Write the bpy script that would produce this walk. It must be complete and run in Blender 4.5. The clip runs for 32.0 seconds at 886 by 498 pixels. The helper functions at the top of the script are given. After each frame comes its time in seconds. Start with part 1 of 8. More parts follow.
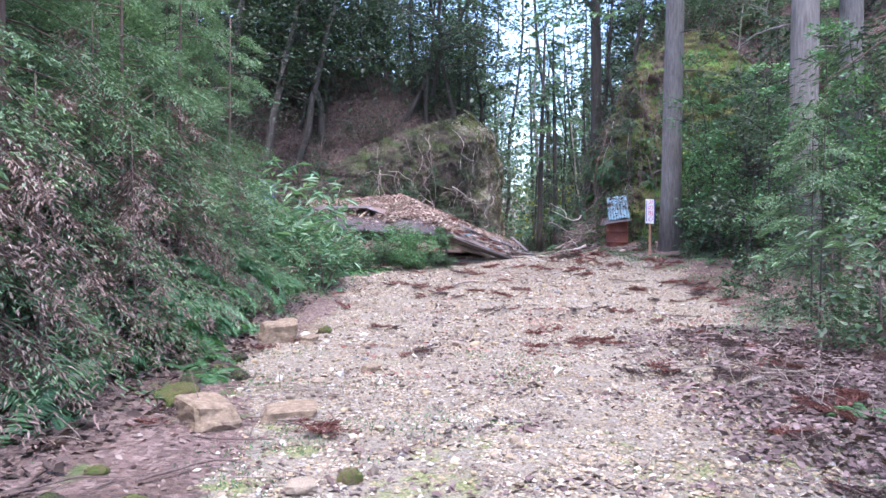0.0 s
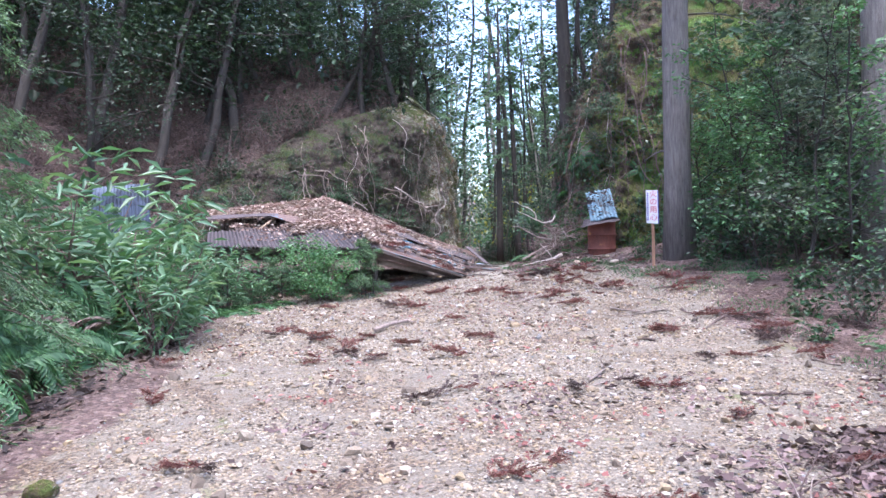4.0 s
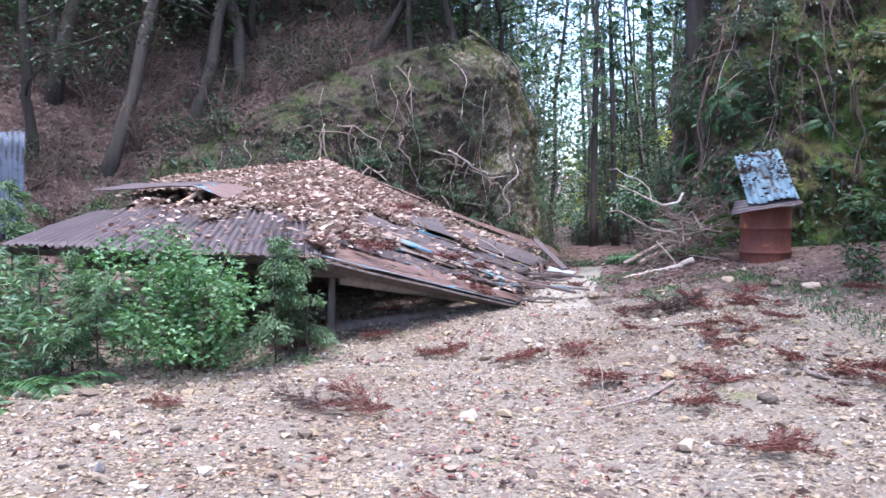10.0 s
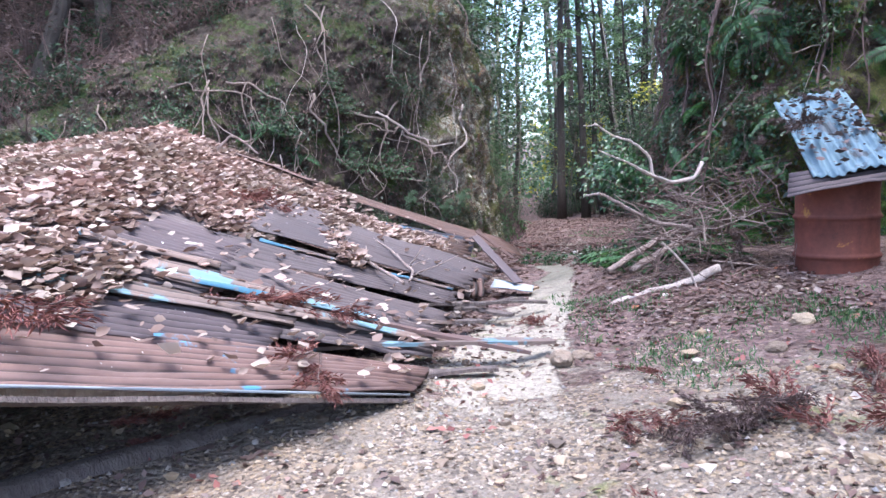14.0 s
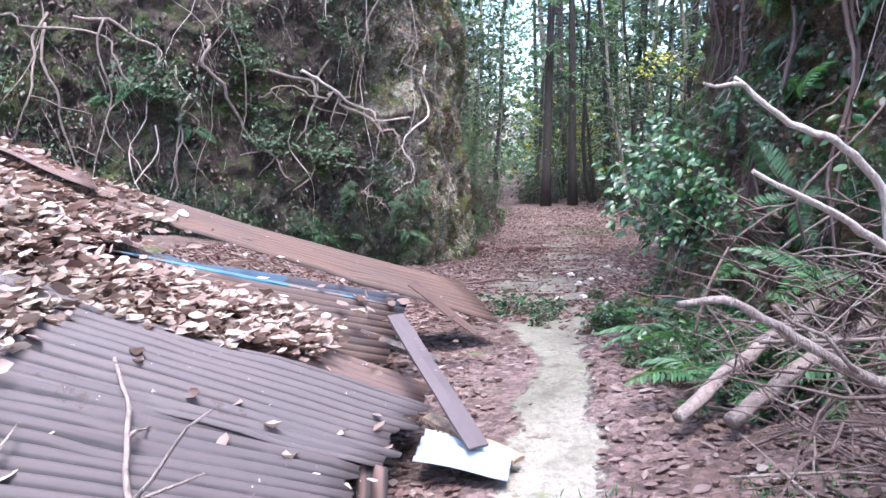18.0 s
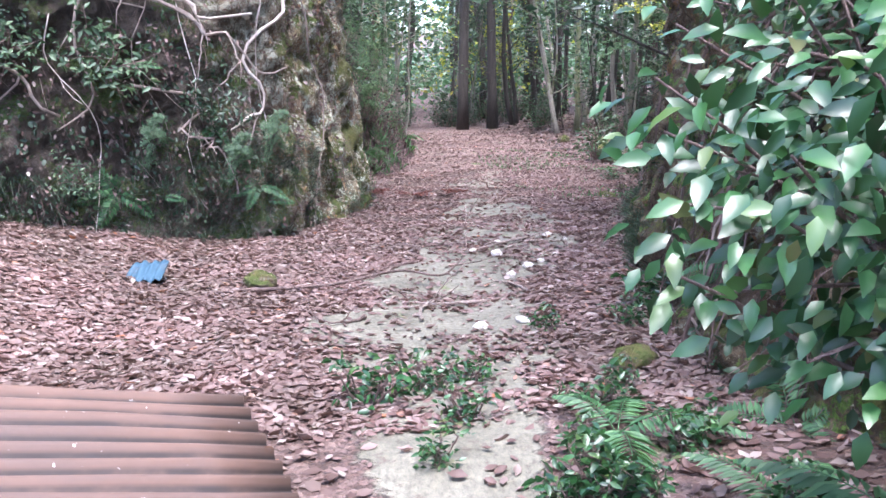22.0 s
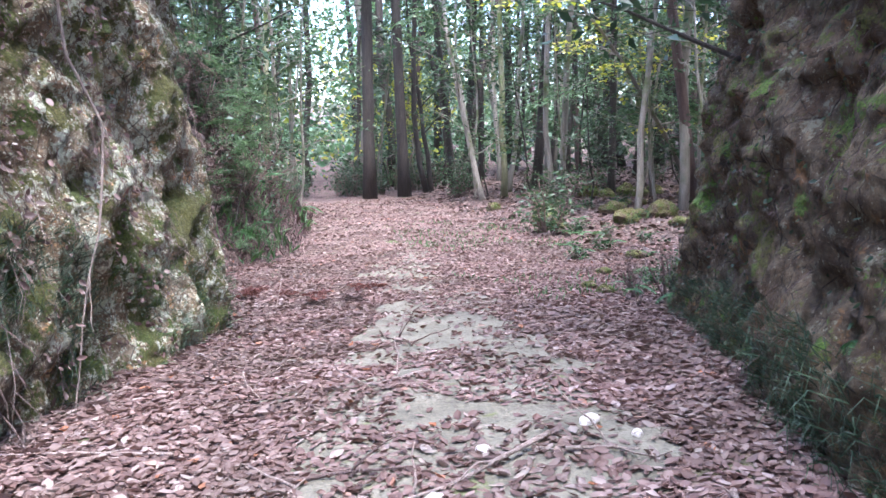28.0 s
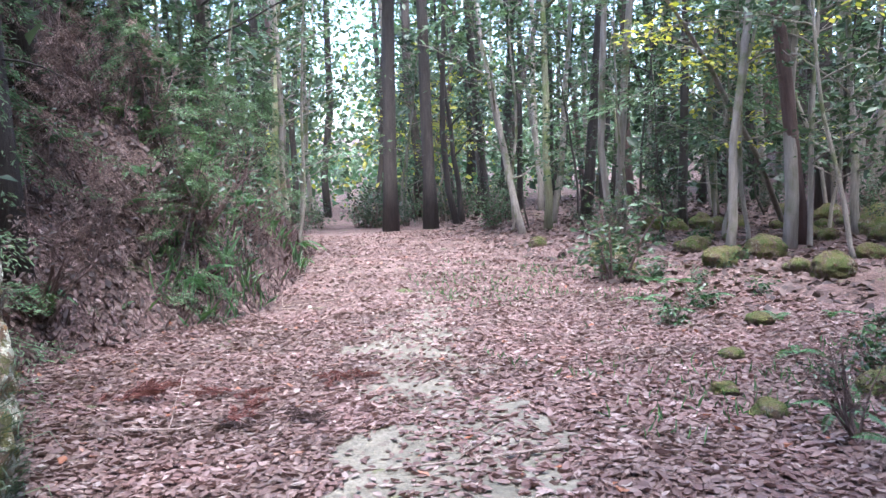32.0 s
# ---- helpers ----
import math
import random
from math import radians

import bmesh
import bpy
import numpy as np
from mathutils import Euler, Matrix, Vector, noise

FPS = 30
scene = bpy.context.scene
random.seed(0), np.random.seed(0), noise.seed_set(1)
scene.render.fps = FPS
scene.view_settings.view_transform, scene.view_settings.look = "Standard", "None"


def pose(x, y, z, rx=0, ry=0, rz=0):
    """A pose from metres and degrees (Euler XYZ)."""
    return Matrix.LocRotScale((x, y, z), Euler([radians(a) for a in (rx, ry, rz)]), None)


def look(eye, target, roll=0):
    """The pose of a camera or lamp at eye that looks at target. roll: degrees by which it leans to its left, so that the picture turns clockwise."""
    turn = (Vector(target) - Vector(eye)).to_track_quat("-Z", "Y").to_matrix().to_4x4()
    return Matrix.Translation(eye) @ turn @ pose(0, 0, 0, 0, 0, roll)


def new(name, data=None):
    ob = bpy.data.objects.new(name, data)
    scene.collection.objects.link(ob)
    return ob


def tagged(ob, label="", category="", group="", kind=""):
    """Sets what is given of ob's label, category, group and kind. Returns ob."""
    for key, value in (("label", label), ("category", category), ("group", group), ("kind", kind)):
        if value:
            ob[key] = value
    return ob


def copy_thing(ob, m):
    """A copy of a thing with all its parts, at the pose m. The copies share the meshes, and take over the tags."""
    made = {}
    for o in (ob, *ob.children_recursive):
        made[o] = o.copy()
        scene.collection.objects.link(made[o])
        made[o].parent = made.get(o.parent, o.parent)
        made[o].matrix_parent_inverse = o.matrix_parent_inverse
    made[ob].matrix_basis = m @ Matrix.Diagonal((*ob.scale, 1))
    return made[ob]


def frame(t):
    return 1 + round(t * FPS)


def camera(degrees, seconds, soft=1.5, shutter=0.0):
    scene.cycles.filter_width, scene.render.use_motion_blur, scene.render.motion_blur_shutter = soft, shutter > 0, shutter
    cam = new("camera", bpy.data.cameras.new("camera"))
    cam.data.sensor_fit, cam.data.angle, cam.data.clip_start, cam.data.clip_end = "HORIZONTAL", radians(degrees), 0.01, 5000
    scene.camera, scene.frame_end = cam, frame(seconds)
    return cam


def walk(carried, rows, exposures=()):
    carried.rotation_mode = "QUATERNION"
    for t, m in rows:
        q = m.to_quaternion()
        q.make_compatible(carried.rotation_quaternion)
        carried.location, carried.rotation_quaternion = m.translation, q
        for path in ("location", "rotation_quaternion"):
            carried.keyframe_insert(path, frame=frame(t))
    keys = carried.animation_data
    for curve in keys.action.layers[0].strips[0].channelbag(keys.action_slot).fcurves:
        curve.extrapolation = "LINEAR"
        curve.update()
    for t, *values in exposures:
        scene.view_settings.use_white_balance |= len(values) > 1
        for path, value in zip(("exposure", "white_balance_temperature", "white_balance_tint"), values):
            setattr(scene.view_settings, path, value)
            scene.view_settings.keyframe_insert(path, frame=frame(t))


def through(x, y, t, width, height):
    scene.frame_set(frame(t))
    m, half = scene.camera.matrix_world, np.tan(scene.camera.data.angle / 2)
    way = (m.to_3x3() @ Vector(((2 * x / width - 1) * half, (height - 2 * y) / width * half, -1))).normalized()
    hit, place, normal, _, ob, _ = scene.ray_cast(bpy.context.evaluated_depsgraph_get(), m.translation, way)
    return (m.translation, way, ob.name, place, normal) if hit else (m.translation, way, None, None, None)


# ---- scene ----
cam = camera(61.2, 32.0)
PATH = [
    (0, (0.052, -0.218, 1.174), (0.052, 1.782, 1.125), 0.3),
    (0.5, (0.109, 0.452, 1.144), (0.15, 2.451, 1.087), -0.9),
    (1, (0.175, 1.088, 1.134), (0.168, 3.086, 1.041), -1.5),
    (1.5, (0.227, 1.681, 1.127), (0.304, 3.679, 1.107), -1.9),
    (2, (0.376, 2.254, 1.124), (0.433, 4.253, 1.123), -1.8),
    (2.5, (0.516, 2.839, 1.124), (0.594, 4.838, 1.12), -1.8),
    (4.5, (0.645, 5.141, 1.285), (0.778, 7.136, 1.236), -1.7),
    (5, (0.732, 5.705, 1.281), (0.974, 7.69, 1.217), -3.6),
    (5.5, (0.802, 6.278, 1.266), (1.014, 8.267, 1.221), -2.7),
    (6, (0.869, 6.883, 1.265), (1.066, 8.873, 1.221), -2.1),
    (6.5, (0.886, 7.399, 1.305), (0.991, 9.393, 1.189), -0.3),
    (7, (0.863, 7.915, 1.325), (0.993, 9.907, 1.197), -1.6),
    (7.5, (0.881, 8.411, 1.362), (0.963, 10.406, 1.253), -1.8),
    (8, (0.971, 8.903, 1.368), (1.005, 10.901, 1.277), -1.7),
    (8.5, (1.153, 9.393, 1.376), (1.158, 11.39, 1.262), -2.0),
    (9, (1.295, 9.847, 1.388), (1.231, 11.842, 1.258), -0.3),
    (9.5, (1.391, 10.319, 1.407), (1.341, 12.314, 1.279), -1.1),
    (10, (1.518, 10.814, 1.428), (1.375, 12.807, 1.327), -0.6),
    (10.5, (1.626, 11.328, 1.418), (1.371, 13.308, 1.297), 0.0),
    (11, (1.726, 11.724, 1.443), (1.275, 13.664, 1.258), -0.1),
    (11.5, (1.776, 12.104, 1.495), (1.172, 13.999, 1.287), 0.1),
    (12, (1.806, 12.537, 1.54), (1.183, 14.429, 1.356), 0.4),
    (12.5, (1.866, 13.05, 1.536), (1.301, 14.963, 1.389), 0.1),
    (13, (1.951, 13.563, 1.523), (1.714, 15.545, 1.405), -1.1),
    (13.5, (2.008, 14.047, 1.521), (1.913, 16.041, 1.398), -1.5),
    (14, (2.01, 14.521, 1.56), (1.944, 16.511, 1.377), -2.2),
    (14.5, (1.992, 14.998, 1.596), (2.011, 16.992, 1.447), -2.4),
    (16.5, (2.237, 17.037, 1.716), (2.187, 19.028, 1.536), -1.0),
    (17, (2.271, 17.47, 1.739), (2.234, 19.459, 1.528), -1.1),
    (17.5, (2.324, 17.929, 1.75), (2.271, 19.915, 1.513), -0.9),
    (18, (2.336, 18.389, 1.771), (2.325, 20.373, 1.516), -0.2),
    (18.5, (2.319, 18.823, 1.786), (2.407, 20.799, 1.492), -0.4),
    (19, (2.351, 19.243, 1.835), (2.463, 21.217, 1.537), -0.7),
    (19.5, (2.396, 19.69, 1.829), (2.591, 21.661, 1.55), -0.7),
    (20, (2.478, 20.12, 1.822), (2.701, 22.085, 1.527), -1.1),
    (20.5, (2.578, 20.529, 1.819), (2.79, 22.489, 1.479), -0.8),
    (21, (2.687, 20.953, 1.824), (2.915, 22.9, 1.423), -1.3),
    (21.5, (2.811, 21.345, 1.81), (2.982, 23.283, 1.345), -0.8),
    (22, (2.834, 21.811, 1.767), (3.033, 23.745, 1.298), -0.3),
    (22.5, (2.845, 22.227, 1.748), (3.051, 24.169, 1.314), -0.7),
    (23, (2.883, 22.623, 1.718), (3.151, 24.556, 1.279), -0.7),
    (23.5, (2.888, 22.964, 1.718), (3.231, 24.892, 1.309), -0.5),
    (24, (2.902, 23.225, 1.735), (3.142, 25.17, 1.336), -0.8),
    (24.5, (2.918, 23.583, 1.68), (3.104, 25.533, 1.278), -0.7),
    (26.5, (2.937, 24.931, 1.455), (3.199, 26.887, 1.131), -0.7),
    (27, (3.025, 25.303, 1.441), (3.37, 27.244, 1.104), -0.8),
    (27.5, (3.108, 25.691, 1.42), (3.526, 27.622, 1.112), -0.8),
    (28, (3.278, 26.044, 1.39), (3.728, 27.971, 1.099), -1.1),
    (28.5, (3.44, 26.395, 1.376), (3.865, 28.332, 1.118), -0.5),
    (29, (3.578, 26.792, 1.358), (3.978, 28.737, 1.122), -0.6),
    (29.5, (3.645, 27.221, 1.329), (3.946, 29.183, 1.084), -0.3),
    (30, (3.687, 27.661, 1.279), (3.969, 29.627, 1.041), -0.3),
    (30.5, (3.726, 28.124, 1.242), (4.025, 30.088, 1.009), -1.0),
    (31, (3.804, 28.565, 1.258), (4.12, 30.528, 1.048), -0.7),
    (31.5, (3.959, 28.99, 1.225), (4.307, 30.949, 1.016), -1.6),
    (32, (4.134, 29.407, 1.162), (4.497, 31.362, 0.954), -1.2),
]
EXPOSURES = [(0.0, 2.32, 5700, 18), (6.0, 2.3, 5700, 18), (14.0, 2.38, 5700, 18), (17.0, 2.6, 5700, 18), (20.0, 3.08, 5700, 18), (24.0, 3.15, 5700, 18), (28.0, 3.3, 5700, 18), (32.0, 3.3, 5700, 18)]
walk(cam, [(t, look(eye, target, roll)) for t, eye, target, roll in PATH], EXPOSURES)

# ---- world and light ----
world = bpy.data.worlds.new("sky")
scene.world = world
world.use_nodes = True
_n = world.node_tree.nodes
_sky = _n.new("ShaderNodeTexSky")
_sky.sky_type = "NISHITA"
_sky.sun_disc = False
_sky.sun_elevation = radians(75)
_sky.sun_rotation = radians(168)
_sky.air_density, _sky.dust_density = 1.0, 2.5
world.node_tree.links.new(_sky.outputs[0], _n["Background"].inputs[0])
_n["Background"].inputs[1].default_value = 0.15
sun = new("sun", bpy.data.lights.new("sun", "SUN"))
sun.data.energy, sun.data.angle, sun.data.color = 1.3, radians(30), (1.0, 0.95, 0.88)
sun.matrix_world = look((0, 0, 60), (-3, 14, 8))
tagged(sun, kind="structure")

# ---- mesh helpers ----
RNG = np.random.default_rng(7)


class Geo:
    """Gathers triangles from several shapes into one mesh."""

    def __init__(self):
        self.v, self.f, self.n = [], [], 0

    def add(self, v, f):
        v = np.asarray(v, float).reshape(-1, 3)
        self.v.append(v)
        self.f.append(np.asarray(f, int).reshape(-1, 3) + self.n)
        self.n += len(v)
        return self

    def mesh(self, name, smooth=True):
        return np_mesh(name, np.concatenate(self.v), np.concatenate(self.f), smooth)


def np_mesh(name, v, f, smooth=True):
    me = bpy.data.meshes.new(name)
    v, f = np.ascontiguousarray(v, np.float32), np.ascontiguousarray(f, np.int32)
    me.vertices.add(len(v))
    me.vertices.foreach_set("co", v.ravel())
    me.loops.add(f.size)
    me.loops.foreach_set("vertex_index", f.ravel())
    me.polygons.add(len(f))
    me.polygons.foreach_set("loop_start", np.arange(0, f.size, f.shape[1], dtype=np.int32))
    me.polygons.foreach_set("use_smooth", np.full(len(f), smooth))
    me.update(calc_edges=True)
    return me


def place(name, me, mat, parent=None, label="", m=None):
    ob = new(name, me)
    mat = mat.m if isinstance(mat, Mat) else mat
    if mat is not None and len(me.materials) == 0:
        me.materials.append(mat)
    if parent is not None:
        ob.parent = parent
    if m is not None:
        ob.matrix_basis = m
    if label:
        ob["label"] = label
    return ob


def thing(name, at, label, category, group="", kind="", turn=0.0):
    ob = new(name)
    ob.empty_display_size = 0.1
    ob.matrix_basis = pose(at[0], at[1], at[2], 0, 0, turn)
    return tagged(ob, label, category, group, kind)


def unit(a):
    return a / np.maximum(np.linalg.norm(a, axis=-1, keepdims=True), 1e-9)


def tube(pts, radii, segs=7, cap=True, rough=0.0, flare=0.0):
    """A tapered, slightly uneven round limb along a line of points."""
    pts = np.asarray(pts, float)
    k = len(pts)
    radii = np.interp(np.linspace(0, 1, k), np.linspace(0, 1, len(np.atleast_1d(radii))), np.atleast_1d(radii))
    t = unit(np.gradient(pts, axis=0))
    ref = np.array([0.31, 0.95, 0.05]) if abs(t[:, 2]).mean() > 0.6 else np.array([0.05, 0.1, 1.0])
    a = unit(np.cross(t, ref))
    b = np.cross(t, a)
    ang = np.linspace(0, 2 * np.pi, segs, endpoint=False)
    r = radii[:, None] * (1 + rough * RNG.normal(size=(k, segs)) * 0.5)
    if flare:
        r[0] *= 1 + flare * (1 + 0.5 * np.sin(ang * 3 + RNG.uniform(0, 6)))
    v = pts[:, None] + r[..., None] * (np.cos(ang)[None, :, None] * a[:, None] + np.sin(ang)[None, :, None] * b[:, None])
    v = v.reshape(-1, 3)
    i, j = np.meshgrid(np.arange(k - 1), np.arange(segs), indexing="ij")
    p, q = i * segs + j, i * segs + (j + 1) % segs
    f = np.concatenate([np.stack([p, q, q + segs], -1).reshape(-1, 3), np.stack([p, q + segs, p + segs], -1).reshape(-1, 3)])
    if cap:
        v = np.concatenate([v, pts[:1], pts[-1:]])
        j = np.arange(segs)
        f = np.concatenate([f, np.stack([np.full(segs, k * segs), (j + 1) % segs, j], -1),
                            np.stack([np.full(segs, k * segs + 1), (k - 1) * segs + j, (k - 1) * segs + (j + 1) % segs], -1)])
    return v, f


def wander(a, b, n, amount, sag=0.0, rng=RNG):
    """A crooked line from a to b."""
    a, b = np.asarray(a, float), np.asarray(b, float)
    s = np.linspace(0, 1, n)[:, None]
    off = np.cumsum(rng.normal(size=(n, 3)), 0)
    off -= s * off[-1] + (1 - s) * off[0]
    p = a + (b - a) * s + off * amount * np.linalg.norm(b - a) / max(n, 2) * 1.2
    p[:, 2] -= sag * (np.sin(np.pi * s[:, 0]))
    return p


def leaves(pos, way, nor, length, width, fold=0.18, droop=0.1):
    """Leaf blades as two folded triangles: foot, side, tip, side."""
    pos, way, nor = (np.asarray(a, float) for a in (pos, way, nor))
    way = unit(way)
    side = unit(np.cross(way, nor))
    nor = np.cross(side, way)
    length = np.broadcast_to(np.asarray(length, float), (len(pos),))[:, None]
    w = np.broadcast_to(np.asarray(width, float), (len(pos),))[:, None] * 0.5
    mid = pos + way * length * 0.45
    tip = pos + way * length - nor * length * droop
    v = np.stack([pos, mid + side * w + nor * length * fold * 0.5, tip, mid - side * w + nor * length * fold * 0.5], 1).reshape(-1, 3)
    b = np.arange(len(pos))[:, None] * 4
    return v, np.concatenate([b + [0, 1, 2], b + [0, 2, 3]], 0)


def broad_leaves(pos, way, nor, length, width):
    """Fuller, arched leaf blades for plants close to the path: six triangles each."""
    pos, way, nor = (np.asarray(a, float) for a in (pos, way, nor))
    way = unit(way)
    side = unit(np.cross(way, nor))
    nor = np.cross(side, way)
    L = np.broadcast_to(np.asarray(length, float), (len(pos),))[:, None]
    w = np.broadcast_to(np.asarray(width, float), (len(pos),))[:, None] * 0.5
    c1, c2 = pos + way * L * 0.33, pos + way * L * 0.7 - nor * L * 0.04
    tip = pos + way * L - nor * L * 0.16
    v = np.stack([pos, c1 + side * w + nor * L * 0.08, c1, c1 - side * w + nor * L * 0.08,
                  c2 + side * w * 0.75 + nor * L * 0.04, c2, c2 - side * w * 0.75 + nor * L * 0.04, tip], 1).reshape(-1, 3)
    b = np.arange(len(pos))[:, None] * 8
    tri = [[0, 1, 2], [0, 2, 3], [1, 4, 5], [1, 5, 2], [2, 5, 6], [2, 6, 3], [4, 7, 5], [5, 7, 6]]
    return v, np.concatenate([b + t for t in tri], 0)


def oval_leaves(pos, way, nor, length, width, curl=None):
    """Dry, cupped leaves with an oval outline: six triangles each."""
    pos, way, nor = (np.asarray(a, float) for a in (pos, way, nor))
    way = unit(way)
    side = unit(np.cross(way, nor))
    nor = np.cross(side, way)
    n = len(pos)
    L = np.broadcast_to(np.asarray(length, float), (n,))[:, None]
    w = np.broadcast_to(np.asarray(width, float), (n,))[:, None] * 0.5
    c = (hash2(np.arange(n) * 0.37, np.arange(n) * 0.71, 5.0) - 0.3)[:, None] * 0.75
    v = np.stack([pos, pos + way * L * 0.3 + side * w + nor * w * c * 1.6, pos + way * L * 0.7 + side * w * 0.85 + nor * w * c * 1.3, pos + way * L + nor * L * c * 0.5,
                  pos + way * L * 0.7 - side * w * 0.85 + nor * w * c * 1.3, pos + way * L * 0.3 - side * w + nor * w * c * 1.6, pos + way * L * 0.5 - nor * L * c * 0.3], 1).reshape(-1, 3)
    b = np.arange(n)[:, None] * 7
    return v, np.concatenate([b + t for t in ([0, 1, 6], [1, 2, 6], [2, 3, 6], [3, 4, 6], [4, 5, 6], [5, 0, 6])], 0)


def rand_dirs(n, zmin=-1.0, zmax=1.0, rng=RNG):
    z = rng.uniform(zmin, zmax, n)
    a = rng.uniform(0, 2 * np.pi, n)
    r = np.sqrt(np.maximum(1 - z * z, 0))
    return np.stack([r * np.cos(a), r * np.sin(a), z], 1)


def slab(p00, p10, p11, p01, thick, n=4, bend=0.0, rough=0.004):
    """A board between four corners, with thickness and uneven faces."""
    c = [np.asarray(p, float) for p in (p00, p10, p11, p01)]
    u = np.linspace(0, 1, n + 1)
    w = np.array([0.0, 0.5, 1.0])
    U, W = np.meshgrid(u, w, indexing="ij")
    g = ((1 - U) * (1 - W))[..., None] * c[0] + (U * (1 - W))[..., None] * c[1] + (U * W)[..., None] * c[2] + ((1 - U) * W)[..., None] * c[3]
    nrm = unit(np.cross(c[1] - c[0], c[3] - c[0]))
    g = g + nrm * (bend * np.sin(np.pi * U) + RNG.normal(size=U.shape) * rough)[..., None]
    return shell(g, nrm * thick)


def shell(g, off):
    """Closes a grid of points into a sheet that has the thickness off."""
    a, b = g.shape[:2]
    v = np.concatenate([g.reshape(-1, 3), (g - off).reshape(-1, 3)])
    i, j = np.meshgrid(np.arange(a - 1), np.arange(b - 1), indexing="ij")
    p = (i * b + j).ravel()
    top = np.concatenate([np.stack([p, p + b, p + b + 1], -1), np.stack([p, p + b + 1, p + 1], -1)])
    f = [top, top[:, ::-1] + a * b]
    rim = np.concatenate([np.arange(b), np.arange(1, a) * b + b - 1, (a - 1) * b + np.arange(b - 2, -1, -1), np.arange(a - 2, 0, -1) * b])
    nx = np.roll(rim, -1)
    f += [np.stack([rim, nx, nx + a * b], -1), np.stack([rim, nx + a * b, rim + a * b], -1)]
    return v, np.concatenate(f)


def hash2(ix, iy, k):
    h = np.sin(ix * 127.1 + iy * 311.7 + k * 74.7) * 43758.5453
    return h - np.floor(h)


def vnoise(x, y, k=0):
    """Smooth value noise on a plane, 0 to 1."""
    x, y = np.asarray(x, float), np.asarray(y, float)
    ix, iy = np.floor(x), np.floor(y)
    fx, fy = x - ix, y - iy
    fx, fy = fx * fx * (3 - 2 * fx), fy * fy * (3 - 2 * fy)
    a, b = hash2(ix, iy, k), hash2(ix + 1, iy, k)
    c, d = hash2(ix, iy + 1, k), hash2(ix + 1, iy + 1, k)
    return (a * (1 - fx) + b * fx) * (1 - fy) + (c * (1 - fx) + d * fx) * fy


def fbm(x, y, k=0, octaves=4):
    s, a = 0.0, 0.5
    for o in range(octaves):
        s = s + a * vnoise(np.asarray(x) * 2 ** o, np.asarray(y) * 2 ** o, k + o)
        a *= 0.5
    return s


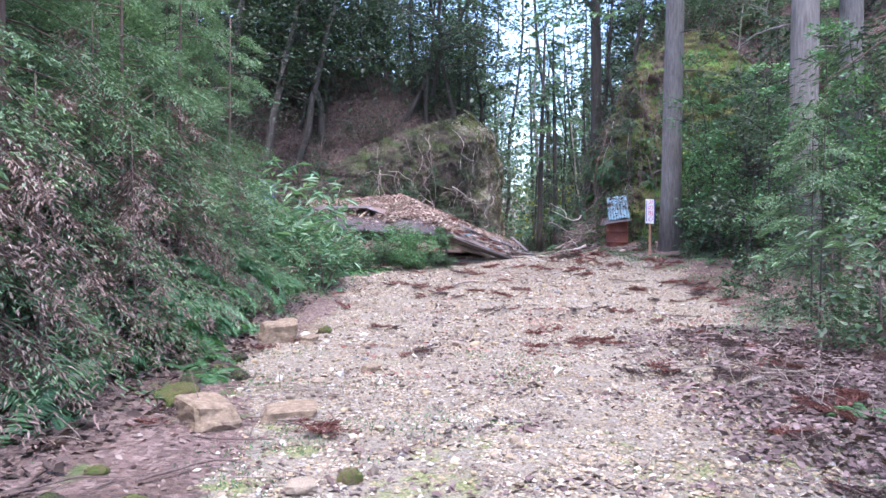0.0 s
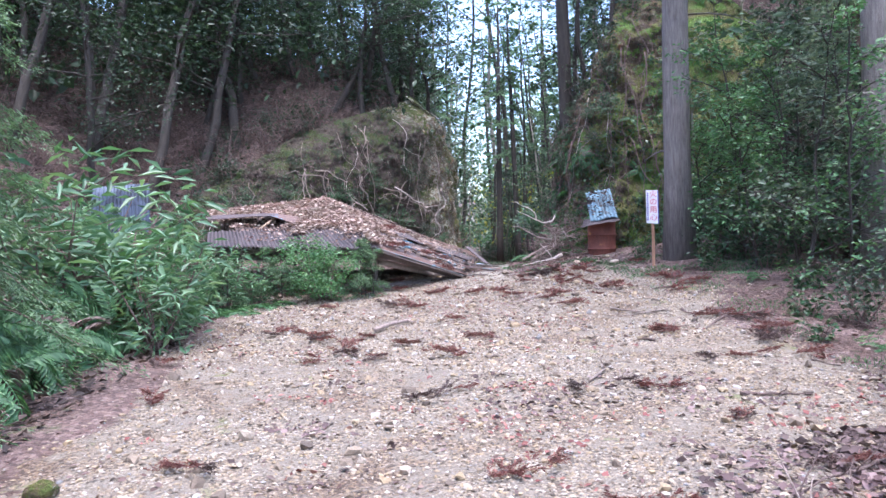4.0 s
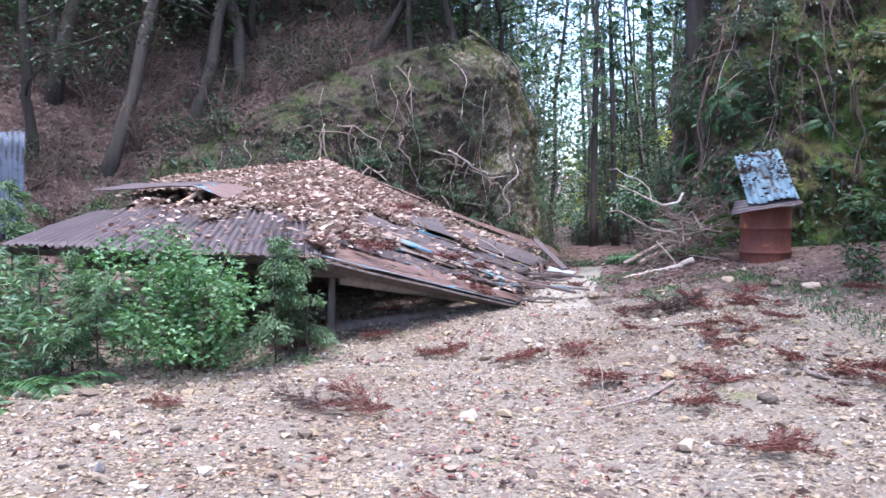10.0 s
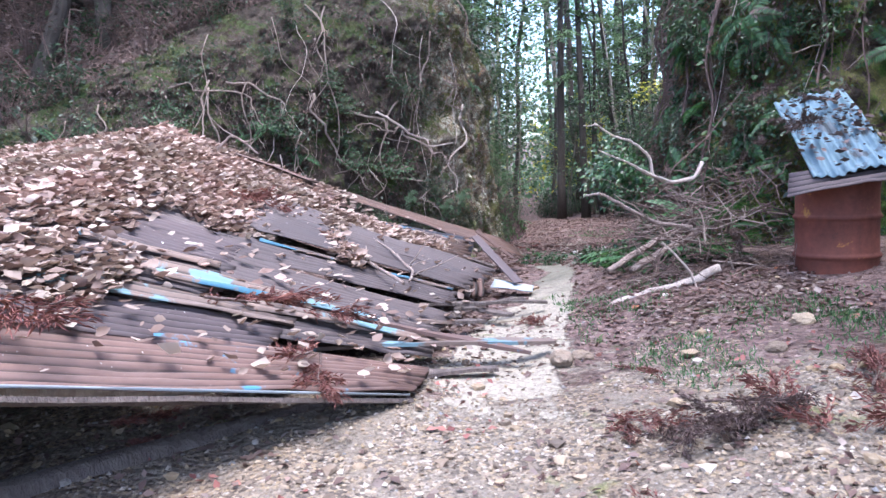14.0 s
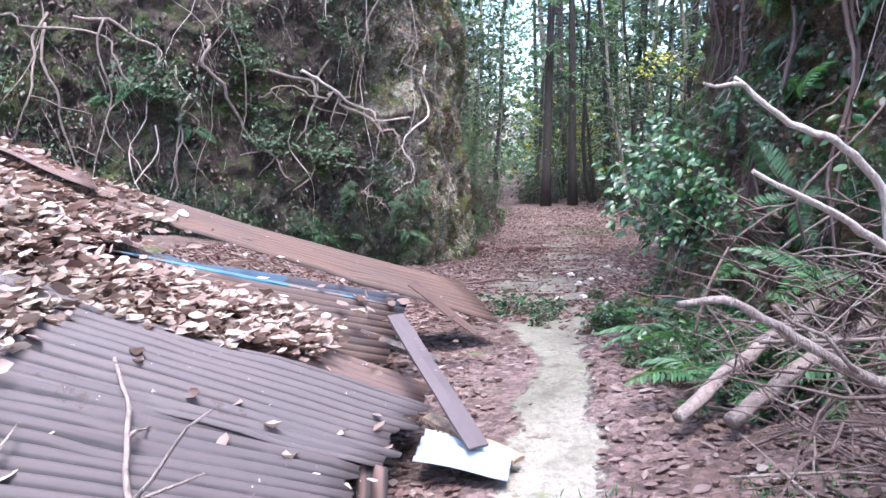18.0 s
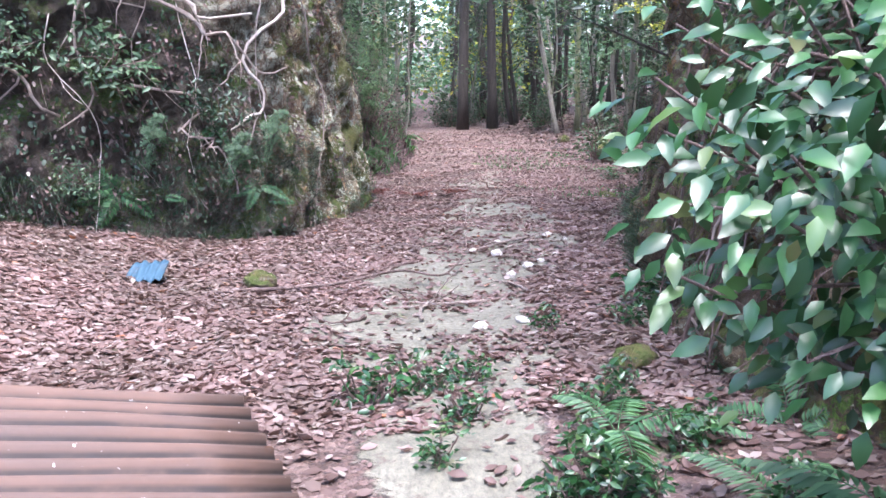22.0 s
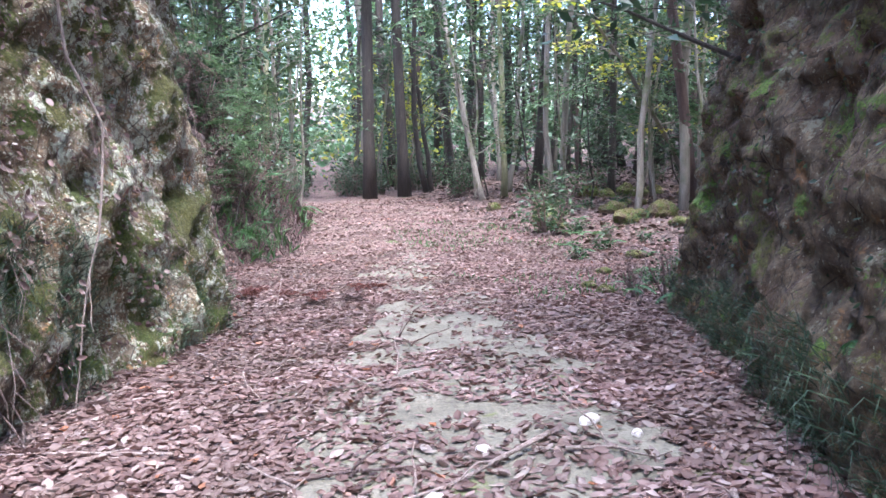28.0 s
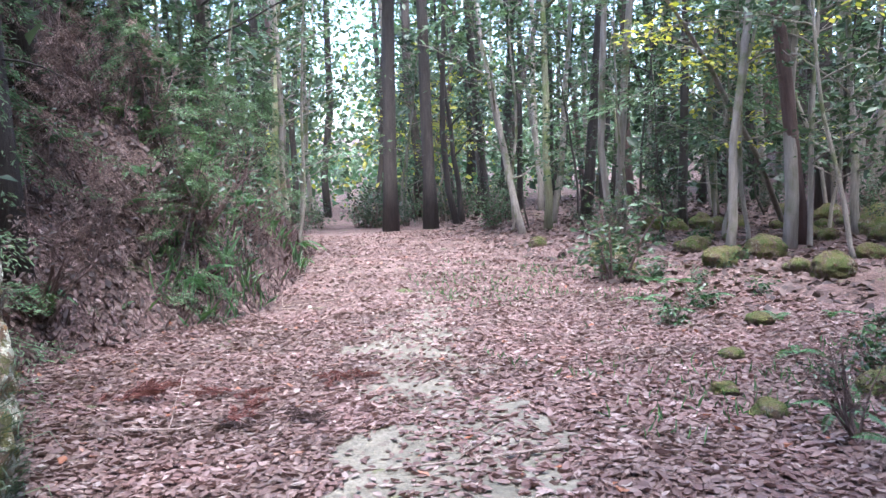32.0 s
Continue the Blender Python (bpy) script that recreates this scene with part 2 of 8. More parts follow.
# ---- materials ----
class Mat:
    """A small wrapper round a node material."""

    def __init__(self, name, rough=0.8, metal=0.0):
        self.m = bpy.data.materials.new(name)
        self.m.use_nodes = True
        self.t = self.m.node_tree
        self.p = self.t.nodes["Principled BSDF"]
        self.p.inputs["Roughness"].default_value = rough
        self.p.inputs["Metallic"].default_value = metal
        self.co = self.t.nodes.new("ShaderNodeTexCoord").outputs["Object"]
        self.world = None

    def node(self, kind, **vals):
        n = self.t.nodes.new(kind)
        for k, v in vals.items():
            n.inputs[k.replace("_", " ")].default_value = v
        return n

    def link(self, a, b):
        self.t.links.new(a, b)

    def geo(self, what):
        return self.t.nodes.new("ShaderNodeNewGeometry").outputs[what]

    def noise(self, scale, detail=4.0, rough=0.55, co=None, stretch=None, distort=0.0):
        n = self.node("ShaderNodeTexNoise", Scale=scale, Detail=detail, Roughness=rough, Distortion=distort)
        co = co or self.co
        if stretch:
            mp = self.node("ShaderNodeMapping", Scale=stretch)
            self.link(co, mp.inputs[0])
            co = mp.outputs[0]
        self.link(co, n.inputs["Vector"])
        return n.outputs[0]

    def voronoi(self, scale, feature="F1", out=0, co=None, random=1.0):
        n = self.node("ShaderNodeTexVoronoi", Scale=scale, Randomness=random)
        n.feature = feature
        self.link(co or self.co, n.inputs["Vector"])
        return n.outputs[out]

    def ramp(self, fac, stops, mode="LINEAR"):
        n = self.t.nodes.new("ShaderNodeValToRGB")
        n.color_ramp.interpolation = mode
        e = n.color_ramp.elements
        while len(e) < len(stops):
            e.new(0.5)
        for el, (pos, col) in zip(e, stops):
            el.position = pos
            el.color = (*col, 1) if len(col) == 3 else col
        self.link(fac, n.inputs[0])
        return n.outputs[0]

    def mix(self, fac, a, b, mode="MIX"):
        n = self.t.nodes.new("ShaderNodeMix")
        n.data_type, n.blend_type = "RGBA", mode
        for val, sock in ((fac, n.inputs[0]), (a, n.inputs[6]), (b, n.inputs[7])):
            if isinstance(val, (int, float)):
                sock.default_value = val
            elif isinstance(val, tuple):
                sock.default_value = (*val, 1)
            else:
                self.link(val, sock)
        return n.outputs[2]

    def step(self, fac, lo, hi):
        n = self.node("ShaderNodeMapRange", From_Min=lo, From_Max=hi)
        n.interpolation_type = "SMOOTHSTEP"
        self.link(fac, n.inputs[0])
        return n.outputs[0]

    def math(self, op, a, b=0.0):
        n = self.t.nodes.new("ShaderNodeMath")
        n.operation = op
        for val, sock in ((a, n.inputs[0]), (b, n.inputs[1])):
            if isinstance(val, (int, float)):
                sock.default_value = val
            else:
                self.link(val, sock)
        return n.outputs[0]

    def color(self, c):
        self.link(c, self.p.inputs["Base Color"]) if not isinstance(c, tuple) else setattr(self.p.inputs["Base Color"], "default_value", (*c, 1))
        return self

    def rough(self, fac, lo, hi):
        n = self.node("ShaderNodeMapRange", To_Min=lo, To_Max=hi)
        self.link(fac, n.inputs[0])
        self.link(n.outputs[0], self.p.inputs["Roughness"])
        return self

    def bump(self, height, strength=0.5, dist=0.02, under=None):
        n = self.node("ShaderNodeBump", Strength=strength, Distance=dist)
        if under is not None:
            first = self.node("ShaderNodeBump", Strength=1.0, Distance=under[1])
            self.link(under[0], first.inputs["Height"])
            self.link(first.outputs[0], n.inputs["Normal"])
        self.link(height, n.inputs["Height"])
        self.link(n.outputs[0], self.p.inputs["Normal"])
        return self


def leaf_mat(name, stops, rough=0.45, trans=0.35, coat=0.0, through=(1.0, 1.1, 0.55)):
    """Foliage: a colour of its own for each leaf, some light coming through."""
    m = Mat(name, rough)
    r = m.geo("Random Per Island")
    c = m.ramp(r, stops)
    big = m.noise(1.3, 2.0)
    c = m.mix(m.step(big, 0.3, 0.75), m.mix(1.0, c, (0.62, 0.66, 0.62), "MULTIPLY"), c)
    m.color(c)
    m.p.inputs["Coat Weight"].default_value = coat
    m.p.inputs["Coat Roughness"].default_value = 0.2
    tr = m.node("ShaderNodeBsdfTranslucent")
    m.link(m.mix(1.0, c, through, "MULTIPLY"), tr.inputs[0])
    mx = m.node("ShaderNodeMixShader", Fac=trans)
    out = m.t.nodes["Material Output"]
    m.link(m.p.outputs[0], mx.inputs[1])
    m.link(tr.outputs[0], mx.inputs[2])
    m.link(mx.outputs[0], out.inputs[0])
    return m.m


LEAF_GREEN = leaf_mat("leaf_green", [(0.0, (0.046, 0.08, 0.044)), (0.5, (0.085, 0.145, 0.078)), (0.9, (0.135, 0.21, 0.115)), (1.0, (0.2, 0.27, 0.14))], through=(1.0, 1.05, 0.7))
LEAF_BRIGHT = leaf_mat("leaf_bright", [(0.0, (0.075, 0.17, 0.075)), (0.5, (0.125, 0.27, 0.12)), (1.0, (0.24, 0.4, 0.19))], 0.42)
LEAF_DARK = leaf_mat("leaf_dark", [(0.0, (0.028, 0.052, 0.03)), (0.5, (0.05, 0.088, 0.05)), (1.0, (0.085, 0.14, 0.078))], 0.4, through=(1.0, 1.05, 0.7))
# Lighter and greyer than the other greens: distance haze put into the colour
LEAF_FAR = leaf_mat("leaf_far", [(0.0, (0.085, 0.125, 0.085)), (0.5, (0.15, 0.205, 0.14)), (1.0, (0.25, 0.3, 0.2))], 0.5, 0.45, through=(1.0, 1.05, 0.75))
LEAF_GLOSSY = leaf_mat("leaf_glossy", [(0.0, (0.015, 0.05, 0.016)), (0.5, (0.026, 0.09, 0.026)), (0.88, (0.045, 0.13, 0.036)), (0.97, (0.09, 0.15, 0.04)), (1.0, (0.13, 0.13, 0.05))], 0.4, 0.12, 0.15)
LEAF_CYPRESS = leaf_mat("leaf_cypress", [(0.0, (0.075, 0.125, 0.075)), (0.5, (0.14, 0.235, 0.13)), (1.0, (0.23, 0.35, 0.19))], 0.55, through=(1.0, 1.05, 0.7))
LEAF_FERN = leaf_mat("leaf_fern", [(0.0, (0.05, 0.125, 0.055)), (0.6, (0.09, 0.21, 0.09)), (1.0, (0.17, 0.31, 0.14))], 0.5)
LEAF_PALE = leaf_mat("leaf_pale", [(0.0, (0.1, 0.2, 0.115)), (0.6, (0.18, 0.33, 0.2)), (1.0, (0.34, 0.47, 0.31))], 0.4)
LEAF_YELLOW = leaf_mat("leaf_yellow", [(0.0, (0.35, 0.38, 0.06)), (0.5, (0.55, 0.52, 0.1)), (1.0, (0.7, 0.6, 0.16))], 0.5, 0.5)
FERN_DEAD = leaf_mat("fern_dead", [(0.0, (0.15, 0.095, 0.085)), (0.6, (0.28, 0.19, 0.17)), (1.0, (0.44, 0.34, 0.31))], 0.8, 0.15, through=(1.0, 0.9, 0.8))
LITTER = leaf_mat("litter_red_brown", [(0.0, (0.12, 0.066, 0.056)), (0.3, (0.175, 0.105, 0.092)), (0.65, (0.215, 0.14, 0.125)), (0.88, (0.28, 0.2, 0.18)), (0.96, (0.38, 0.3, 0.275)), (0.985, (0.4, 0.33, 0.3)), (1.0, (0.34, 0.12, 0.05))], 0.6, 0.25, through=(1.0, 0.9, 0.85))
LITTER_TAN = leaf_mat("litter_tan", [(0.0, (0.16, 0.095, 0.078)), (0.25, (0.31, 0.21, 0.175)), (0.6, (0.45, 0.335, 0.285)), (0.85, (0.56, 0.44, 0.38)), (1.0, (0.7, 0.59, 0.52))], 0.6, 0.25, through=(1.0, 0.9, 0.85))
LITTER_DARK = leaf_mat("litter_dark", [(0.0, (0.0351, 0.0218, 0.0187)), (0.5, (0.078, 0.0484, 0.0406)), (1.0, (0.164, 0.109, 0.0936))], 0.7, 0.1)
SPRIG_RED = leaf_mat("cedar_sprig_red", [(0.0, (0.14, 0.045, 0.042)), (0.6, (0.27, 0.095, 0.085)), (1.0, (0.42, 0.2, 0.165))], 0.8, 0.1)
SPRIG_GREY = leaf_mat("cedar_sprig_grey", [(0.0, (0.08, 0.05, 0.05)), (0.6, (0.16, 0.1, 0.1)), (1.0, (0.28, 0.2, 0.19))], 0.85, 0.1)


def bark(name, dark, light, scale=6.0, moss=None):
    m = Mat(name, 0.9)
    n = m.noise(scale, 5, 0.6, stretch=(3.0, 3.0, 0.35))
    fine = m.noise(scale * 6, 4, 0.6, stretch=(3.0, 3.0, 0.5))
    c = m.ramp(n, [(0.3, dark), (0.7, light)])
    c = m.mix(0.35, c, m.ramp(fine, [(0.3, dark), (0.75, light)]), "MIX")
    if moss:
        c = m.mix(m.step(m.noise(1.7, 4), 0.48, 0.62), c, moss)
    m.color(c).bump(m.math("ADD", n, fine), 0.8, 0.03)
    return m.m


BARK_CEDAR = bark("bark_cedar", (0.11, 0.093, 0.082), (0.35, 0.31, 0.285), 11)
BARK_RED = bark("bark_cedar_red", (0.085, 0.055, 0.045), (0.2, 0.14, 0.12))
BARK_DARK = bark("bark_dark", (0.028, 0.023, 0.02), (0.085, 0.072, 0.06))
BARK_GREY = bark("bark_grey", (0.16, 0.14, 0.11), (0.36, 0.33, 0.28), 8, (0.12, 0.14, 0.06))
BARK_MOSSY = bark("bark_mossy", (0.12, 0.12, 0.07), (0.3, 0.3, 0.18), 8, (0.14, 0.18, 0.06))
DEADWOOD = bark("dead_wood", (0.2, 0.14, 0.12), (0.48, 0.4, 0.35), 9)
DEADWOOD_PALE = bark("dead_wood_pale", (0.42, 0.33, 0.28), (0.75, 0.67, 0.6), 9)
ROOTWOOD = bark("root_wood", (0.15, 0.11, 0.09), (0.4, 0.33, 0.28), 9)
TWIG = bark("twig_brown", (0.1, 0.065, 0.055), (0.24, 0.17, 0.15), 12)
OLDWOOD = bark("old_board", (0.07, 0.055, 0.05), (0.22, 0.18, 0.16), 5)
RAWWOOD = bark("raw_board", (0.3, 0.2, 0.13), (0.55, 0.42, 0.3), 5)

# ---- lie of the land ----
# (x, y, height of the rock face, slope above it) along the foot of each bank
LEFT = [(-2.3, -12, 0.4, 1.2), (-2.3, 2, 0.6, 1.3), (-2.4, 7.5, 0.9, 1.3), (-2.3, 10, 0.5, 1.1), (-2.8, 12, 0, 0.8), (-3.8, 14, 0, 0.5), (-6, 16.5, 0, 0.5),
        (-7.5, 20, 0, 0.62), (-6, 23.6, 0.5, 0.8), (-4, 25.6, 1.8, 0.9), (-2, 27.1, 3.4, 1.0), (0, 28.3, 4.6, 1.1), (1.3, 29.1, 5.4, 1.1), (2.05, 29.7, 5.8, 1.1),
        (2.35, 30.8, 5.6, 1.1), (2.7, 31.8, 5.2, 1.1), (2.9, 32.8, 4.6, 1.0), (2.45, 34.0, 1.8, 1.0), (1.9, 35.8, 0.2, 0.95), (2.7, 37.2, 0, 1.2), (3.7, 38.4, 0, 1.3),
        (4.1, 41, 0, 1.3), (4.4, 45, 0, 1.2), (3.9, 50, 0, 0.9), (0, 55, 0, 0.5), (-8, 60, 0, 0.5), (-30, 66, 0, 0.5)]
RIGHT = [(4.6, -12, 0, 0.1), (4.6, 4, 0, 0.1), (5.0, 10, 0, 0.12), (6.2, 14, 0, 0.15), (8.2, 17.5, 0.4, 0.4), (8.0, 20, 4.0, 0.8), (6.8, 21.5, 6.2, 1.0), (5.5, 21.9, 6.0, 1.0),
         (4.8, 22.4, 5.0, 1.0), (4.35, 23.5, 4.2, 0.9), (4.4, 25.4, 4.2, 0.9), (4.7, 26.4, 4.8, 0.9), (5.05, 27.6, 5.0, 0.8), (5.6, 29.2, 5.0, 0.8), (6.12, 30.5, 4.6, 0.8),
         (6.5, 31.6, 4.0, 0.8), (7.3, 32.5, 3.2, 0.8), (9, 33.4, 2.0, 0.7), (13, 35, 0.4, 0.5), (16, 40, 0, 0.42), (18, 50, 0, 0.42), (22, 70, 0, 0.42)]
PROFILE_Y = (-20, 5, 8, 11, 12.5, 13.8, 18.5, 20, 22, 26, 27.3, 30, 31.8, 34, 35.5, 44, 52, 58, 75, 110, 200, 400)
PROFILE_Z = (-0.2, -0.1, -0.08, 0.07, 0.11, 0.2, 0.5, 0.54, 0.5, 0.32, 0.2, 0.06, -0.1, -0.28, -0.4, -0.42, -0.5, -0.6, -0.5, 1.0, 4.0, 20.0)


def inside(x, y, poly):
    """Even-odd test of many points against a closed outline."""
    hit = np.zeros(x.shape, bool)
    n = len(poly)
    for i in range(n):
        (x0, y0), (x1, y1) = poly[i][:2], poly[(i + 1) % n][:2]
        if y0 == y1:
            continue
        hit ^= ((y0 > y) != (y1 > y)) & (x < (x1 - x0) * (y - y0) / (y1 - y0) + x0)
    return hit


def bank(x, y, line, far):
    """How high the bank beyond a foot line stands at (x, y), and how far in the point lies."""
    best, hh, ss = np.full(x.shape, 1e9), np.zeros(x.shape), np.zeros(x.shape)
    for (x0, y0, h0, s0), (x1, y1, h1, s1) in zip(line, line[1:]):
        dx, dy = x1 - x0, y1 - y0
        k = np.clip(((x - x0) * dx + (y - y0) * dy) / (dx * dx + dy * dy), 0, 1)
        d = np.hypot(x - x0 - k * dx, y - y0 - k * dy)
        near = d < best
        best = np.where(near, d, best)
        hh, ss = np.where(near, h0 + k * (h1 - h0), hh), np.where(near, s0 + k * (s1 - s0), ss)
    poly = list(line) + far
    d = np.where(inside(x, y, poly), best, 0.0)
    u = np.clip((d - 0.35) / 0.95, 0, 1)
    top = hh * u * u * (3 - 2 * u) + np.maximum(d - 0.1 - 1.1 * np.minimum(hh, 1), 0) * ss
    return 36 * (1 - np.exp(-top / 36)), d


def land(x, y):
    """The height of the ground at (x, y)."""
    x, y = np.asarray(x, float), np.asarray(y, float)
    z = np.interp(y, PROFILE_Y, PROFILE_Z)
    z = z + np.clip((x - 2.2) * 0.1, 0, 0.45) * np.clip((y - 11) / 3, 0, 1) * np.clip((26 - y) / 3, 0, 1)
    z = z + np.clip((1.4 - x) * 0.25, 0, 0.6) * np.clip((y - 23) / 3, 0, 1) * np.clip((33 - y) / 3, 0, 1)
    z = z - 0.06 * np.exp(-((x - 3.0 - 0.06 * (y - 22)) / 1.0) ** 2) * np.clip((y - 17) / 2, 0, 1)
    z = z + np.clip((x - 8.0) * 0.07, 0, 0.6) * np.clip((y - 33) / 4, 0, 1)
    a, da = bank(x, y, LEFT, [(-400, 66), (-400, -12)])
    b, db = bank(x, y, RIGHT, [(400, 70), (400, -12)])
    d = np.maximum(da, db)
    rough = (fbm(x * 0.9, y * 0.9, 3) - 0.47) * (0.10 + 0.5 * np.clip(d - 0.3, 0, 1.2)) + (fbm(x * 3.1, y * 3.1, 9) - 0.47) * 0.06
    return z + a + b + rough


def land1(x, y):
    return float(land(np.array([x]), np.array([y]))[0])


def zones(x, y):
    """Where the loose gravel, the bare concrete track and the fallen leaves lie: 0 to 1 each."""
    wob = (fbm(x * 0.7, y * 0.7, 21) - 0.47) * 2
    a, da = bank(x, y, LEFT, [(-400, 66), (-400, -12)])
    b, db = bank(x, y, RIGHT, [(400, 70), (400, -12)])
    off = np.clip(1 - (da + db) / 0.5, 0, 1)
    gravel = np.clip((20.5 - y + wob) / 4.0, 0, 1) * np.clip((4.9 - x + wob) / 1.2, 0, 1) * np.clip((x + 2.6 + wob) / 0.8, 0, 1) * off
    cx = np.interp(y, (17, 18.5, 20, 21.5, 23, 26, 28.5, 31, 33.5, 36, 44), (2.0, 2.2, 2.45, 2.8, 3.05, 3.25, 3.9, 4.6, 5.0, 5.2, 6.5))
    half = np.interp(y, (17, 19, 21, 24, 26, 29, 31.5, 34, 37, 44), (0.5, 0.45, 0.36, 0.36, 0.75, 0.7, 0.75, 0.6, 0.5, 0.3))
    slab_ = np.clip((half + 0.25 * wob + np.clip((y - 24) / 4, 0, 1) * (0.25 * wob + 1.6 * (fbm(x * 2.3, y * 2.3, 27) - 0.47)) - np.abs(x - cx)) / 0.2, 0, 1) * np.clip((y - 17.2) / 1.5, 0, 1) * np.clip((43 - y) / 8, 0, 1)
    edge_l = np.interp(y, (2.5, 6.5), (-1.3, -2.0)) + wob * 0.6
    edge_r = np.interp(y, (3, 6, 9, 11), (2.6, 3.3, 4.2, 9.0)) + wob * 0.8
    gravel = gravel * np.clip((x - edge_l) / 0.4, 0, 1) * np.clip((edge_r - x) / 0.7, 0, 1)
    return gravel, slab_, off


def spaced(lo, hi, fine_lo, fine_hi, step):
    mid = np.arange(fine_lo, fine_hi + step / 2, step)
    k = 1.28 ** np.arange(1, 30) * step
    up, down = fine_hi + np.cumsum(k), fine_lo - np.cumsum(k)
    return np.concatenate([down[down > lo][::-1], mid, up[up < hi]])


def ground_mat():
    m = Mat("forest_floor", 0.9)
    co = m.co

    def attr(name):
        n = m.t.nodes.new("ShaderNodeAttribute")
        n.attribute_name = name
        return n.outputs["Fac"]

    wob = m.noise(5.0, 5, 0.65)
    edge = m.math("MULTIPLY", m.math("SUBTRACT", wob, 0.5), 1.3)
    # fallen leaves and humus, with the shade on the banks painted in
    leafc = m.voronoi(26, out=1)
    sep = m.t.nodes.new("ShaderNodeSeparateColor")
    m.link(leafc, sep.inputs[0])
    litter = m.ramp(sep.outputs[0], [(0.0, (0.085, 0.055, 0.047)), (0.4, (0.14, 0.09, 0.078)), (0.75, (0.19, 0.127, 0.112)), (1.0, (0.26, 0.19, 0.17))])
    litter = m.mix(m.step(m.noise(1.1, 4), 0.4, 0.66), litter, m.mix(1.0, litter, (0.6, 0.55, 0.5), "MULTIPLY"))
    litter = m.mix(m.step(m.noise(2.3, 5), 0.6, 0.72), litter, (0.075, 0.1, 0.03))
    # Litter multiplied darker on the banks, standing in for woodland shade
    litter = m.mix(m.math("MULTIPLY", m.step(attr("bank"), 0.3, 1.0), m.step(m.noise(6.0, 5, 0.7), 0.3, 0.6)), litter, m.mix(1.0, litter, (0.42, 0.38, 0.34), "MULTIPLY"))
    # loose pale gravel
    st = m.voronoi(62, out=1)
    sep2 = m.t.nodes.new("ShaderNodeSeparateColor")
    m.link(st, sep2.inputs[0])
    stone = m.ramp(sep2.outputs[0], [(0.0, (0.09, 0.072, 0.058)), (0.3, (0.18, 0.147, 0.115)), (0.6, (0.27, 0.225, 0.175)), (0.8, (0.32, 0.25, 0.16)), (1.0, (0.42, 0.38, 0.33))])
    stone = m.mix(m.step(m.noise(0.9, 4), 0.42, 0.68), stone, m.mix(1.0, stone, (0.62, 0.52, 0.47), "MULTIPLY"))
    xyz = m.t.nodes.new("ShaderNodeSeparateXYZ")
    m.link(co, xyz.inputs[0])
    stone = m.mix(m.step(m.math("ADD", m.noise(1.9, 5, 0.65), m.math("MULTIPLY", m.step(xyz.outputs[1], 5.5, 3.2), 0.13)), 0.6, 0.7), stone, m.ramp(m.noise(50, 4, 0.7), [(0.35, (0.1, 0.11, 0.045)), (0.65, (0.24, 0.25, 0.1))]))
    sand = m.ramp(m.noise(90, 4, 0.7), [(0.3, (0.14, 0.115, 0.09)), (0.7, (0.29, 0.25, 0.2))])
    stone = m.mix(m.step(m.noise(3.5, 5, 0.6), 0.45, 0.6), stone, sand)
    # old concrete, sandy and cracked
    conc = m.ramp(m.noise(3.0, 6, 0.65), [(0.3, (0.085, 0.08, 0.058)), (0.5, (0.14, 0.132, 0.1)), (0.7, (0.19, 0.18, 0.14))])
    conc = m.mix(m.step(m.math("ADD", xyz.outputs[1], m.math("MULTIPLY", wob, 3.0)), 24.0, 22.0), conc, m.ramp(m.noise(40, 5, 0.7), [(0.3, (0.2, 0.175, 0.135)), (0.7, (0.34, 0.31, 0.255))]))
    conc = m.mix(1.0, conc, m.ramp(m.noise(45, 5, 0.8, stretch=(1.0, 0.45, 1.0)), [(0.32, (0.6, 0.58, 0.55)), (0.5, (1.0, 1.0, 1.0)), (0.68, (1.3, 1.28, 1.22))]), "MULTIPLY")
    conc = m.mix(m.step(m.noise(9, 6, 0.7), 0.57, 0.64), conc, (0.1, 0.08, 0.06))
    conc = m.mix(m.step(m.noise(3.4, 6, 0.7), 0.6, 0.68), conc, (0.11, 0.12, 0.05))
    c = m.mix(m.step(m.math("ADD", attr("gravel"), edge), 0.35, 0.6), litter, stone)
    s = m.step(m.math("ADD", attr("slab"), edge), 0.4, 0.62)
    c = m.mix(s, c, conc)
    m.color(c)
    h = m.math("ADD", m.math("MULTIPLY", m.voronoi(30), 1.2), m.noise(60, 3))
    m.bump(m.math("MULTIPLY", h, m.math("SUBTRACT", 1.15, s)), 0.9, 0.03)
    return m.m


def build_ground():
    xs, ys = spaced(-500, 500, -4, 8, 0.11), spaced(-300, 700, 0, 42, 0.11)
    X, Y = np.meshgrid(xs, ys, indexing="ij")
    Z = land(X, Y)
    a, b = X.shape
    i, j = np.meshgrid(np.arange(a - 1), np.arange(b - 1), indexing="ij")
    p = (i * b + j).ravel()
    f = np.concatenate([np.stack([p, p + b, p + b + 1], -1), np.stack([p, p + b + 1, p + 1], -1)])
    me = np_mesh("ground", np.stack([X, Y, Z], -1).reshape(-1, 3), f)
    g, s, off = zones(X.ravel(), Y.ravel())
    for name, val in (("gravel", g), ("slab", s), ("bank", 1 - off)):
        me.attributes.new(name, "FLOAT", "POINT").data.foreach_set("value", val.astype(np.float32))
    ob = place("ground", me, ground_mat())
    return tagged(ob, "forest floor of pale gravel, fallen leaves and a worn concrete track", "ground", kind="structure")


build_ground()


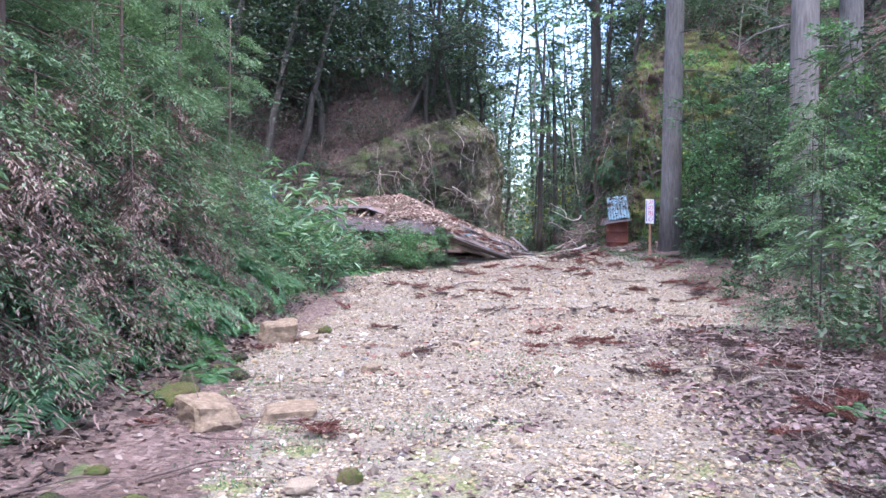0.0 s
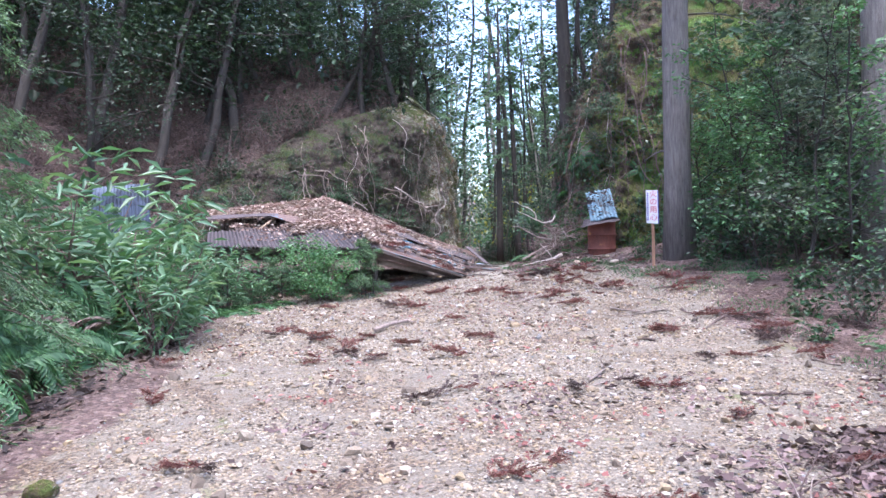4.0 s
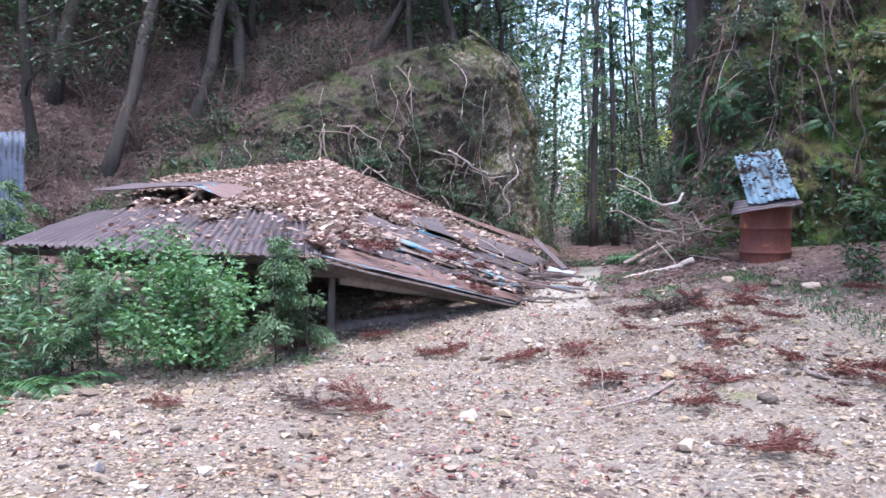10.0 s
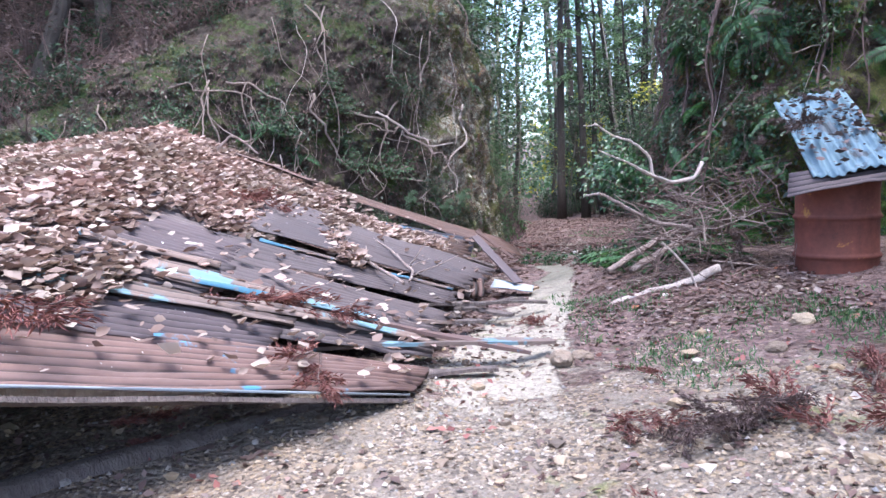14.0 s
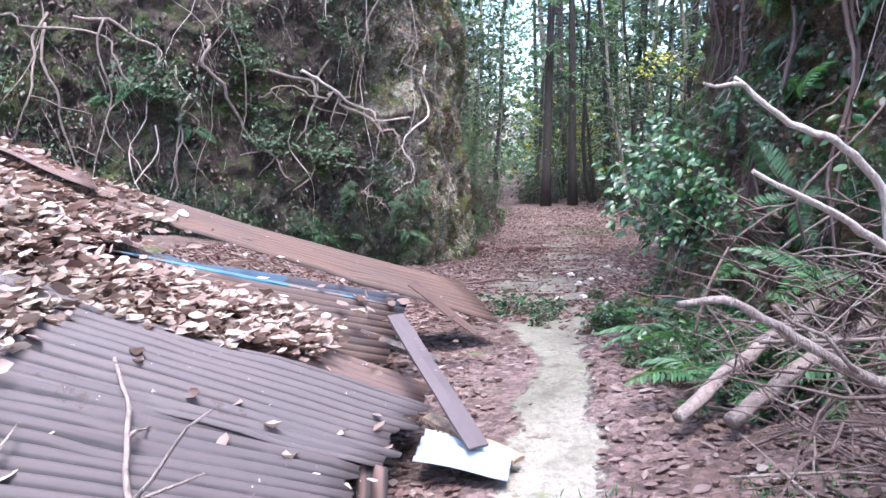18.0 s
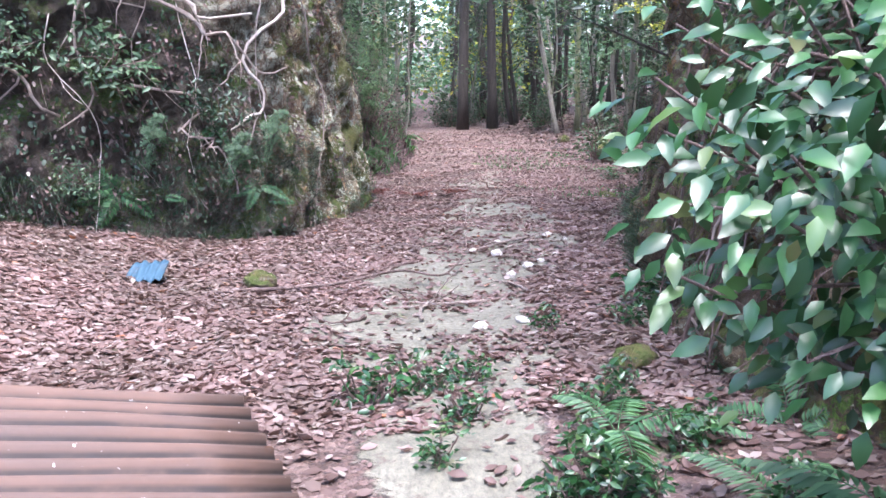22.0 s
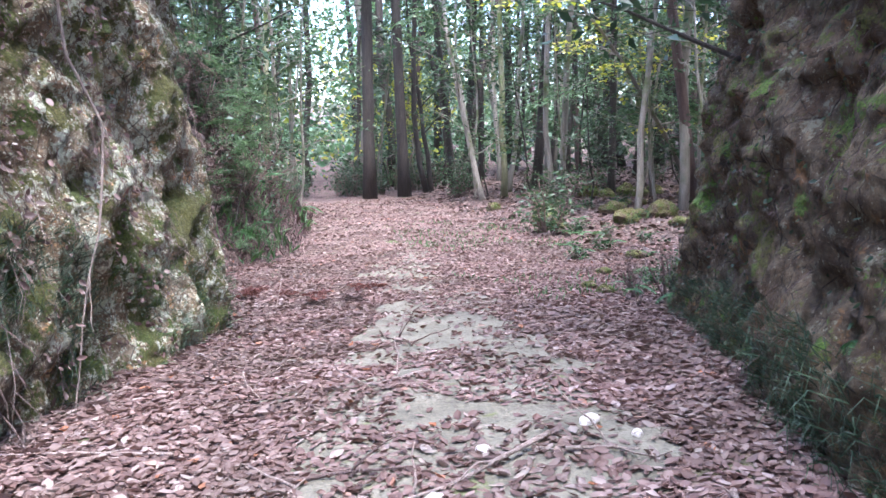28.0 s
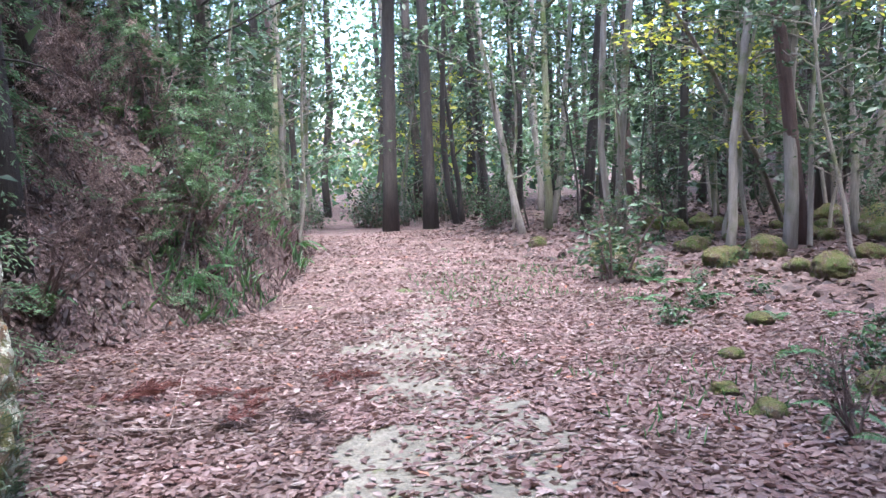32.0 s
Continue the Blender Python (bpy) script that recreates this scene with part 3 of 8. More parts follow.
# ---- rock faces ----
def rock_mat(name, moss_level, lichen=0.62, tone=1.0, mossier=None, brown=0.0, vivid=0.03, green=(0.72, 1.0, 0.72)):
    """Weathered rock: brown and grey blotches, cracks, crusts of lichen, moss on ledges. mossier: below this y the moss
    thickens by vivid, and dark earth carries painted tree shade.
    """
    m = Mat(name, 0.92)
    n = m.noise(2.6, 8, 0.7, distort=0.7)
    grain = m.noise(34, 6, 0.8)
    mid = m.noise(9.5, 7, 0.75, distort=0.4)
    rock = m.ramp(n, [(0.3, (0.12, 0.085, 0.06)), (0.42, (0.22, 0.165, 0.12)), (0.52, (0.2, 0.175, 0.145)), (0.62, (0.33, 0.285, 0.22)), (0.75, (0.26, 0.25, 0.22))])
    rock = m.mix(m.step(mid, 0.4, 0.62), m.mix(1.0, rock, (0.5, 0.44, 0.38), "MULTIPLY"), rock)
    rock = m.mix(m.step(m.noise(5.0, 6, 0.7), 0.58, 0.63), rock, (0.3, 0.185, 0.1))
    rock = m.mix(1.0, rock, m.ramp(grain, [(0.3, (0.42, 0.4, 0.38)), (0.5, (1.0, 1.0, 1.0)), (0.66, (1.55, 1.5, 1.42))]), "MULTIPLY")
    crust = m.math("MULTIPLY", m.step(m.math("ADD", m.math("MULTIPLY", m.noise(4.2, 7, 0.75, distort=0.8), 0.6), m.math("MULTIPLY", m.noise(19, 5, 0.75), 0.4)), lichen - 0.06, lichen - 0.03), m.step(grain, 0.36, 0.5))
    rock = m.mix(crust, rock, m.ramp(mid, [(0.35, (0.24, 0.26, 0.225)), (0.65, (0.42, 0.45, 0.4))]))
    rock = m.mix(m.step(m.noise(48, 4, 0.7), lichen + 0.02, lichen + 0.05), rock, (0.5, 0.52, 0.46))
    cracks = m.voronoi(4.5, "DISTANCE_TO_EDGE", co=m.mix(0.2, m.co, m.node("ShaderNodeTexNoise", Scale=5.0, Detail=5.0).outputs[1], "ADD"))
    rock = m.mix(m.math("MULTIPLY", m.step(cracks, 0.03, 0.0), m.step(mid, 0.42, 0.55)), rock, (0.035, 0.026, 0.02))
    rock = m.mix(1.0, rock, (tone, tone * (0.96 - 0.1 * brown), tone * (0.84 - 0.2 * brown)), "MULTIPLY")
    moss = m.ramp(m.noise(60, 4, 0.75), [(0.3, (0.05, 0.05, 0.015)), (0.5, (0.13, 0.127, 0.036)), (0.7, (0.25, 0.24, 0.072))])
    moss = m.mix(m.step(m.noise(3.1, 5), 0.45, 0.6), moss, m.mix(1.0, moss, green, "MULTIPLY"))
    nz = m.t.nodes.new("ShaderNodeSeparateXYZ")
    m.link(m.geo("Normal"), nz.inputs[0])
    f = m.math("ADD", m.math("MULTIPLY", m.noise(1.5, 6, 0.7, distort=0.5), 0.45), m.math("ADD", m.math("MULTIPLY", m.noise(7.0, 6, 0.75), 0.33), m.math("MULTIPLY", m.noise(27, 4, 0.75), 0.22)))
    f = m.math("ADD", f, m.math("MULTIPLY", nz.outputs[2], 0.05))
    if mossier is not None:
        xyz = m.t.nodes.new("ShaderNodeSeparateXYZ")
        m.link(m.co, xyz.inputs[0])
        side = m.step(m.math("ADD", xyz.outputs[1], m.math("MULTIPLY", n, 2.0)), mossier + 1.8, mossier + 0.4)
        f = m.math("ADD", f, m.math("MULTIPLY", side, vivid))
        # Earth of the bank, its colour darkened to carry the canopy's shade
        shaded_earth = m.ramp(mid, [(0.35, (0.035, 0.026, 0.02)), (0.5, (0.075, 0.056, 0.043)), (0.68, (0.14, 0.11, 0.085))])
        rock = m.mix(m.math("MULTIPLY", side, m.step(m.noise(1.9, 5, 0.7), 0.26, 0.38)), rock, shaded_earth)
        # Moss on this stretch dimmed as well, for the same painted shade
        if vivid < 0.05:
            moss = m.mix(side, moss, m.mix(1.0, moss, (0.45, 0.55, 0.5), "MULTIPLY"))
    k = m.step(f, 1.0 - moss_level, 1.03 - moss_level)
    m.color(m.mix(k, rock, moss))
    small = m.math("ADD", m.math("MULTIPLY", grain, 1.0), m.math("ADD", m.math("MULTIPLY", m.noise(80, 3, 0.7), 0.5), m.math("MULTIPLY", m.step(cracks, 0.0, 0.04), 0.25)))
    m.bump(small, 1.0, 0.03, (m.math("ADD", m.math("MULTIPLY", n, 0.5), mid), 0.09))
    return m.m


ROCK = rock_mat("rock_lichen", 0.495, 0.56, 2.0, 29.6, 0.0, -0.01)
ROCK_MOSS = rock_mat("rock_mossy", 0.52, 0.62)
ROCK_DARK = rock_mat("rock_dark_moss", 0.475, 0.61, 0.8, 22.2, 0.6, 0.09, (0.8, 1.45, 0.8))


def rock_face(name, line, mat, label, lean, seed, amp=0.2, step=0.045):
    """A weathered rock face that stands on a foot line, leaning back and rounding over at the top."""
    pts = np.array([p[:2] for p in line], float)
    hs = np.array([p[2] for p in line], float)
    seg = np.r_[0, np.cumsum(np.linalg.norm(np.diff(pts, axis=0), axis=1))]
    s = np.arange(0, seg[-1], step)
    # round the corners of the foot line
    base = np.stack([np.interp(s, seg, pts[:, 0]), np.interp(s, seg, pts[:, 1])], 1)
    for _ in range(6):
        base[1:-1] = (base[:-2] + 2 * base[1:-1] + base[2:]) / 4
    H = np.interp(s, seg, hs)
    t = unit(np.gradient(base, axis=0))
    back = np.stack([-t[:, 1], t[:, 0]], 1) if name.endswith("left") else np.stack([t[:, 1], -t[:, 0]], 1)
    rows = int(H.max() / step) + 8
    v = np.linspace(0, 1, rows)
    hz = v[None] * (H[:, None] + 0.5)
    inset = lean * hz + 0.9 * np.clip((hz - H[:, None] + 0.9) / 1.4, 0, 1.2) ** 2
    foot = land(base[:, 0], base[:, 1])
    P = np.empty((len(s), rows, 3))
    P[..., :2] = base[:, None] + back[:, None] * inset[..., None]
    P[..., 2] = foot[:, None] - 0.25 + hz
    out = np.zeros(P.shape[:2])
    for i in range(len(s)):
        for j in range(rows):
            q = Vector(P[i, j]) * 1.0
            out[i, j] = noise.fractal(q * 0.9 + Vector((seed, 0, 0)), 0.75, 2.1, 7) * amp + noise.ridged_multi_fractal(Vector((q.x * 2.4, q.y * 2.4, q.z * 0.9)), 0.85, 2.1, 5, 1.0, 2.0) * amp * 0.22 + noise.noise(q * 6.0) * 0.04 + noise.ridged_multi_fractal(q * 4.5, 0.8, 2.1, 3, 1.0, 2.0) * 0.03 + noise.voronoi(Vector((q.x * 6.1, q.y * 6.1, q.z * 9.0)) + Vector((noise.noise(q * 3.0), noise.noise(q * 3.3), noise.noise(q * 2.7))) * 1.5)[0][0] * 0.05 + noise.voronoi(Vector((q.x * 3.4, q.y * 3.4, q.z * 2.2)))[0][0] * 0.1 - 0.2
    P[..., :2] -= back[:, None] * (out * np.clip(0.35 + hz / 0.7, 0, 1))[..., None]
    a, b = P.shape[:2]
    i, j = np.meshgrid(np.arange(a - 1), np.arange(b - 1), indexing="ij")
    p = (i * b + j).ravel()
    f = np.concatenate([np.stack([p, p + b, p + b + 1], -1), np.stack([p, p + b + 1, p + 1], -1)])
    ob = place(name, np_mesh(name, P.reshape(-1, 3), f), mat)
    tagged(ob, label, "rock face", kind="structure")
    return P, back


FACE_L, BACK_L = rock_face("rock_face_left", LEFT[8:19], ROCK, "weathered mossy rock face hung with roots and lichen", 0.05, 3.0)
FACE_R, BACK_R = rock_face("rock_face_right", RIGHT[5:18], ROCK_DARK, "steep dark rock face under thick green moss", 0.14, 8.0)

# ---- collapsed shed ----
def shaded_rust_mat(name, base, rust, paint=None, paint_at=0.6, rough=0.75):
    m = Mat(name, rough, 0.0)
    n = m.noise(1.6, 6, 0.65)
    fine = m.noise(14, 5, 0.7)
    cb = m.t.nodes.new("ShaderNodeCombineXYZ")
    for k, nm in enumerate(("lengthwise", "crosswise")):
        at = m.t.nodes.new("ShaderNodeAttribute")
        at.attribute_name = nm
        m.link(m.math("MULTIPLY", at.outputs["Fac"], (1.3, 14.0)[k]), cb.inputs[k])
    streak = m.noise(1.0, 5, 0.65, co=cb.outputs[0])
    n = m.math("ADD", m.math("MULTIPLY", n, 0.45), m.math("MULTIPLY", streak, 0.55))
    c = m.ramp(n, [(0.32, base), (0.6, tuple(0.5 * (a + b) for a, b in zip(base, rust))), (0.8, rust)])
    c = m.mix(0.4, c, m.ramp(fine, [(0.3, tuple(0.6 * v for v in base)), (0.7, tuple(min(1, 1.25 * v) for v in base))]))
    c = m.mix(m.step(m.noise(38, 3, 0.6), 0.7, 0.74), c, (0.5, 0.5, 0.48))
    spots = m.step(m.noise(4.5, 5, 0.7), 0.64, 0.7)
    c = m.mix(spots, c, tuple(0.45 * v for v in rust))
    # Wave valleys painted darker, shade that makes the corrugation show
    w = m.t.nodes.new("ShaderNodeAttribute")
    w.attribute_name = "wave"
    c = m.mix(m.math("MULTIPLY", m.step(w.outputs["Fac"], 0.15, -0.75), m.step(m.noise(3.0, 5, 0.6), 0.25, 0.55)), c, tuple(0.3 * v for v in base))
    if paint:
        c = m.mix(m.step(m.math("ADD", m.noise(2.4, 5, 0.6), m.math("MULTIPLY", m.noise(11, 4), 0.3)), paint_at, paint_at + 0.05), c, paint)
    r = m.t.nodes.new("ShaderNodeObjectInfo").outputs["Random"]
    c = m.mix(1.0, c, m.ramp(r, [(0.0, (0.75, 0.73, 0.74)), (1.0, (1.15, 1.1, 1.08))]), "MULTIPLY")
    m.color(c).rough(fine, rough - 0.2, rough + 0.15).bump(fine, 0.3, 0.004)
    m.p.inputs["Metallic"].default_value = 0.15
    return m.m


SHEET_GREY = shaded_rust_mat("sheet_weathered_grey", (0.098, 0.088, 0.09), (0.165, 0.115, 0.098))
SHEET_RUST = shaded_rust_mat("sheet_rusty", (0.085, 0.066, 0.062), (0.22, 0.1, 0.055))
SHEET_BLUE = shaded_rust_mat("sheet_flaking_blue", (0.15, 0.11, 0.1), (0.24, 0.12, 0.08), (0.08, 0.26, 0.4), 0.76)
SHEET_TEAL = shaded_rust_mat("sheet_pale_teal", (0.2, 0.17, 0.15), (0.26, 0.15, 0.1), (0.17, 0.29, 0.33), 0.66)
SHEET_CYAN = shaded_rust_mat("sheet_bright_blue", (0.2, 0.17, 0.15), (0.26, 0.15, 0.1), (0.07, 0.2, 0.29), 0.62)
SHEET_BLUEDARK = shaded_rust_mat("sheet_dark_blue", (0.03, 0.042, 0.062), (0.1, 0.055, 0.038), (0.04, 0.075, 0.115), 0.6)
SHEET_ZINC = shaded_rust_mat("sheet_zinc", (0.06, 0.078, 0.115), (0.08, 0.085, 0.105), (0.075, 0.1, 0.145), 0.6, 0.7)
SHEET_WHITE = shaded_rust_mat("sheet_white_blue", (0.24, 0.29, 0.32), (0.16, 0.2, 0.23), (0.33, 0.39, 0.42), 0.42)
SHEET_FLAT = shaded_rust_mat("sheet_flat_purple", (0.078, 0.068, 0.074), (0.145, 0.1, 0.09))


SHEET_CAP = shaded_rust_mat("sheet_rust_streaked", (0.078, 0.062, 0.058), (0.25, 0.12, 0.06))


class Sheet(tuple):
    """Points and triangles of a sheet, with the height of its waves at each point."""
    wave = lengthwise = crosswise = None


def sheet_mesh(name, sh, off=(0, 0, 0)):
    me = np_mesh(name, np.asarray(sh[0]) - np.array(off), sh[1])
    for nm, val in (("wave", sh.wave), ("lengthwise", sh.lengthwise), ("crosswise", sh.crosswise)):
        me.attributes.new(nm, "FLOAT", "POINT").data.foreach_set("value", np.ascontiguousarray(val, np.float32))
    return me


def corrugated(c, pitch=0.07, depth=0.011, along=9, sag=0.03, rag=0.0, rip=0.0, curl=0.0, seed=0):
    """A corrugated sheet between four corners c00, c10, c11, c01: the waves run from c00 to c10. rag: ragged ends, curl: lifted side."""
    rng = np.random.default_rng(seed)
    c = [np.asarray(p, float) for p in c]
    width = 0.5 * (np.linalg.norm(c[3] - c[0]) + np.linalg.norm(c[2] - c[1]))
    cross = max(int(width / pitch * 6), 6)
    U, W = np.meshgrid(np.linspace(0, 1, along + 1), np.linspace(0, 1, cross + 1), indexing="ij")
    if rag:
        r0 = np.repeat(rng.uniform(0, rag, cross // 6 + 2), 6)[:cross + 1]
        r1 = np.repeat(rng.uniform(0, rag, cross // 6 + 2), 6)[:cross + 1]
        U = r0[None] + U * (1 - r0 - r1)[None]
    g = ((1 - U) * (1 - W))[..., None] * c[0] + (U * (1 - W))[..., None] * c[1] + (U * W)[..., None] * c[2] + ((1 - U) * W)[..., None] * c[3]
    n = unit(np.cross(c[1] - c[0], c[3] - c[0]))
    if n[2] < 0:
        n = -n
    wave = np.sin(W * width / pitch * 2 * np.pi) * depth
    bend = sag * (fbm(U * 2.2 + seed, W * 1.7 + seed * 3.1, seed) - 0.47) * 3 + curl * np.maximum(W - 0.55, 0) ** 1.5 * (0.4 + U)
    dent = -0.02 * np.clip(vnoise(U * 5 + seed * 7, W * 4, seed + 5) - 0.75, 0, 1) * 4
    g = g + n * (wave + bend + dent)[..., None]
    out = Sheet(shell(g, n * 0.003))
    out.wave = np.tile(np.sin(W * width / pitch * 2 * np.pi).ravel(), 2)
    out.lengthwise = np.tile((U * np.linalg.norm(c[1] - c[0]) + seed * 3.3).ravel(), 2)
    out.crosswise = np.tile((W * width + seed * 1.7).ravel(), 2)
    return out


shed = thing("collapsed_shed", (0, 20, land1(0, 20)), "collapsed shed with a sagging rusty corrugated roof under dead leaves", "shed", kind="")
SHED0 = Vector(shed.matrix_basis.translation)


def shed_part(name, vf, mat, label=""):
    if isinstance(vf, Sheet):
        me = sheet_mesh(name, vf, SHED0)
    else:
        me = np_mesh(name, np.asarray(vf[0]) - np.array(SHED0), vf[1], len(vf[0]) > 46)
    return place(name, me, mat, shed, label)


PK = np.array((-1.3, 22.8, 2.2))      # peak
UL = np.array((-4.2, 23.6, 2.0))      # far end of the ridge
EL = np.array((-2.5, 16.7, 1.2))      # free corner of the front eave
EK = np.array((0.15, 16.35, 1.12))    # where the front eave breaks
EC = np.array((1.72, 18.1, 0.52))     # fallen corner
TP = np.array((2.55, 23.8, 0.8))      # tip of the hip


def bil(a, b, c, d, u, v):
    """Point on the patch a (0,0), b (1,0), c (1,1), d (0,1)."""
    return (1 - u) * (1 - v) * a + u * (1 - v) * b + u * v * c + (1 - u) * v * d


def roof_a(u, v):
    """Front slope: u along the eave from its free corner, v up to the ridge."""
    return bil(EL, EK, PK, UL, u, v)


def roof_b(u, v):
    """Fallen side: u down from the hip, v back along the eave."""
    p = bil(EK, EC, np.array((2.5, 22.9, 0.62)), PK, u, v)
    return p + np.array((0, 0, -0.04)) * math.sin(math.pi * u) * (1 - v * 0.5)


UP = np.array((0, 0, 1.0))
# front slope: sheets laid from the eave upwards
for k in range(5):
    for r in range(3):
        u0, u1 = k / 5 - 0.01, (k + 1) / 5 + 0.02
        v0, v1 = r / 3 - 0.015, (r + 1) / 3 + 0.02
        if k == 0 and r == 1:
            continue
        lift = 0.012 * r + 0.006 * (k % 2)
        cs = [roof_a(u0, v0), roof_a(u0, v1), roof_a(u1, v1), roof_a(u1, v0)]
        cs = [q + UP * lift for q in cs]
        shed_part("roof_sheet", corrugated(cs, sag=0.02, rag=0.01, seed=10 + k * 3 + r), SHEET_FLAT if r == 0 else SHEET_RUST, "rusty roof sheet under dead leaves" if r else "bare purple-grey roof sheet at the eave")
# fallen side: long sheets running down the slope, overlapping and slipped
rows = [(0.00, 0.1, 0.0, 1.0, SHEET_BLUE, 0.0, 0.0), (0.08, 0.17, -0.02, 0.6, SHEET_FLAT, 0.03, 0.01), (0.15, 0.185, 0.1, 0.62, SHEET_TEAL, 0.06, 0.0), (0.14, 0.21, 0.4, 0.99, SHEET_GREY, 0.02, -0.02),
        (0.178, 0.2, 0.5, 1.03, SHEET_TEAL, 0.07, -0.03), (0.2, 0.31, -0.02, 0.42, SHEET_GREY, 0.05, 0.0), (0.225, 0.25, 0.28, 0.8, SHEET_TEAL, 0.08, -0.02), (0.24, 0.36, 0.3, 0.98, SHEET_GREY, 0.03, -0.025),
        (0.3, 0.42, 0.0, 0.4, SHEET_FLAT, 0.04, 0.01), (0.35, 0.445, 0.32, 0.96, SHEET_GREY, 0.05, 0.02), (0.42, 0.54, 0.02, 0.48, SHEET_GREY, 0.03, 0.0), (0.445, 0.585, 0.38, 0.98, SHEET_GREY, 0.11, 0.015),
        (0.54, 0.67, 0.0, 0.5, SHEET_RUST, 0.03, 0.0), (0.57, 0.7, 0.35, 1.0, SHEET_GREY, 0.1, 0.0), (0.66, 0.8, 0.05, 0.6, SHEET_RUST, 0.0, 0.0), (0.68, 0.8, 0.42, 0.98, SHEET_RUST, 0.01, 0.0)]
for k, (v0, v1, u0, u1, mat, lift, slew) in enumerate(rows):
    cs = [roof_b(u0, v0), roof_b(u1, v0 + slew), roof_b(u1, v1 + slew), roof_b(u0, v1)]
    cs = [q + UP * (lift + 0.01 * (n % 2)) for n, q in enumerate(cs)]
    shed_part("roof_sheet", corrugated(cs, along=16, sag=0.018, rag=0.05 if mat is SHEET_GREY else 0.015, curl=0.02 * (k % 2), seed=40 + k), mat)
# bright blue strips that show in the gap between two sheets
for u0, u1, v0, v1 in ((0.42, 0.67, 0.421, 0.43), (0.74, 0.93, 0.44, 0.451), (0.3, 0.38, 0.62, 0.63), (0.12, 0.4, 0.262, 0.274), (0.3, 0.62, 0.205, 0.216)):
    shed_part("blue_strip", corrugated([roof_b(u0, v0) + UP * 0.09, roof_b(u1, v0 + 0.012) + UP * 0.09, roof_b(u1, v1 + 0.012) + UP * 0.095, roof_b(u0, v1) + UP * 0.095], pitch=0.07, along=8, sag=0.01, rag=0.03, seed=int(u0 * 100)), SHEET_CYAN, "strip of sheet still painted bright blue")
# torn place under the hip cap: dark blue sheet below, rusty cap sheet bent over
cap0, cap1 = np.array((0.35, 22.6, 1.62)), TP + np.array((-0.02, 0.0, 0.0))
d = unit(cap1 - cap0)
sd = unit(np.cross(d, UP))
shed_part("hip_cap", corrugated([cap0 - sd * 0.2, cap1 - sd * 0.2, cap1 + sd * 0.34 - UP * 0.2, cap0 + sd * 0.3 - UP * 0.1], pitch=0.055, along=12, sag=0.02, seed=71), SHEET_CAP, "long rust-red corrugated cap sheet bent over the hip")
shed_part("hip_cap", corrugated([PK - sd * 0.2 + UP * 0.05, cap0 - sd * 0.16 + UP * 0.02, cap0 + sd * 0.25 - UP * 0.05, PK + sd * 0.3 + UP * 0.0], along=10, sag=0.03, seed=72), SHEET_RUST)
shed_part("under_sheet", corrugated([(0.2, 22.3, 1.36), (2.1, 22.95, 0.88), (2.02, 22.55, 0.68), (0.3, 21.75, 1.24)], along=10, sag=0.02, seed=73), SHEET_BLUEDARK, "dark blue corrugated sheet in the torn gap")
low_sheet = [(0.25, 22.04, 1.36), (2.06, 22.74, 0.86), (2.02, 22.25, 0.66), (0.35, 21.3, 1.2)]
shed_part("roof_sheet", corrugated(low_sheet, along=12, sag=0.015, rag=0.02, seed=74), SHEET_CAP, "brown rusted sheet below the torn gap")
shed_part("blue_strip", corrugated([(0.3, 22.07, 1.372), (2.02, 22.76, 0.872), (2.03, 22.735, 0.87), (0.31, 22.04, 1.367)], along=8, sag=0.01, seed=75), SHEET_CYAN, "strip of sheet still painted bright blue")
shed_part("under_board", slab((0.9, 22.05, 1.1), (2.2, 22.75, 0.62), (2.16, 22.82, 0.62), (0.86, 22.12, 1.1), 0.02, 6, rough=0.006), OLDWOOD)
shed_part("flashing", slab((2.1, 22.85, 0.98), (2.5, 22.9, 0.66), (2.53, 23.0, 0.66), (2.14, 22.95, 1.0), 0.006, 5), SHEET_RUST, "bent dark metal strip at the end of the cap")
shed_part("flashing", slab((2.05, 21.9, 1.0), (2.42, 21.2, 0.62), (2.5, 21.25, 0.62), (2.12, 21.95, 1.0), 0.012, 5), SHEET_FLAT, "loose grey metal strip lying on the edge")
shed_part("ridge_sheet", corrugated([UL + np.array((-0.2, 0.1, 0.02)), PK + UP * 0.03, PK + np.array((0, -0.35, -0.02)), UL + np.array((-0.2, -0.4, -0.02))], along=10, sag=0.03, seed=80), SHEET_RUST)
# lifted flap at the open side
shed_part("lifted_sheet", corrugated([(-3.4, 19.6, 1.72), (-1.95, 19.2, 1.75), (-1.9, 20.1, 1.82), (-3.4, 20.5, 1.84)], sag=0.02, seed=81), SHEET_FLAT, "lifted sheet with a dark gap below")
shed_part("lifted_sheet", corrugated([(-1.95, 19.15, 1.74), (-1.25, 18.9, 1.52), (-1.2, 19.7, 1.68), (-1.9, 20.1, 1.82)], sag=0.02, seed=82), SHEET_BLUE)
shed_part("rafter", tube(wander((-2.2, 18.9, 1.42), (-1.85, 19.35, 1.72), 4, 0.02), (0.025, 0.025), 6), RAWWOOD)
# front eave board and timbers
shed_part("eave_board", slab(EK + np.array((0, 0, -0.03)), EC + np.array((0, 0, -0.02)), EC + np.array((-0.12, 0.1, -0.05)), EK + np.array((-0.12, 0.1, -0.08)), 0.02, 6), OLDWOOD)
shed_part("eave_board", slab(EL + np.array((0, 0, -0.03)), EK + np.array((0, 0, -0.03)), EK + np.array((0, 0.1, -0.08)), EL + np.array((0, 0.1, -0.08)), 0.02, 6), OLDWOOD)
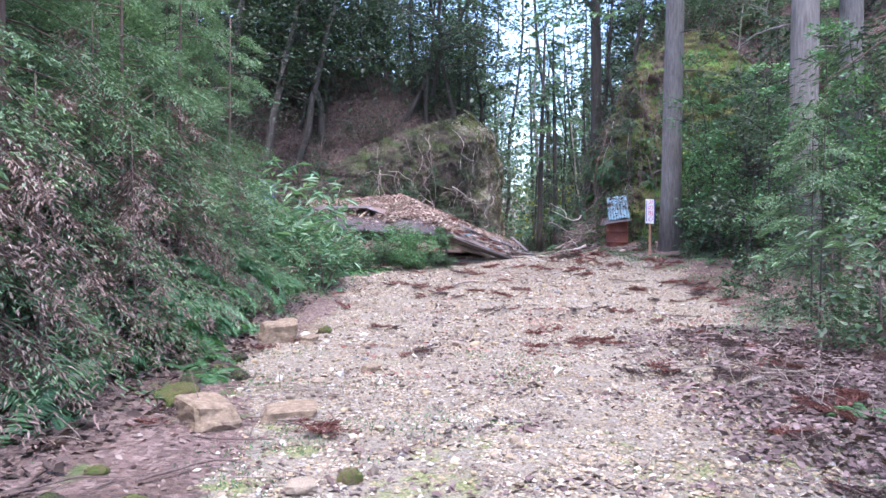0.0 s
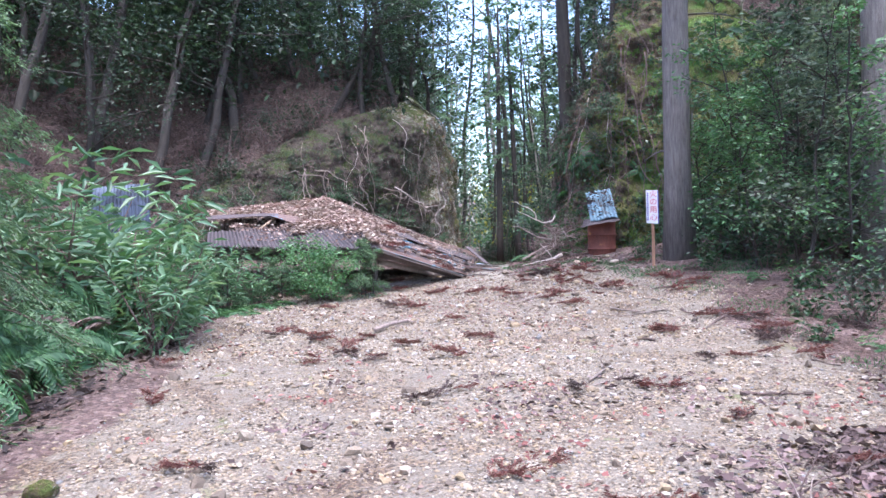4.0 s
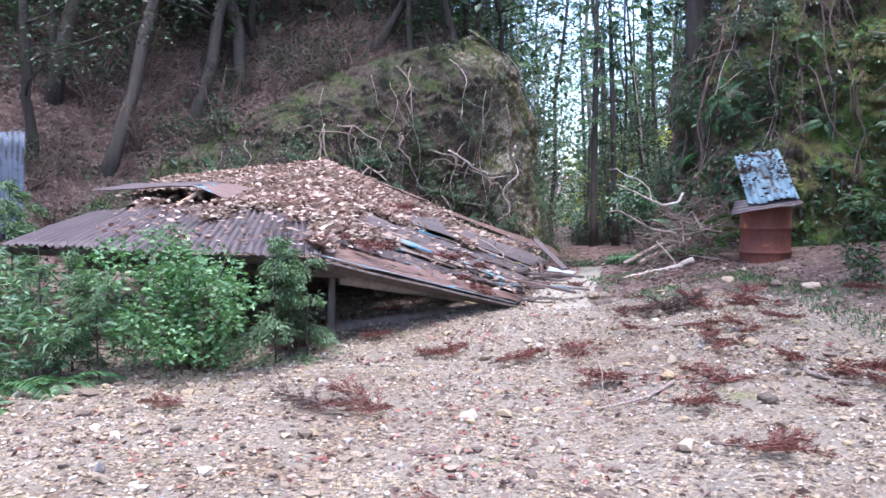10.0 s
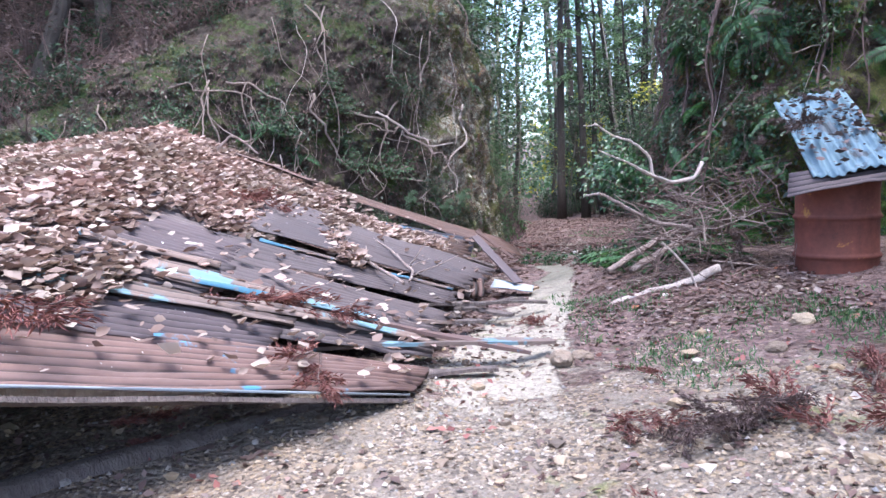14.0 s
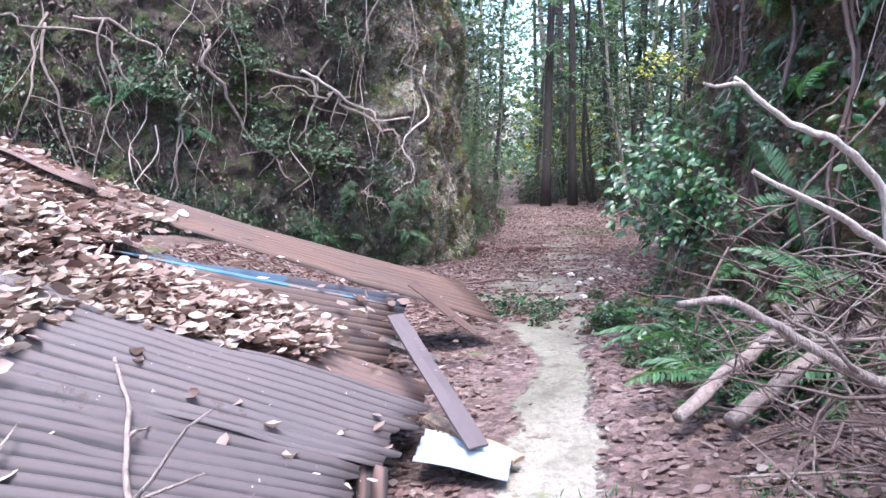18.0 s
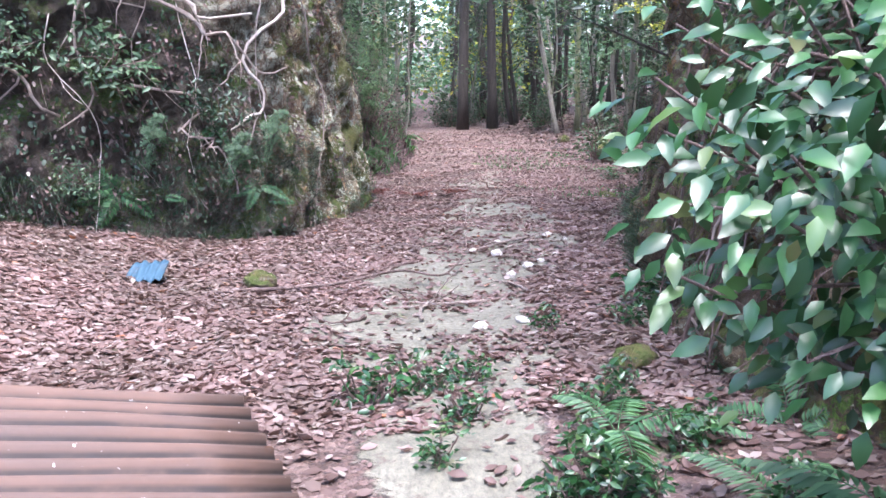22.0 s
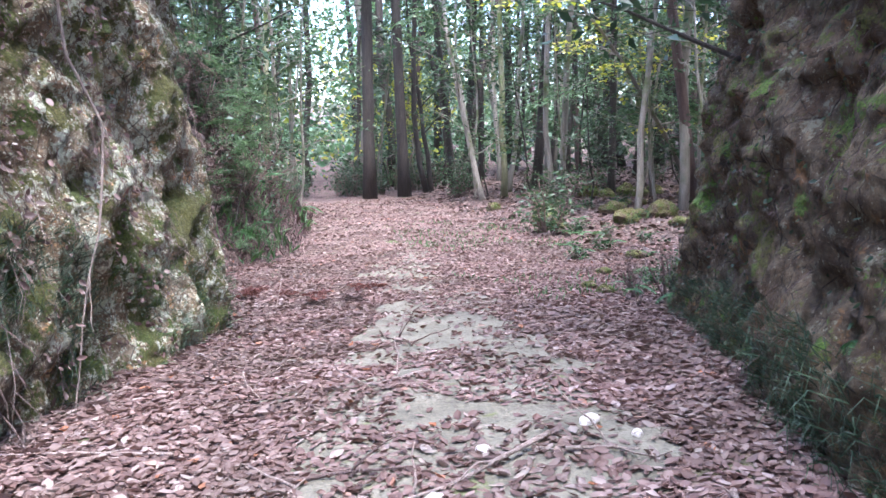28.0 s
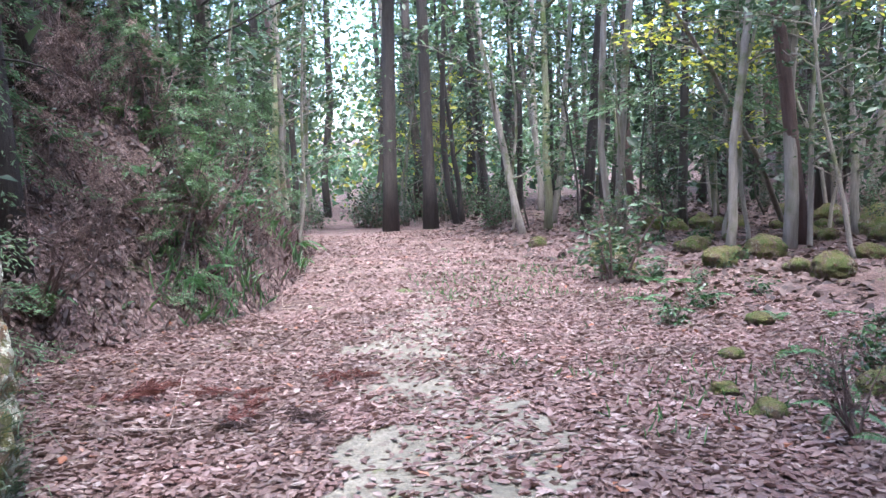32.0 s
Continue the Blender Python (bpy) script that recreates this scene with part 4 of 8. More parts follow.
shed_part("eave_edge", slab(EK + np.array((-0.02, -0.02, 0.01)), EC + np.array((-0.02, -0.02, 0.012)), EC + np.array((-0.02, -0.02, 0.0)), EK + np.array((-0.02, -0.02, -0.002)), 0.004, 8), SHEET_WHITE, "pale bent edge strip")
shed_part("beam", tube(wander((0.2, 17.1, 0.86), (1.45, 18.75, 0.46), 7, 0.01), (0.05, 0.045), 9, rough=0.08), DEADWOOD_PALE, "pale peeled log beam under the eave")
shed_part("beam", tube(wander((-2.2, 17.1, 1.02), (0.3, 16.8, 0.95), 7, 0.01), (0.06, 0.06), 9, rough=0.08), OLDWOOD)
shed_part("beam", tube(wander((-0.1, 16.95, 0.42), (1.5, 18.35, 0.46), 6, 0.01), (0.07, 0.06), 9, rough=0.1), OLDWOOD, "fallen dark beam on the ground")
shed_part("beam", tube(wander((-0.6, 17.2, 0.36), (0.9, 17.5, 0.38), 6, 0.015), (0.05, 0.045), 8, rough=0.1), OLDWOOD)
for x, y, z1 in ((0.12, 16.95, 1.02), (-2.2, 17.2, 1.1), (-3.0, 20.0, 1.6), (-1.2, 22.4, 2.05), (-3.8, 23.2, 1.9), (1.0, 20.5, 1.1)):
    shed_part("post", tube(wander((x, y, land1(x, y) - 0.1), (x + 0.03, y + 0.03, z1), 5, 0.01), (0.034, 0.03), 8, rough=0.06), OLDWOOD)
for k in range(5):
    u = 0.1 + 0.2 * k
    shed_part("rafter", tube([roof_a(u, 0.02) - UP * 0.06, roof_a(u, 0.98) - UP * 0.06], (0.035, 0.035), 6), OLDWOOD)
for k in range(6):
    v = 0.06 + 0.17 * k
    shed_part("rafter", tube([roof_b(0.02, v) - UP * 0.07, roof_b(0.5, v) - UP * 0.07, roof_b(0.96, v) - UP * 0.05], (0.03, 0.03), 6), OLDWOOD)
# split boards and strips slid down to the track
for a, b, w, mat in (((0.9, 18.3, 0.72), (2.5, 19.0, 0.56), 0.09, SHEET_TEAL), ((1.2, 18.9, 0.78), (2.35, 18.75, 0.55), 0.07, SHEET_BLUE), ((1.6, 19.6, 0.7), (2.6, 20.35, 0.57), 0.06, OLDWOOD),
                     ((1.7, 20.3, 0.62), (2.3, 19.8, 0.57), 0.09, OLDWOOD), ((1.9, 20.0, 0.6), (2.45, 20.5, 0.58), 0.04, OLDWOOD), ((1.5, 19.1, 0.66), (2.1, 19.7, 0.56), 0.07, OLDWOOD),
                     ((2.25, 21.6, 0.6), (2.62, 21.25, 0.54), 0.07, RAWWOOD), ((0.6, 18.9, 0.86), (1.9, 19.3, 0.62), 0.06, SHEET_TEAL), ((1.35, 18.45, 0.52), (2.15, 18.6, 0.5), 0.08, OLDWOOD)):
    a, b = np.array(a), np.array(b)
    s = unit(np.cross(b - a, UP)) * w / 2
    shed_part("loose_strip" if mat in (SHEET_TEAL, SHEET_BLUE) else "loose_board", slab(a - s, b - s, b + s, a + s, 0.02, 6, rough=0.006), mat)
shed_part("white_sheet", corrugated([(2.2, 21.15, 0.6), (2.56, 21.05, 0.56), (2.6, 21.3, 0.57), (2.25, 21.42, 0.62)], along=5, sag=0.01, seed=90), SHEET_WHITE, "small white-and-blue corrugated offcut")
shed_part("bent_offcut", corrugated([(2.02, 20.75, 0.58), (2.02, 20.85, 0.72), (2.13, 20.8, 0.72), (2.13, 20.7, 0.58)], along=4, sag=0.01, seed=91), SHEET_RUST)

# leaning grey sheet beside the shed
zs = land1(-4.3, 19.6)
zinc = thing("metal_sheet", (-4.85, 19.8, zs), "upright grey-blue corrugated metal sheet among ferns", "metal sheet")
place("sheet", sheet_mesh("sheet", corrugated([(-0.75, -0.15, 0.55), (-0.7, 0.1, 2.45 - zs), (0.35, 0.3, 2.5 - zs), (0.4, 0.1, 0.6)], along=8, sag=0.06, seed=95)), SHEET_ZINC, zinc)
for x in (-0.6, 0.25):
    place("stake", np_mesh("stake", *tube([(x, 0.22, -0.1), (x + 0.02, 0.25, 2.2 - zs)], (0.03, 0.025), 6)), OLDWOOD, zinc)

# ---- oil drum with its tin lid ----
def drum_mat():
    m = Mat("drum_rust", 0.8)
    n = m.noise(2.6, 6, 0.65)
    c = m.ramp(n, [(0.3, (0.1, 0.035, 0.025)), (0.55, (0.2, 0.06, 0.04)), (0.75, (0.26, 0.09, 0.05))])
    fine = m.noise(22, 5, 0.7)
    c = m.mix(0.35, c, m.ramp(fine, [(0.3, (0.07, 0.03, 0.025)), (0.7, (0.28, 0.1, 0.06))]))
    c = m.mix(m.step(m.noise(5, 5, 0.7), 0.62, 0.68), c, (0.42, 0.2, 0.05))
    m.color(c).bump(fine, 0.4, 0.005)
    return m.m


DRUM = drum_mat()
dx, dy = 4.82, 20.3
dz = land1(dx, dy) - 0.22
drum = thing("oil_drum", (dx, dy, dz), "rust-red steel oil drum sunk a little into the bank", "oil drum")
prof = [(0.0, 0.29), (0.015, 0.297), (0.03, 0.289), (0.27, 0.289), (0.285, 0.297), (0.3, 0.309), (0.315, 0.297), (0.33, 0.289), (0.56, 0.289), (0.575, 0.297), (0.59, 0.309), (0.605, 0.297), (0.62, 0.289),
        (0.84, 0.289), (0.855, 0.298), (0.875, 0.298), (0.88, 0.285), (0.84, 0.279), (0.3, 0.279)]
ang = np.linspace(0, 2 * np.pi, 40, endpoint=False)
v = np.array([[(r * (1 + 0.012 * math.sin(2 * a + 1) * (z > 0.05)) * math.cos(a), r * math.sin(a), z) for a in ang] for z, r in prof]).reshape(-1, 3)
i, j = np.meshgrid(np.arange(len(prof) - 1), np.arange(40), indexing="ij")
p, q = (i * 40 + j).ravel(), (i * 40 + (j + 1) % 40).ravel()
f = np.concatenate([np.stack([p, q, q + 40], -1), np.stack([p, q + 40, p + 40], -1)])
place("body", np_mesh("body", v, f), DRUM, drum)
place("bottom", np_mesh("bottom", *slab((-0.2, -0.2, 0.32), (0.2, -0.2, 0.32), (0.2, 0.2, 0.32), (-0.2, 0.2, 0.32), 0.02, 2)), DRUM, drum)
LIDBLUE = shaded_rust_mat("lid_blue", (0.15, 0.2, 0.23), (0.17, 0.16, 0.15), (0.17, 0.28, 0.34), 0.52, 0.65)
lid = thing("tin_lid", (0, 0, 0), "pale blue corrugated tin sheet leaning over the drum, littered with twigs", "tin sheet")
place("sheet", sheet_mesh("sheet", corrugated([(4.74, 21.3, 2.14), (4.5, 19.98, 1.5), (5.05, 19.86, 1.54), (5.24, 21.1, 2.24)], along=12, sag=0.05, rag=0.02, seed=5)), LIDBLUE, lid)
place("rim_sheet", sheet_mesh("rim_sheet", corrugated([(4.3, 19.95, 1.36), (5.08, 19.8, 1.47), (5.08, 20.1, 1.56), (4.42, 20.2, 1.52)], along=6, sag=0.02, seed=6)), SHEET_FLAT, lid, "curled rusty rim of the tin sheet")

# ---- fire-warning sign ----
SIGNWHITE = Mat("sign_white", 0.45)
SIGNWHITE.color(SIGNWHITE.ramp(SIGNWHITE.noise(9, 5), [(0.3, (0.7, 0.71, 0.74)), (0.7, (0.82, 0.82, 0.84))]))
SIGNRED = Mat("sign_red", 0.5)
SIGNRED.color(SIGNRED.ramp(SIGNRED.noise(14, 4), [(0.3, (0.5, 0.03, 0.07)), (0.7, (0.62, 0.06, 0.1))]))
SIGNBLUE = Mat("sign_blue", 0.5)
SIGNBLUE.color(SIGNBLUE.ramp(SIGNBLUE.noise(14, 4), [(0.3, (0.08, 0.07, 0.3)), (0.7, (0.13, 0.11, 0.4))]))
STAKE = bark("stake_wood", (0.3, 0.15, 0.09), (0.5, 0.3, 0.2), 8)
sx, sy = 4.74, 16.78
sz = land1(sx, sy)
sign = thing("warning_sign", (sx, sy, sz), "white fire-warning sign with red lettering on a wooden stake", "sign", turn=-14)
H0 = 1.37 - sz
g = Geo().add(*slab((-0.022, -0.018, -0.15), (-0.022, -0.018, H0 + 0.5), (0.022, -0.018, H0 + 0.5), (0.022, -0.018, -0.15), -0.036, 6, rough=0.001))
place("stake", g.mesh("stake", False), STAKE, sign)
place("board", np_mesh("board", *slab((-0.1, -0.024, H0), (0.085, -0.024, H0 - 0.015), (0.085, -0.024, H0 + 0.535), (-0.1, -0.024, H0 + 0.545), 0.012, 3, rough=0.0), smooth=False), SIGNWHITE, sign)
place("board_edge", np_mesh("board_edge", *slab((0.086, -0.03, H0 - 0.015), (0.1, -0.02, H0 - 0.015), (0.1, -0.02, H0 + 0.53), (0.086, -0.03, H0 + 0.53), 0.012, 3, rough=0.0), smooth=False), SIGNBLUE, sign, "violet-blue edge of the board")


def lettering(text, size, mat, at, parent, name="lettering"):
    cu = bpy.data.curves.new(name, "FONT")
    cu.body, cu.size, cu.align_x, cu.align_y, cu.extrude = text, size, "CENTER", "CENTER", 0.001
    tmp = new(name, cu)
    me = bpy.data.meshes.new_from_object(tmp.evaluated_get(bpy.context.evaluated_depsgraph_get()))
    bpy.data.objects.remove(tmp)
    return place(name, me, mat, parent, m=pose(at[0], at[1], at[2], 90, 0, 0))


for k, ch in enumerate("火の用心"):
    lettering(ch, 0.125, SIGNRED, (0.012, -0.0385, H0 + 0.47 - 0.128 * k), sign)
for k in range(14):
    z = H0 + 0.5 - 0.033 * k
    place("small_writing", np_mesh("small_writing", *slab((-0.088, -0.0385, z - 0.024), (-0.066, -0.0385, z - 0.024), (-0.066, -0.0385, z), (-0.088, -0.0385, z), 0.002, 1, rough=0.0), smooth=False), SIGNBLUE, sign)

# ---- plants: one of each kind is built, then copied ----
PARK = Matrix.Translation((0, 0, 0))


def clump(center, radius, n, size, aspect, rng, flat=0.6, up=0.5, out=0.5):
    """Leaf positions, ways and normals in a soft ball."""
    d = rand_dirs(n, rng=rng)
    r = rng.uniform(0.25, 1, n)[:, None] ** 0.6
    p = np.asarray(center) + d * r * np.asarray(radius)
    w = unit(d * out + rand_dirs(n, -0.5, 0.3, rng=rng))
    nor = unit(rand_dirs(n, rng=rng) * flat + np.array([0, 0, 1.0]) * up)
    L = size * rng.uniform(0.6, 1.25, n)
    return p, w, nor, L, L * aspect


def make_tree(kind, seed, height, r0, leafmat, barkmat, label, category, clear=0.45, limbs=10, spread=1.6, leaf=0.13, per=60, bend=0.03, aspect=0.45, droop=0.0):
    """A tree: tapered trunk, limbs with side twigs, crown of many single leaves."""
    rng = np.random.default_rng(seed)
    t = thing(kind, (0, 0, 0), label, category)
    lean = rng.normal(size=2) * bend * height
    top = np.array((lean[0], lean[1], height))
    line = wander((0, 0, -0.4), top, 12, bend * 1.2, rng=rng)
    wood, crown = Geo().add(*tube(line, (r0, r0 * 0.8, r0 * 0.55, r0 * 0.15), 9, rough=0.07, flare=0.25)), Geo()
    for k in range(limbs):
        s = clear + (1 - clear) * (k + rng.uniform(0, 1)) / limbs
        base = line[min(int(s * 11), 11)]
        a = rng.uniform(0, 2 * np.pi)
        reach = spread * (1.25 - 0.75 * (s - clear) / (1 - clear)) * rng.uniform(0.6, 1.2)
        tip = base + np.array((math.cos(a) * reach, math.sin(a) * reach, reach * (0.45 - droop)))
        lp = wander(base, tip, 6, 0.12, rng=rng)
        wood.add(*tube(lp, (r0 * 0.22 + 0.008, 0.006), 5))
        for m in range(4):
            q = lp[2 + m % 4] if m < 4 else tip
            e = q + rand_dirs(1, -0.2 - droop, 0.5 - droop, rng)[0] * reach * 0.45
            wood.add(*tube(wander(q, e, 3, 0.15, rng=rng), (0.008, 0.003), 3, cap=False))
            p, w, n, L, W = clump((q + e) / 2 + rng.normal(size=3) * 0.1, (reach * 0.42, reach * 0.42, reach * 0.2), per, leaf, aspect, rng)
            crown.add(*leaves(p, w, n, L, W))
    place("trunk", wood.mesh("trunk"), barkmat, t)
    place("crown", crown.mesh("crown"), leafmat, t)
    return t


def make_conifer(kind, seed, height, r0, leafmat, barkmat, label, category, clear=0.3, limbs=26, spread=1.3, needle=0.1, per=46, sprays=5, droop=0.35, dead=0):
    """A conifer: straight trunk, drooping boughs that carry flat sprays of narrow leaves."""
    rng = np.random.default_rng(seed)
    t = thing(kind, (0, 0, 0), label, category)
    line = wander((0, 0, -0.4), (rng.normal() * 0.01 * height, rng.normal() * 0.01 * height, height), 10, 0.006, rng=rng)
    wood, crown = Geo().add(*tube(line, (r0, r0 * 0.85, r0 * 0.6, min(0.02, r0 * 0.3)), 12, rough=0.05, flare=0.3)), Geo()
    boughs = Geo()
    for k in range(limbs + dead):
        isdead = k >= limbs
        s = clear + (0.97 - clear) * (k + rng.uniform(0, 1)) / limbs if not isdead else rng.uniform(0.12, clear)
        base = np.array([np.interp(s, np.linspace(0, 1, 10), line[:, c]) for c in range(3)])
        a = rng.uniform(0, 2 * np.pi)
        reach = spread * (1.15 - 0.85 * max(s - clear, 0) / (1 - clear)) * rng.uniform(0.7, 1.15) * (0.5 if isdead else 1)
        tip = base + np.array((math.cos(a) * reach, math.sin(a) * reach, -reach * droop * rng.uniform(0.4, 1.2)))
        lp = wander(base, tip, 6, 0.05, -0.12 * reach, rng=rng)
        (boughs if height < 6 else wood).add(*tube(lp, (0.008 + r0 * 0.08, 0.003), 3, cap=False))
        if isdead:
            continue
        for m in range(sprays):
            f = 0.3 + 0.7 * (m + rng.uniform(0, 1)) / sprays
            q = np.array([np.interp(f, np.linspace(0, 1, 6), lp[:, c]) for c in range(3)])
            sa = a + rng.choice((-1, 1)) * rng.uniform(0.3, 1.1)
            e = np.array((math.cos(sa), math.sin(sa), -droop * 0.9)) * reach * rng.uniform(0.3, 0.5)
            side = np.array((-math.sin(sa), math.cos(sa), 0))
            u = rng.uniform(0, 1, per)
            lr = rng.choice((-1, 1), per) * rng.uniform(0.05, 1, per) * (1 - 0.6 * u)
            p = q + u[:, None] * e + lr[:, None] * side * reach * 0.16 + rng.normal(size=(per, 3)) * 0.025
            p[:, 2] -= (lr ** 2) * reach * 0.05
            w = unit(unit(e)[None] * 0.9 + (np.sign(lr) * 0.7)[:, None] * side + rng.normal(size=(per, 3)) * 0.25)
            L = needle * rng.uniform(0.6, 1.3, per)
            crown.add(*leaves(p, w, np.array([0, 0, 1.0]) + rng.normal(size=(per, 3)) * 0.35, L, L * 0.24))
    if boughs.v:
        tagged(place("branchwork", boughs.mesh("branchwork"), barkmat, t), kind="stuff")
    place("trunk", wood.mesh("trunk"), barkmat, t)
    place("crown", crown.mesh("crown"), leafmat, t)
    return t


def make_shrub(kind, seed, radius, height, n, leafmat, label, leaf=0.05, aspect=0.5, stems=7, broad=False, low=0.1, stemmat=None):
    """A bush: stems from one foot and leaves set in clumps at their ends, with gaps between."""
    rng = np.random.default_rng(seed)
    t = thing(kind, (0, 0, 0), label, "shrub")
    wood, crown = Geo(), Geo()
    tips = []
    for k in range(stems):
        a = rng.uniform(0, 2 * np.pi)
        rr = radius * rng.uniform(0.25, 0.85)
        tip = np.array((math.cos(a) * rr, math.sin(a) * rr, height * rng.uniform(0.55, 0.95)))
        lp = wander((rng.normal() * 0.05, rng.normal() * 0.05, -0.15), tip, 7, 0.12, rng=rng)
        wood.add(*tube(lp[::2], (0.008 + 0.012 * height, 0.004), 4, cap=False))
        for m in range(5):
            q = lp[2 + m]
            e = q + rand_dirs(1, -0.3, 0.7, rng)[0] * radius * rng.uniform(0.25, 0.55)
            e[2] = max(e[2], low * height)
            wood.add(*tube([q, (q + e) / 2 + rng.normal(size=3) * 0.02, e], (0.005, 0.002), 3, cap=False))
            tips.append(e)
    per = max(n // len(tips), 4)
    for e in tips:
        p, w, nn, L, W = clump(e, (radius * 0.3, radius * 0.3, height * 0.14), per, leaf, aspect, rng)
        crown.add(*(broad_leaves if broad else leaves)(p, w, nn, L, W))
    tagged(place("branchwork", wood.mesh("branchwork"), stemmat or TWIG, t), kind="stuff")
    place("crown", crown.mesh("crown"), leafmat, t)
    return t


def frond_mesh(seed, length, width, drop):
    """One fern frond: an arched midrib with paired, toothed leaflets that shorten to the tip."""
    rng = np.random.default_rng(seed)
    n = 26
    s = np.linspace(0, 1, n)
    mid = np.stack([s * length, np.zeros(n), length * (0.55 * s - drop * s ** 2)], 1)
    g = Geo().add(*tube(mid[::3], (0.006, 0.0015), 4))
    t = unit(np.gradient(mid, axis=0))
    for sgn in (-1, 1):
        side = np.array((0, sgn, 0.0))
        k = np.arange(3, n)
        L = width * np.sin(np.pi * (0.12 + 0.86 * s[k])) ** 0.8 + 0.015
        w = unit(side + t[k] * 0.45 - np.array([0, 0, 0.2]) + rng.normal(size=(len(k), 3)) * 0.06)
        g.add(*leaves(mid[k], w, np.tile([0, 0, 1.0], (len(k), 1)) + rng.normal(size=(len(k), 3)) * 0.1, L, length / n * 1.25, 0.05, 0.12))
    return g.mesh("frond")


FRONDS = [frond_mesh(k, 0.7, 0.16, 0.75) for k in range(3)] + [frond_mesh(9, 0.9, 0.2, 0.9)]
FRONDS_DEAD = [frond_mesh(20 + k, 0.6, 0.11, 1.3) for k in range(2)]
for me in FRONDS:
    me.materials.append(LEAF_FERN)
for me in FRONDS_DEAD:
    me.materials.append(FERN_DEAD)


def make_fern(seed, n=9, dead=2, label="green fern with arching fronds and a few brown ones", spread=1.0):
    rng = np.random.default_rng(seed)
    t = thing("fern", (0, 0, 0), label, "fern", "ferns")
    for k in range(n + dead):
        me = FRONDS[int(rng.integers(4))] if k < n else FRONDS_DEAD[int(rng.integers(2))]
        place("frond", me, None, t, "withered brown frond" if k >= n else "", pose(0, 0, 0.02, rng.uniform(-12, 12), rng.uniform(-25, 22) - (0 if k < n else -25), 360 * k / n + rng.uniform(-20, 20)) @ Matrix.Scale(rng.uniform(0.7, 1.15) * spread, 4))
    return t


def spot(x, y, turn=None, scale=1.0, dz=0.0, tilt=(0, 0), rng=RNG):
    turn = rng.uniform(0, 360) if turn is None else turn
    return Matrix.LocRotScale((x, y, land1(x, y) + dz), Euler((radians(tilt[0]), radians(tilt[1]), radians(turn))), (scale, scale, scale))


def first_or_copy(proto, m, state={}):
    """The first use moves the built thing itself, later uses copy it."""
    if proto.name not in state:
        state[proto.name] = proto
        proto.matrix_basis = m
        return proto
    return copy_thing(proto, m)


def tag_group(things, group):
    for t in things:
        t["group"] = group


CEDARS = [make_conifer("cedar_tree", 101 + k, 15 + 2 * k, 0.2, LEAF_CYPRESS, BARK_DARK, "tall straight cedar with a dark ridged trunk", "tree", clear=0.4, limbs=22, spread=1.9, needle=0.3, per=12, sprays=5, dead=8) for k in range(3)]
SLIM = [make_conifer("cedar_tree", 121 + k, 13 + 2 * k, 0.12, LEAF_CYPRESS, (BARK_RED, BARK_DARK)[k], "slender cedar trunk in a close stand", "tree", clear=0.42, limbs=16, spread=1.3, needle=0.3, per=11, sprays=4, dead=10) for k in range(2)]
BROADS = [make_tree("broadleaf_tree", 201 + k, 9 + k, 0.1, (LEAF_DARK, LEAF_GREEN, LEAF_DARK, LEAF_GREEN)[k], (BARK_DARK, BARK_GREY, BARK_DARK, BARK_MOSSY)[k], ("dark evergreen tree with a crooked trunk", "grey-barked forest tree with green leaves", "dark evergreen tree with a crooked trunk", "mossy forest tree with green leaves")[k], "tree", clear=(0.3, 0.25, 0.4, 0.3)[k], limbs=11, spread=2.0, leaf=0.19, per=22, bend=0.05) for k in range(4)]
SAPLINGS = [make_tree("sapling", 301 + k, 4.5 + k, 0.035, (LEAF_GREEN, LEAF_DARK, LEAF_GREEN)[k], (BARK_GREY, BARK_DARK, BARK_GREY)[k], "thin forest sapling with sparse green leaves", "sapling", clear=0.2, limbs=9, spread=0.9, leaf=0.13, per=14, bend=0.05) for k in range(3)]
POLES = [make_tree("young_tree", 321 + k, 9 + k, 0.055, LEAF_GREEN, (BARK_GREY, BARK_DARK)[k], "slender bare-stemmed young tree", "tree", clear=0.5, limbs=8, spread=1.2, leaf=0.16, per=12, bend=0.06) for k in range(2)]
YELLOW = make_tree("maple_tree", 341, 6.0, 0.04, LEAF_YELLOW, BARK_GREY, "thin maple with clear yellow autumn leaves", "tree", clear=0.35, limbs=10, spread=1.5, leaf=0.12, per=16, bend=0.12, aspect=0.8)
HINOKI = [make_conifer("young_cypress", 401 + k, (2.6, 3.4, 1.4)[k], 0.014, LEAF_CYPRESS, BARK_DARK, "young cypress with soft drooping green sprays", "tree", clear=0.08, limbs=(30, 34, 18)[k], spread=(0.9, 1.1, 0.55)[k], needle=0.06, per=30, sprays=6, droop=0.4) for k in range(3)]
BUSH_SMALL = [make_shrub("shrub", 501 + k, 0.6, 0.9, 430, (LEAF_GREEN, LEAF_DARK, LEAF_GREEN)[k], ("green small-leaved evergreen shrub", "dark evergreen shrub in the undergrowth", "green small-leaved evergreen shrub")[k], leaf=0.085) for k in range(3)]
CLIFF_BUSH = [make_shrub("cliff_shrub", 521 + k, 0.45, 0.5, 300, (LEAF_GREEN, LEAF_DARK)[k], "evergreen seedling bush rooted in the rock face", leaf=0.075, aspect=0.42, stems=5, low=-0.5) for k in range(2)]
PALE_BUSH = make_shrub("pale_shrub", 541, 0.7, 1.1, 520, LEAF_PALE, "leafy shrub with long pale green leaves", leaf=0.16, aspect=0.22, stems=9)
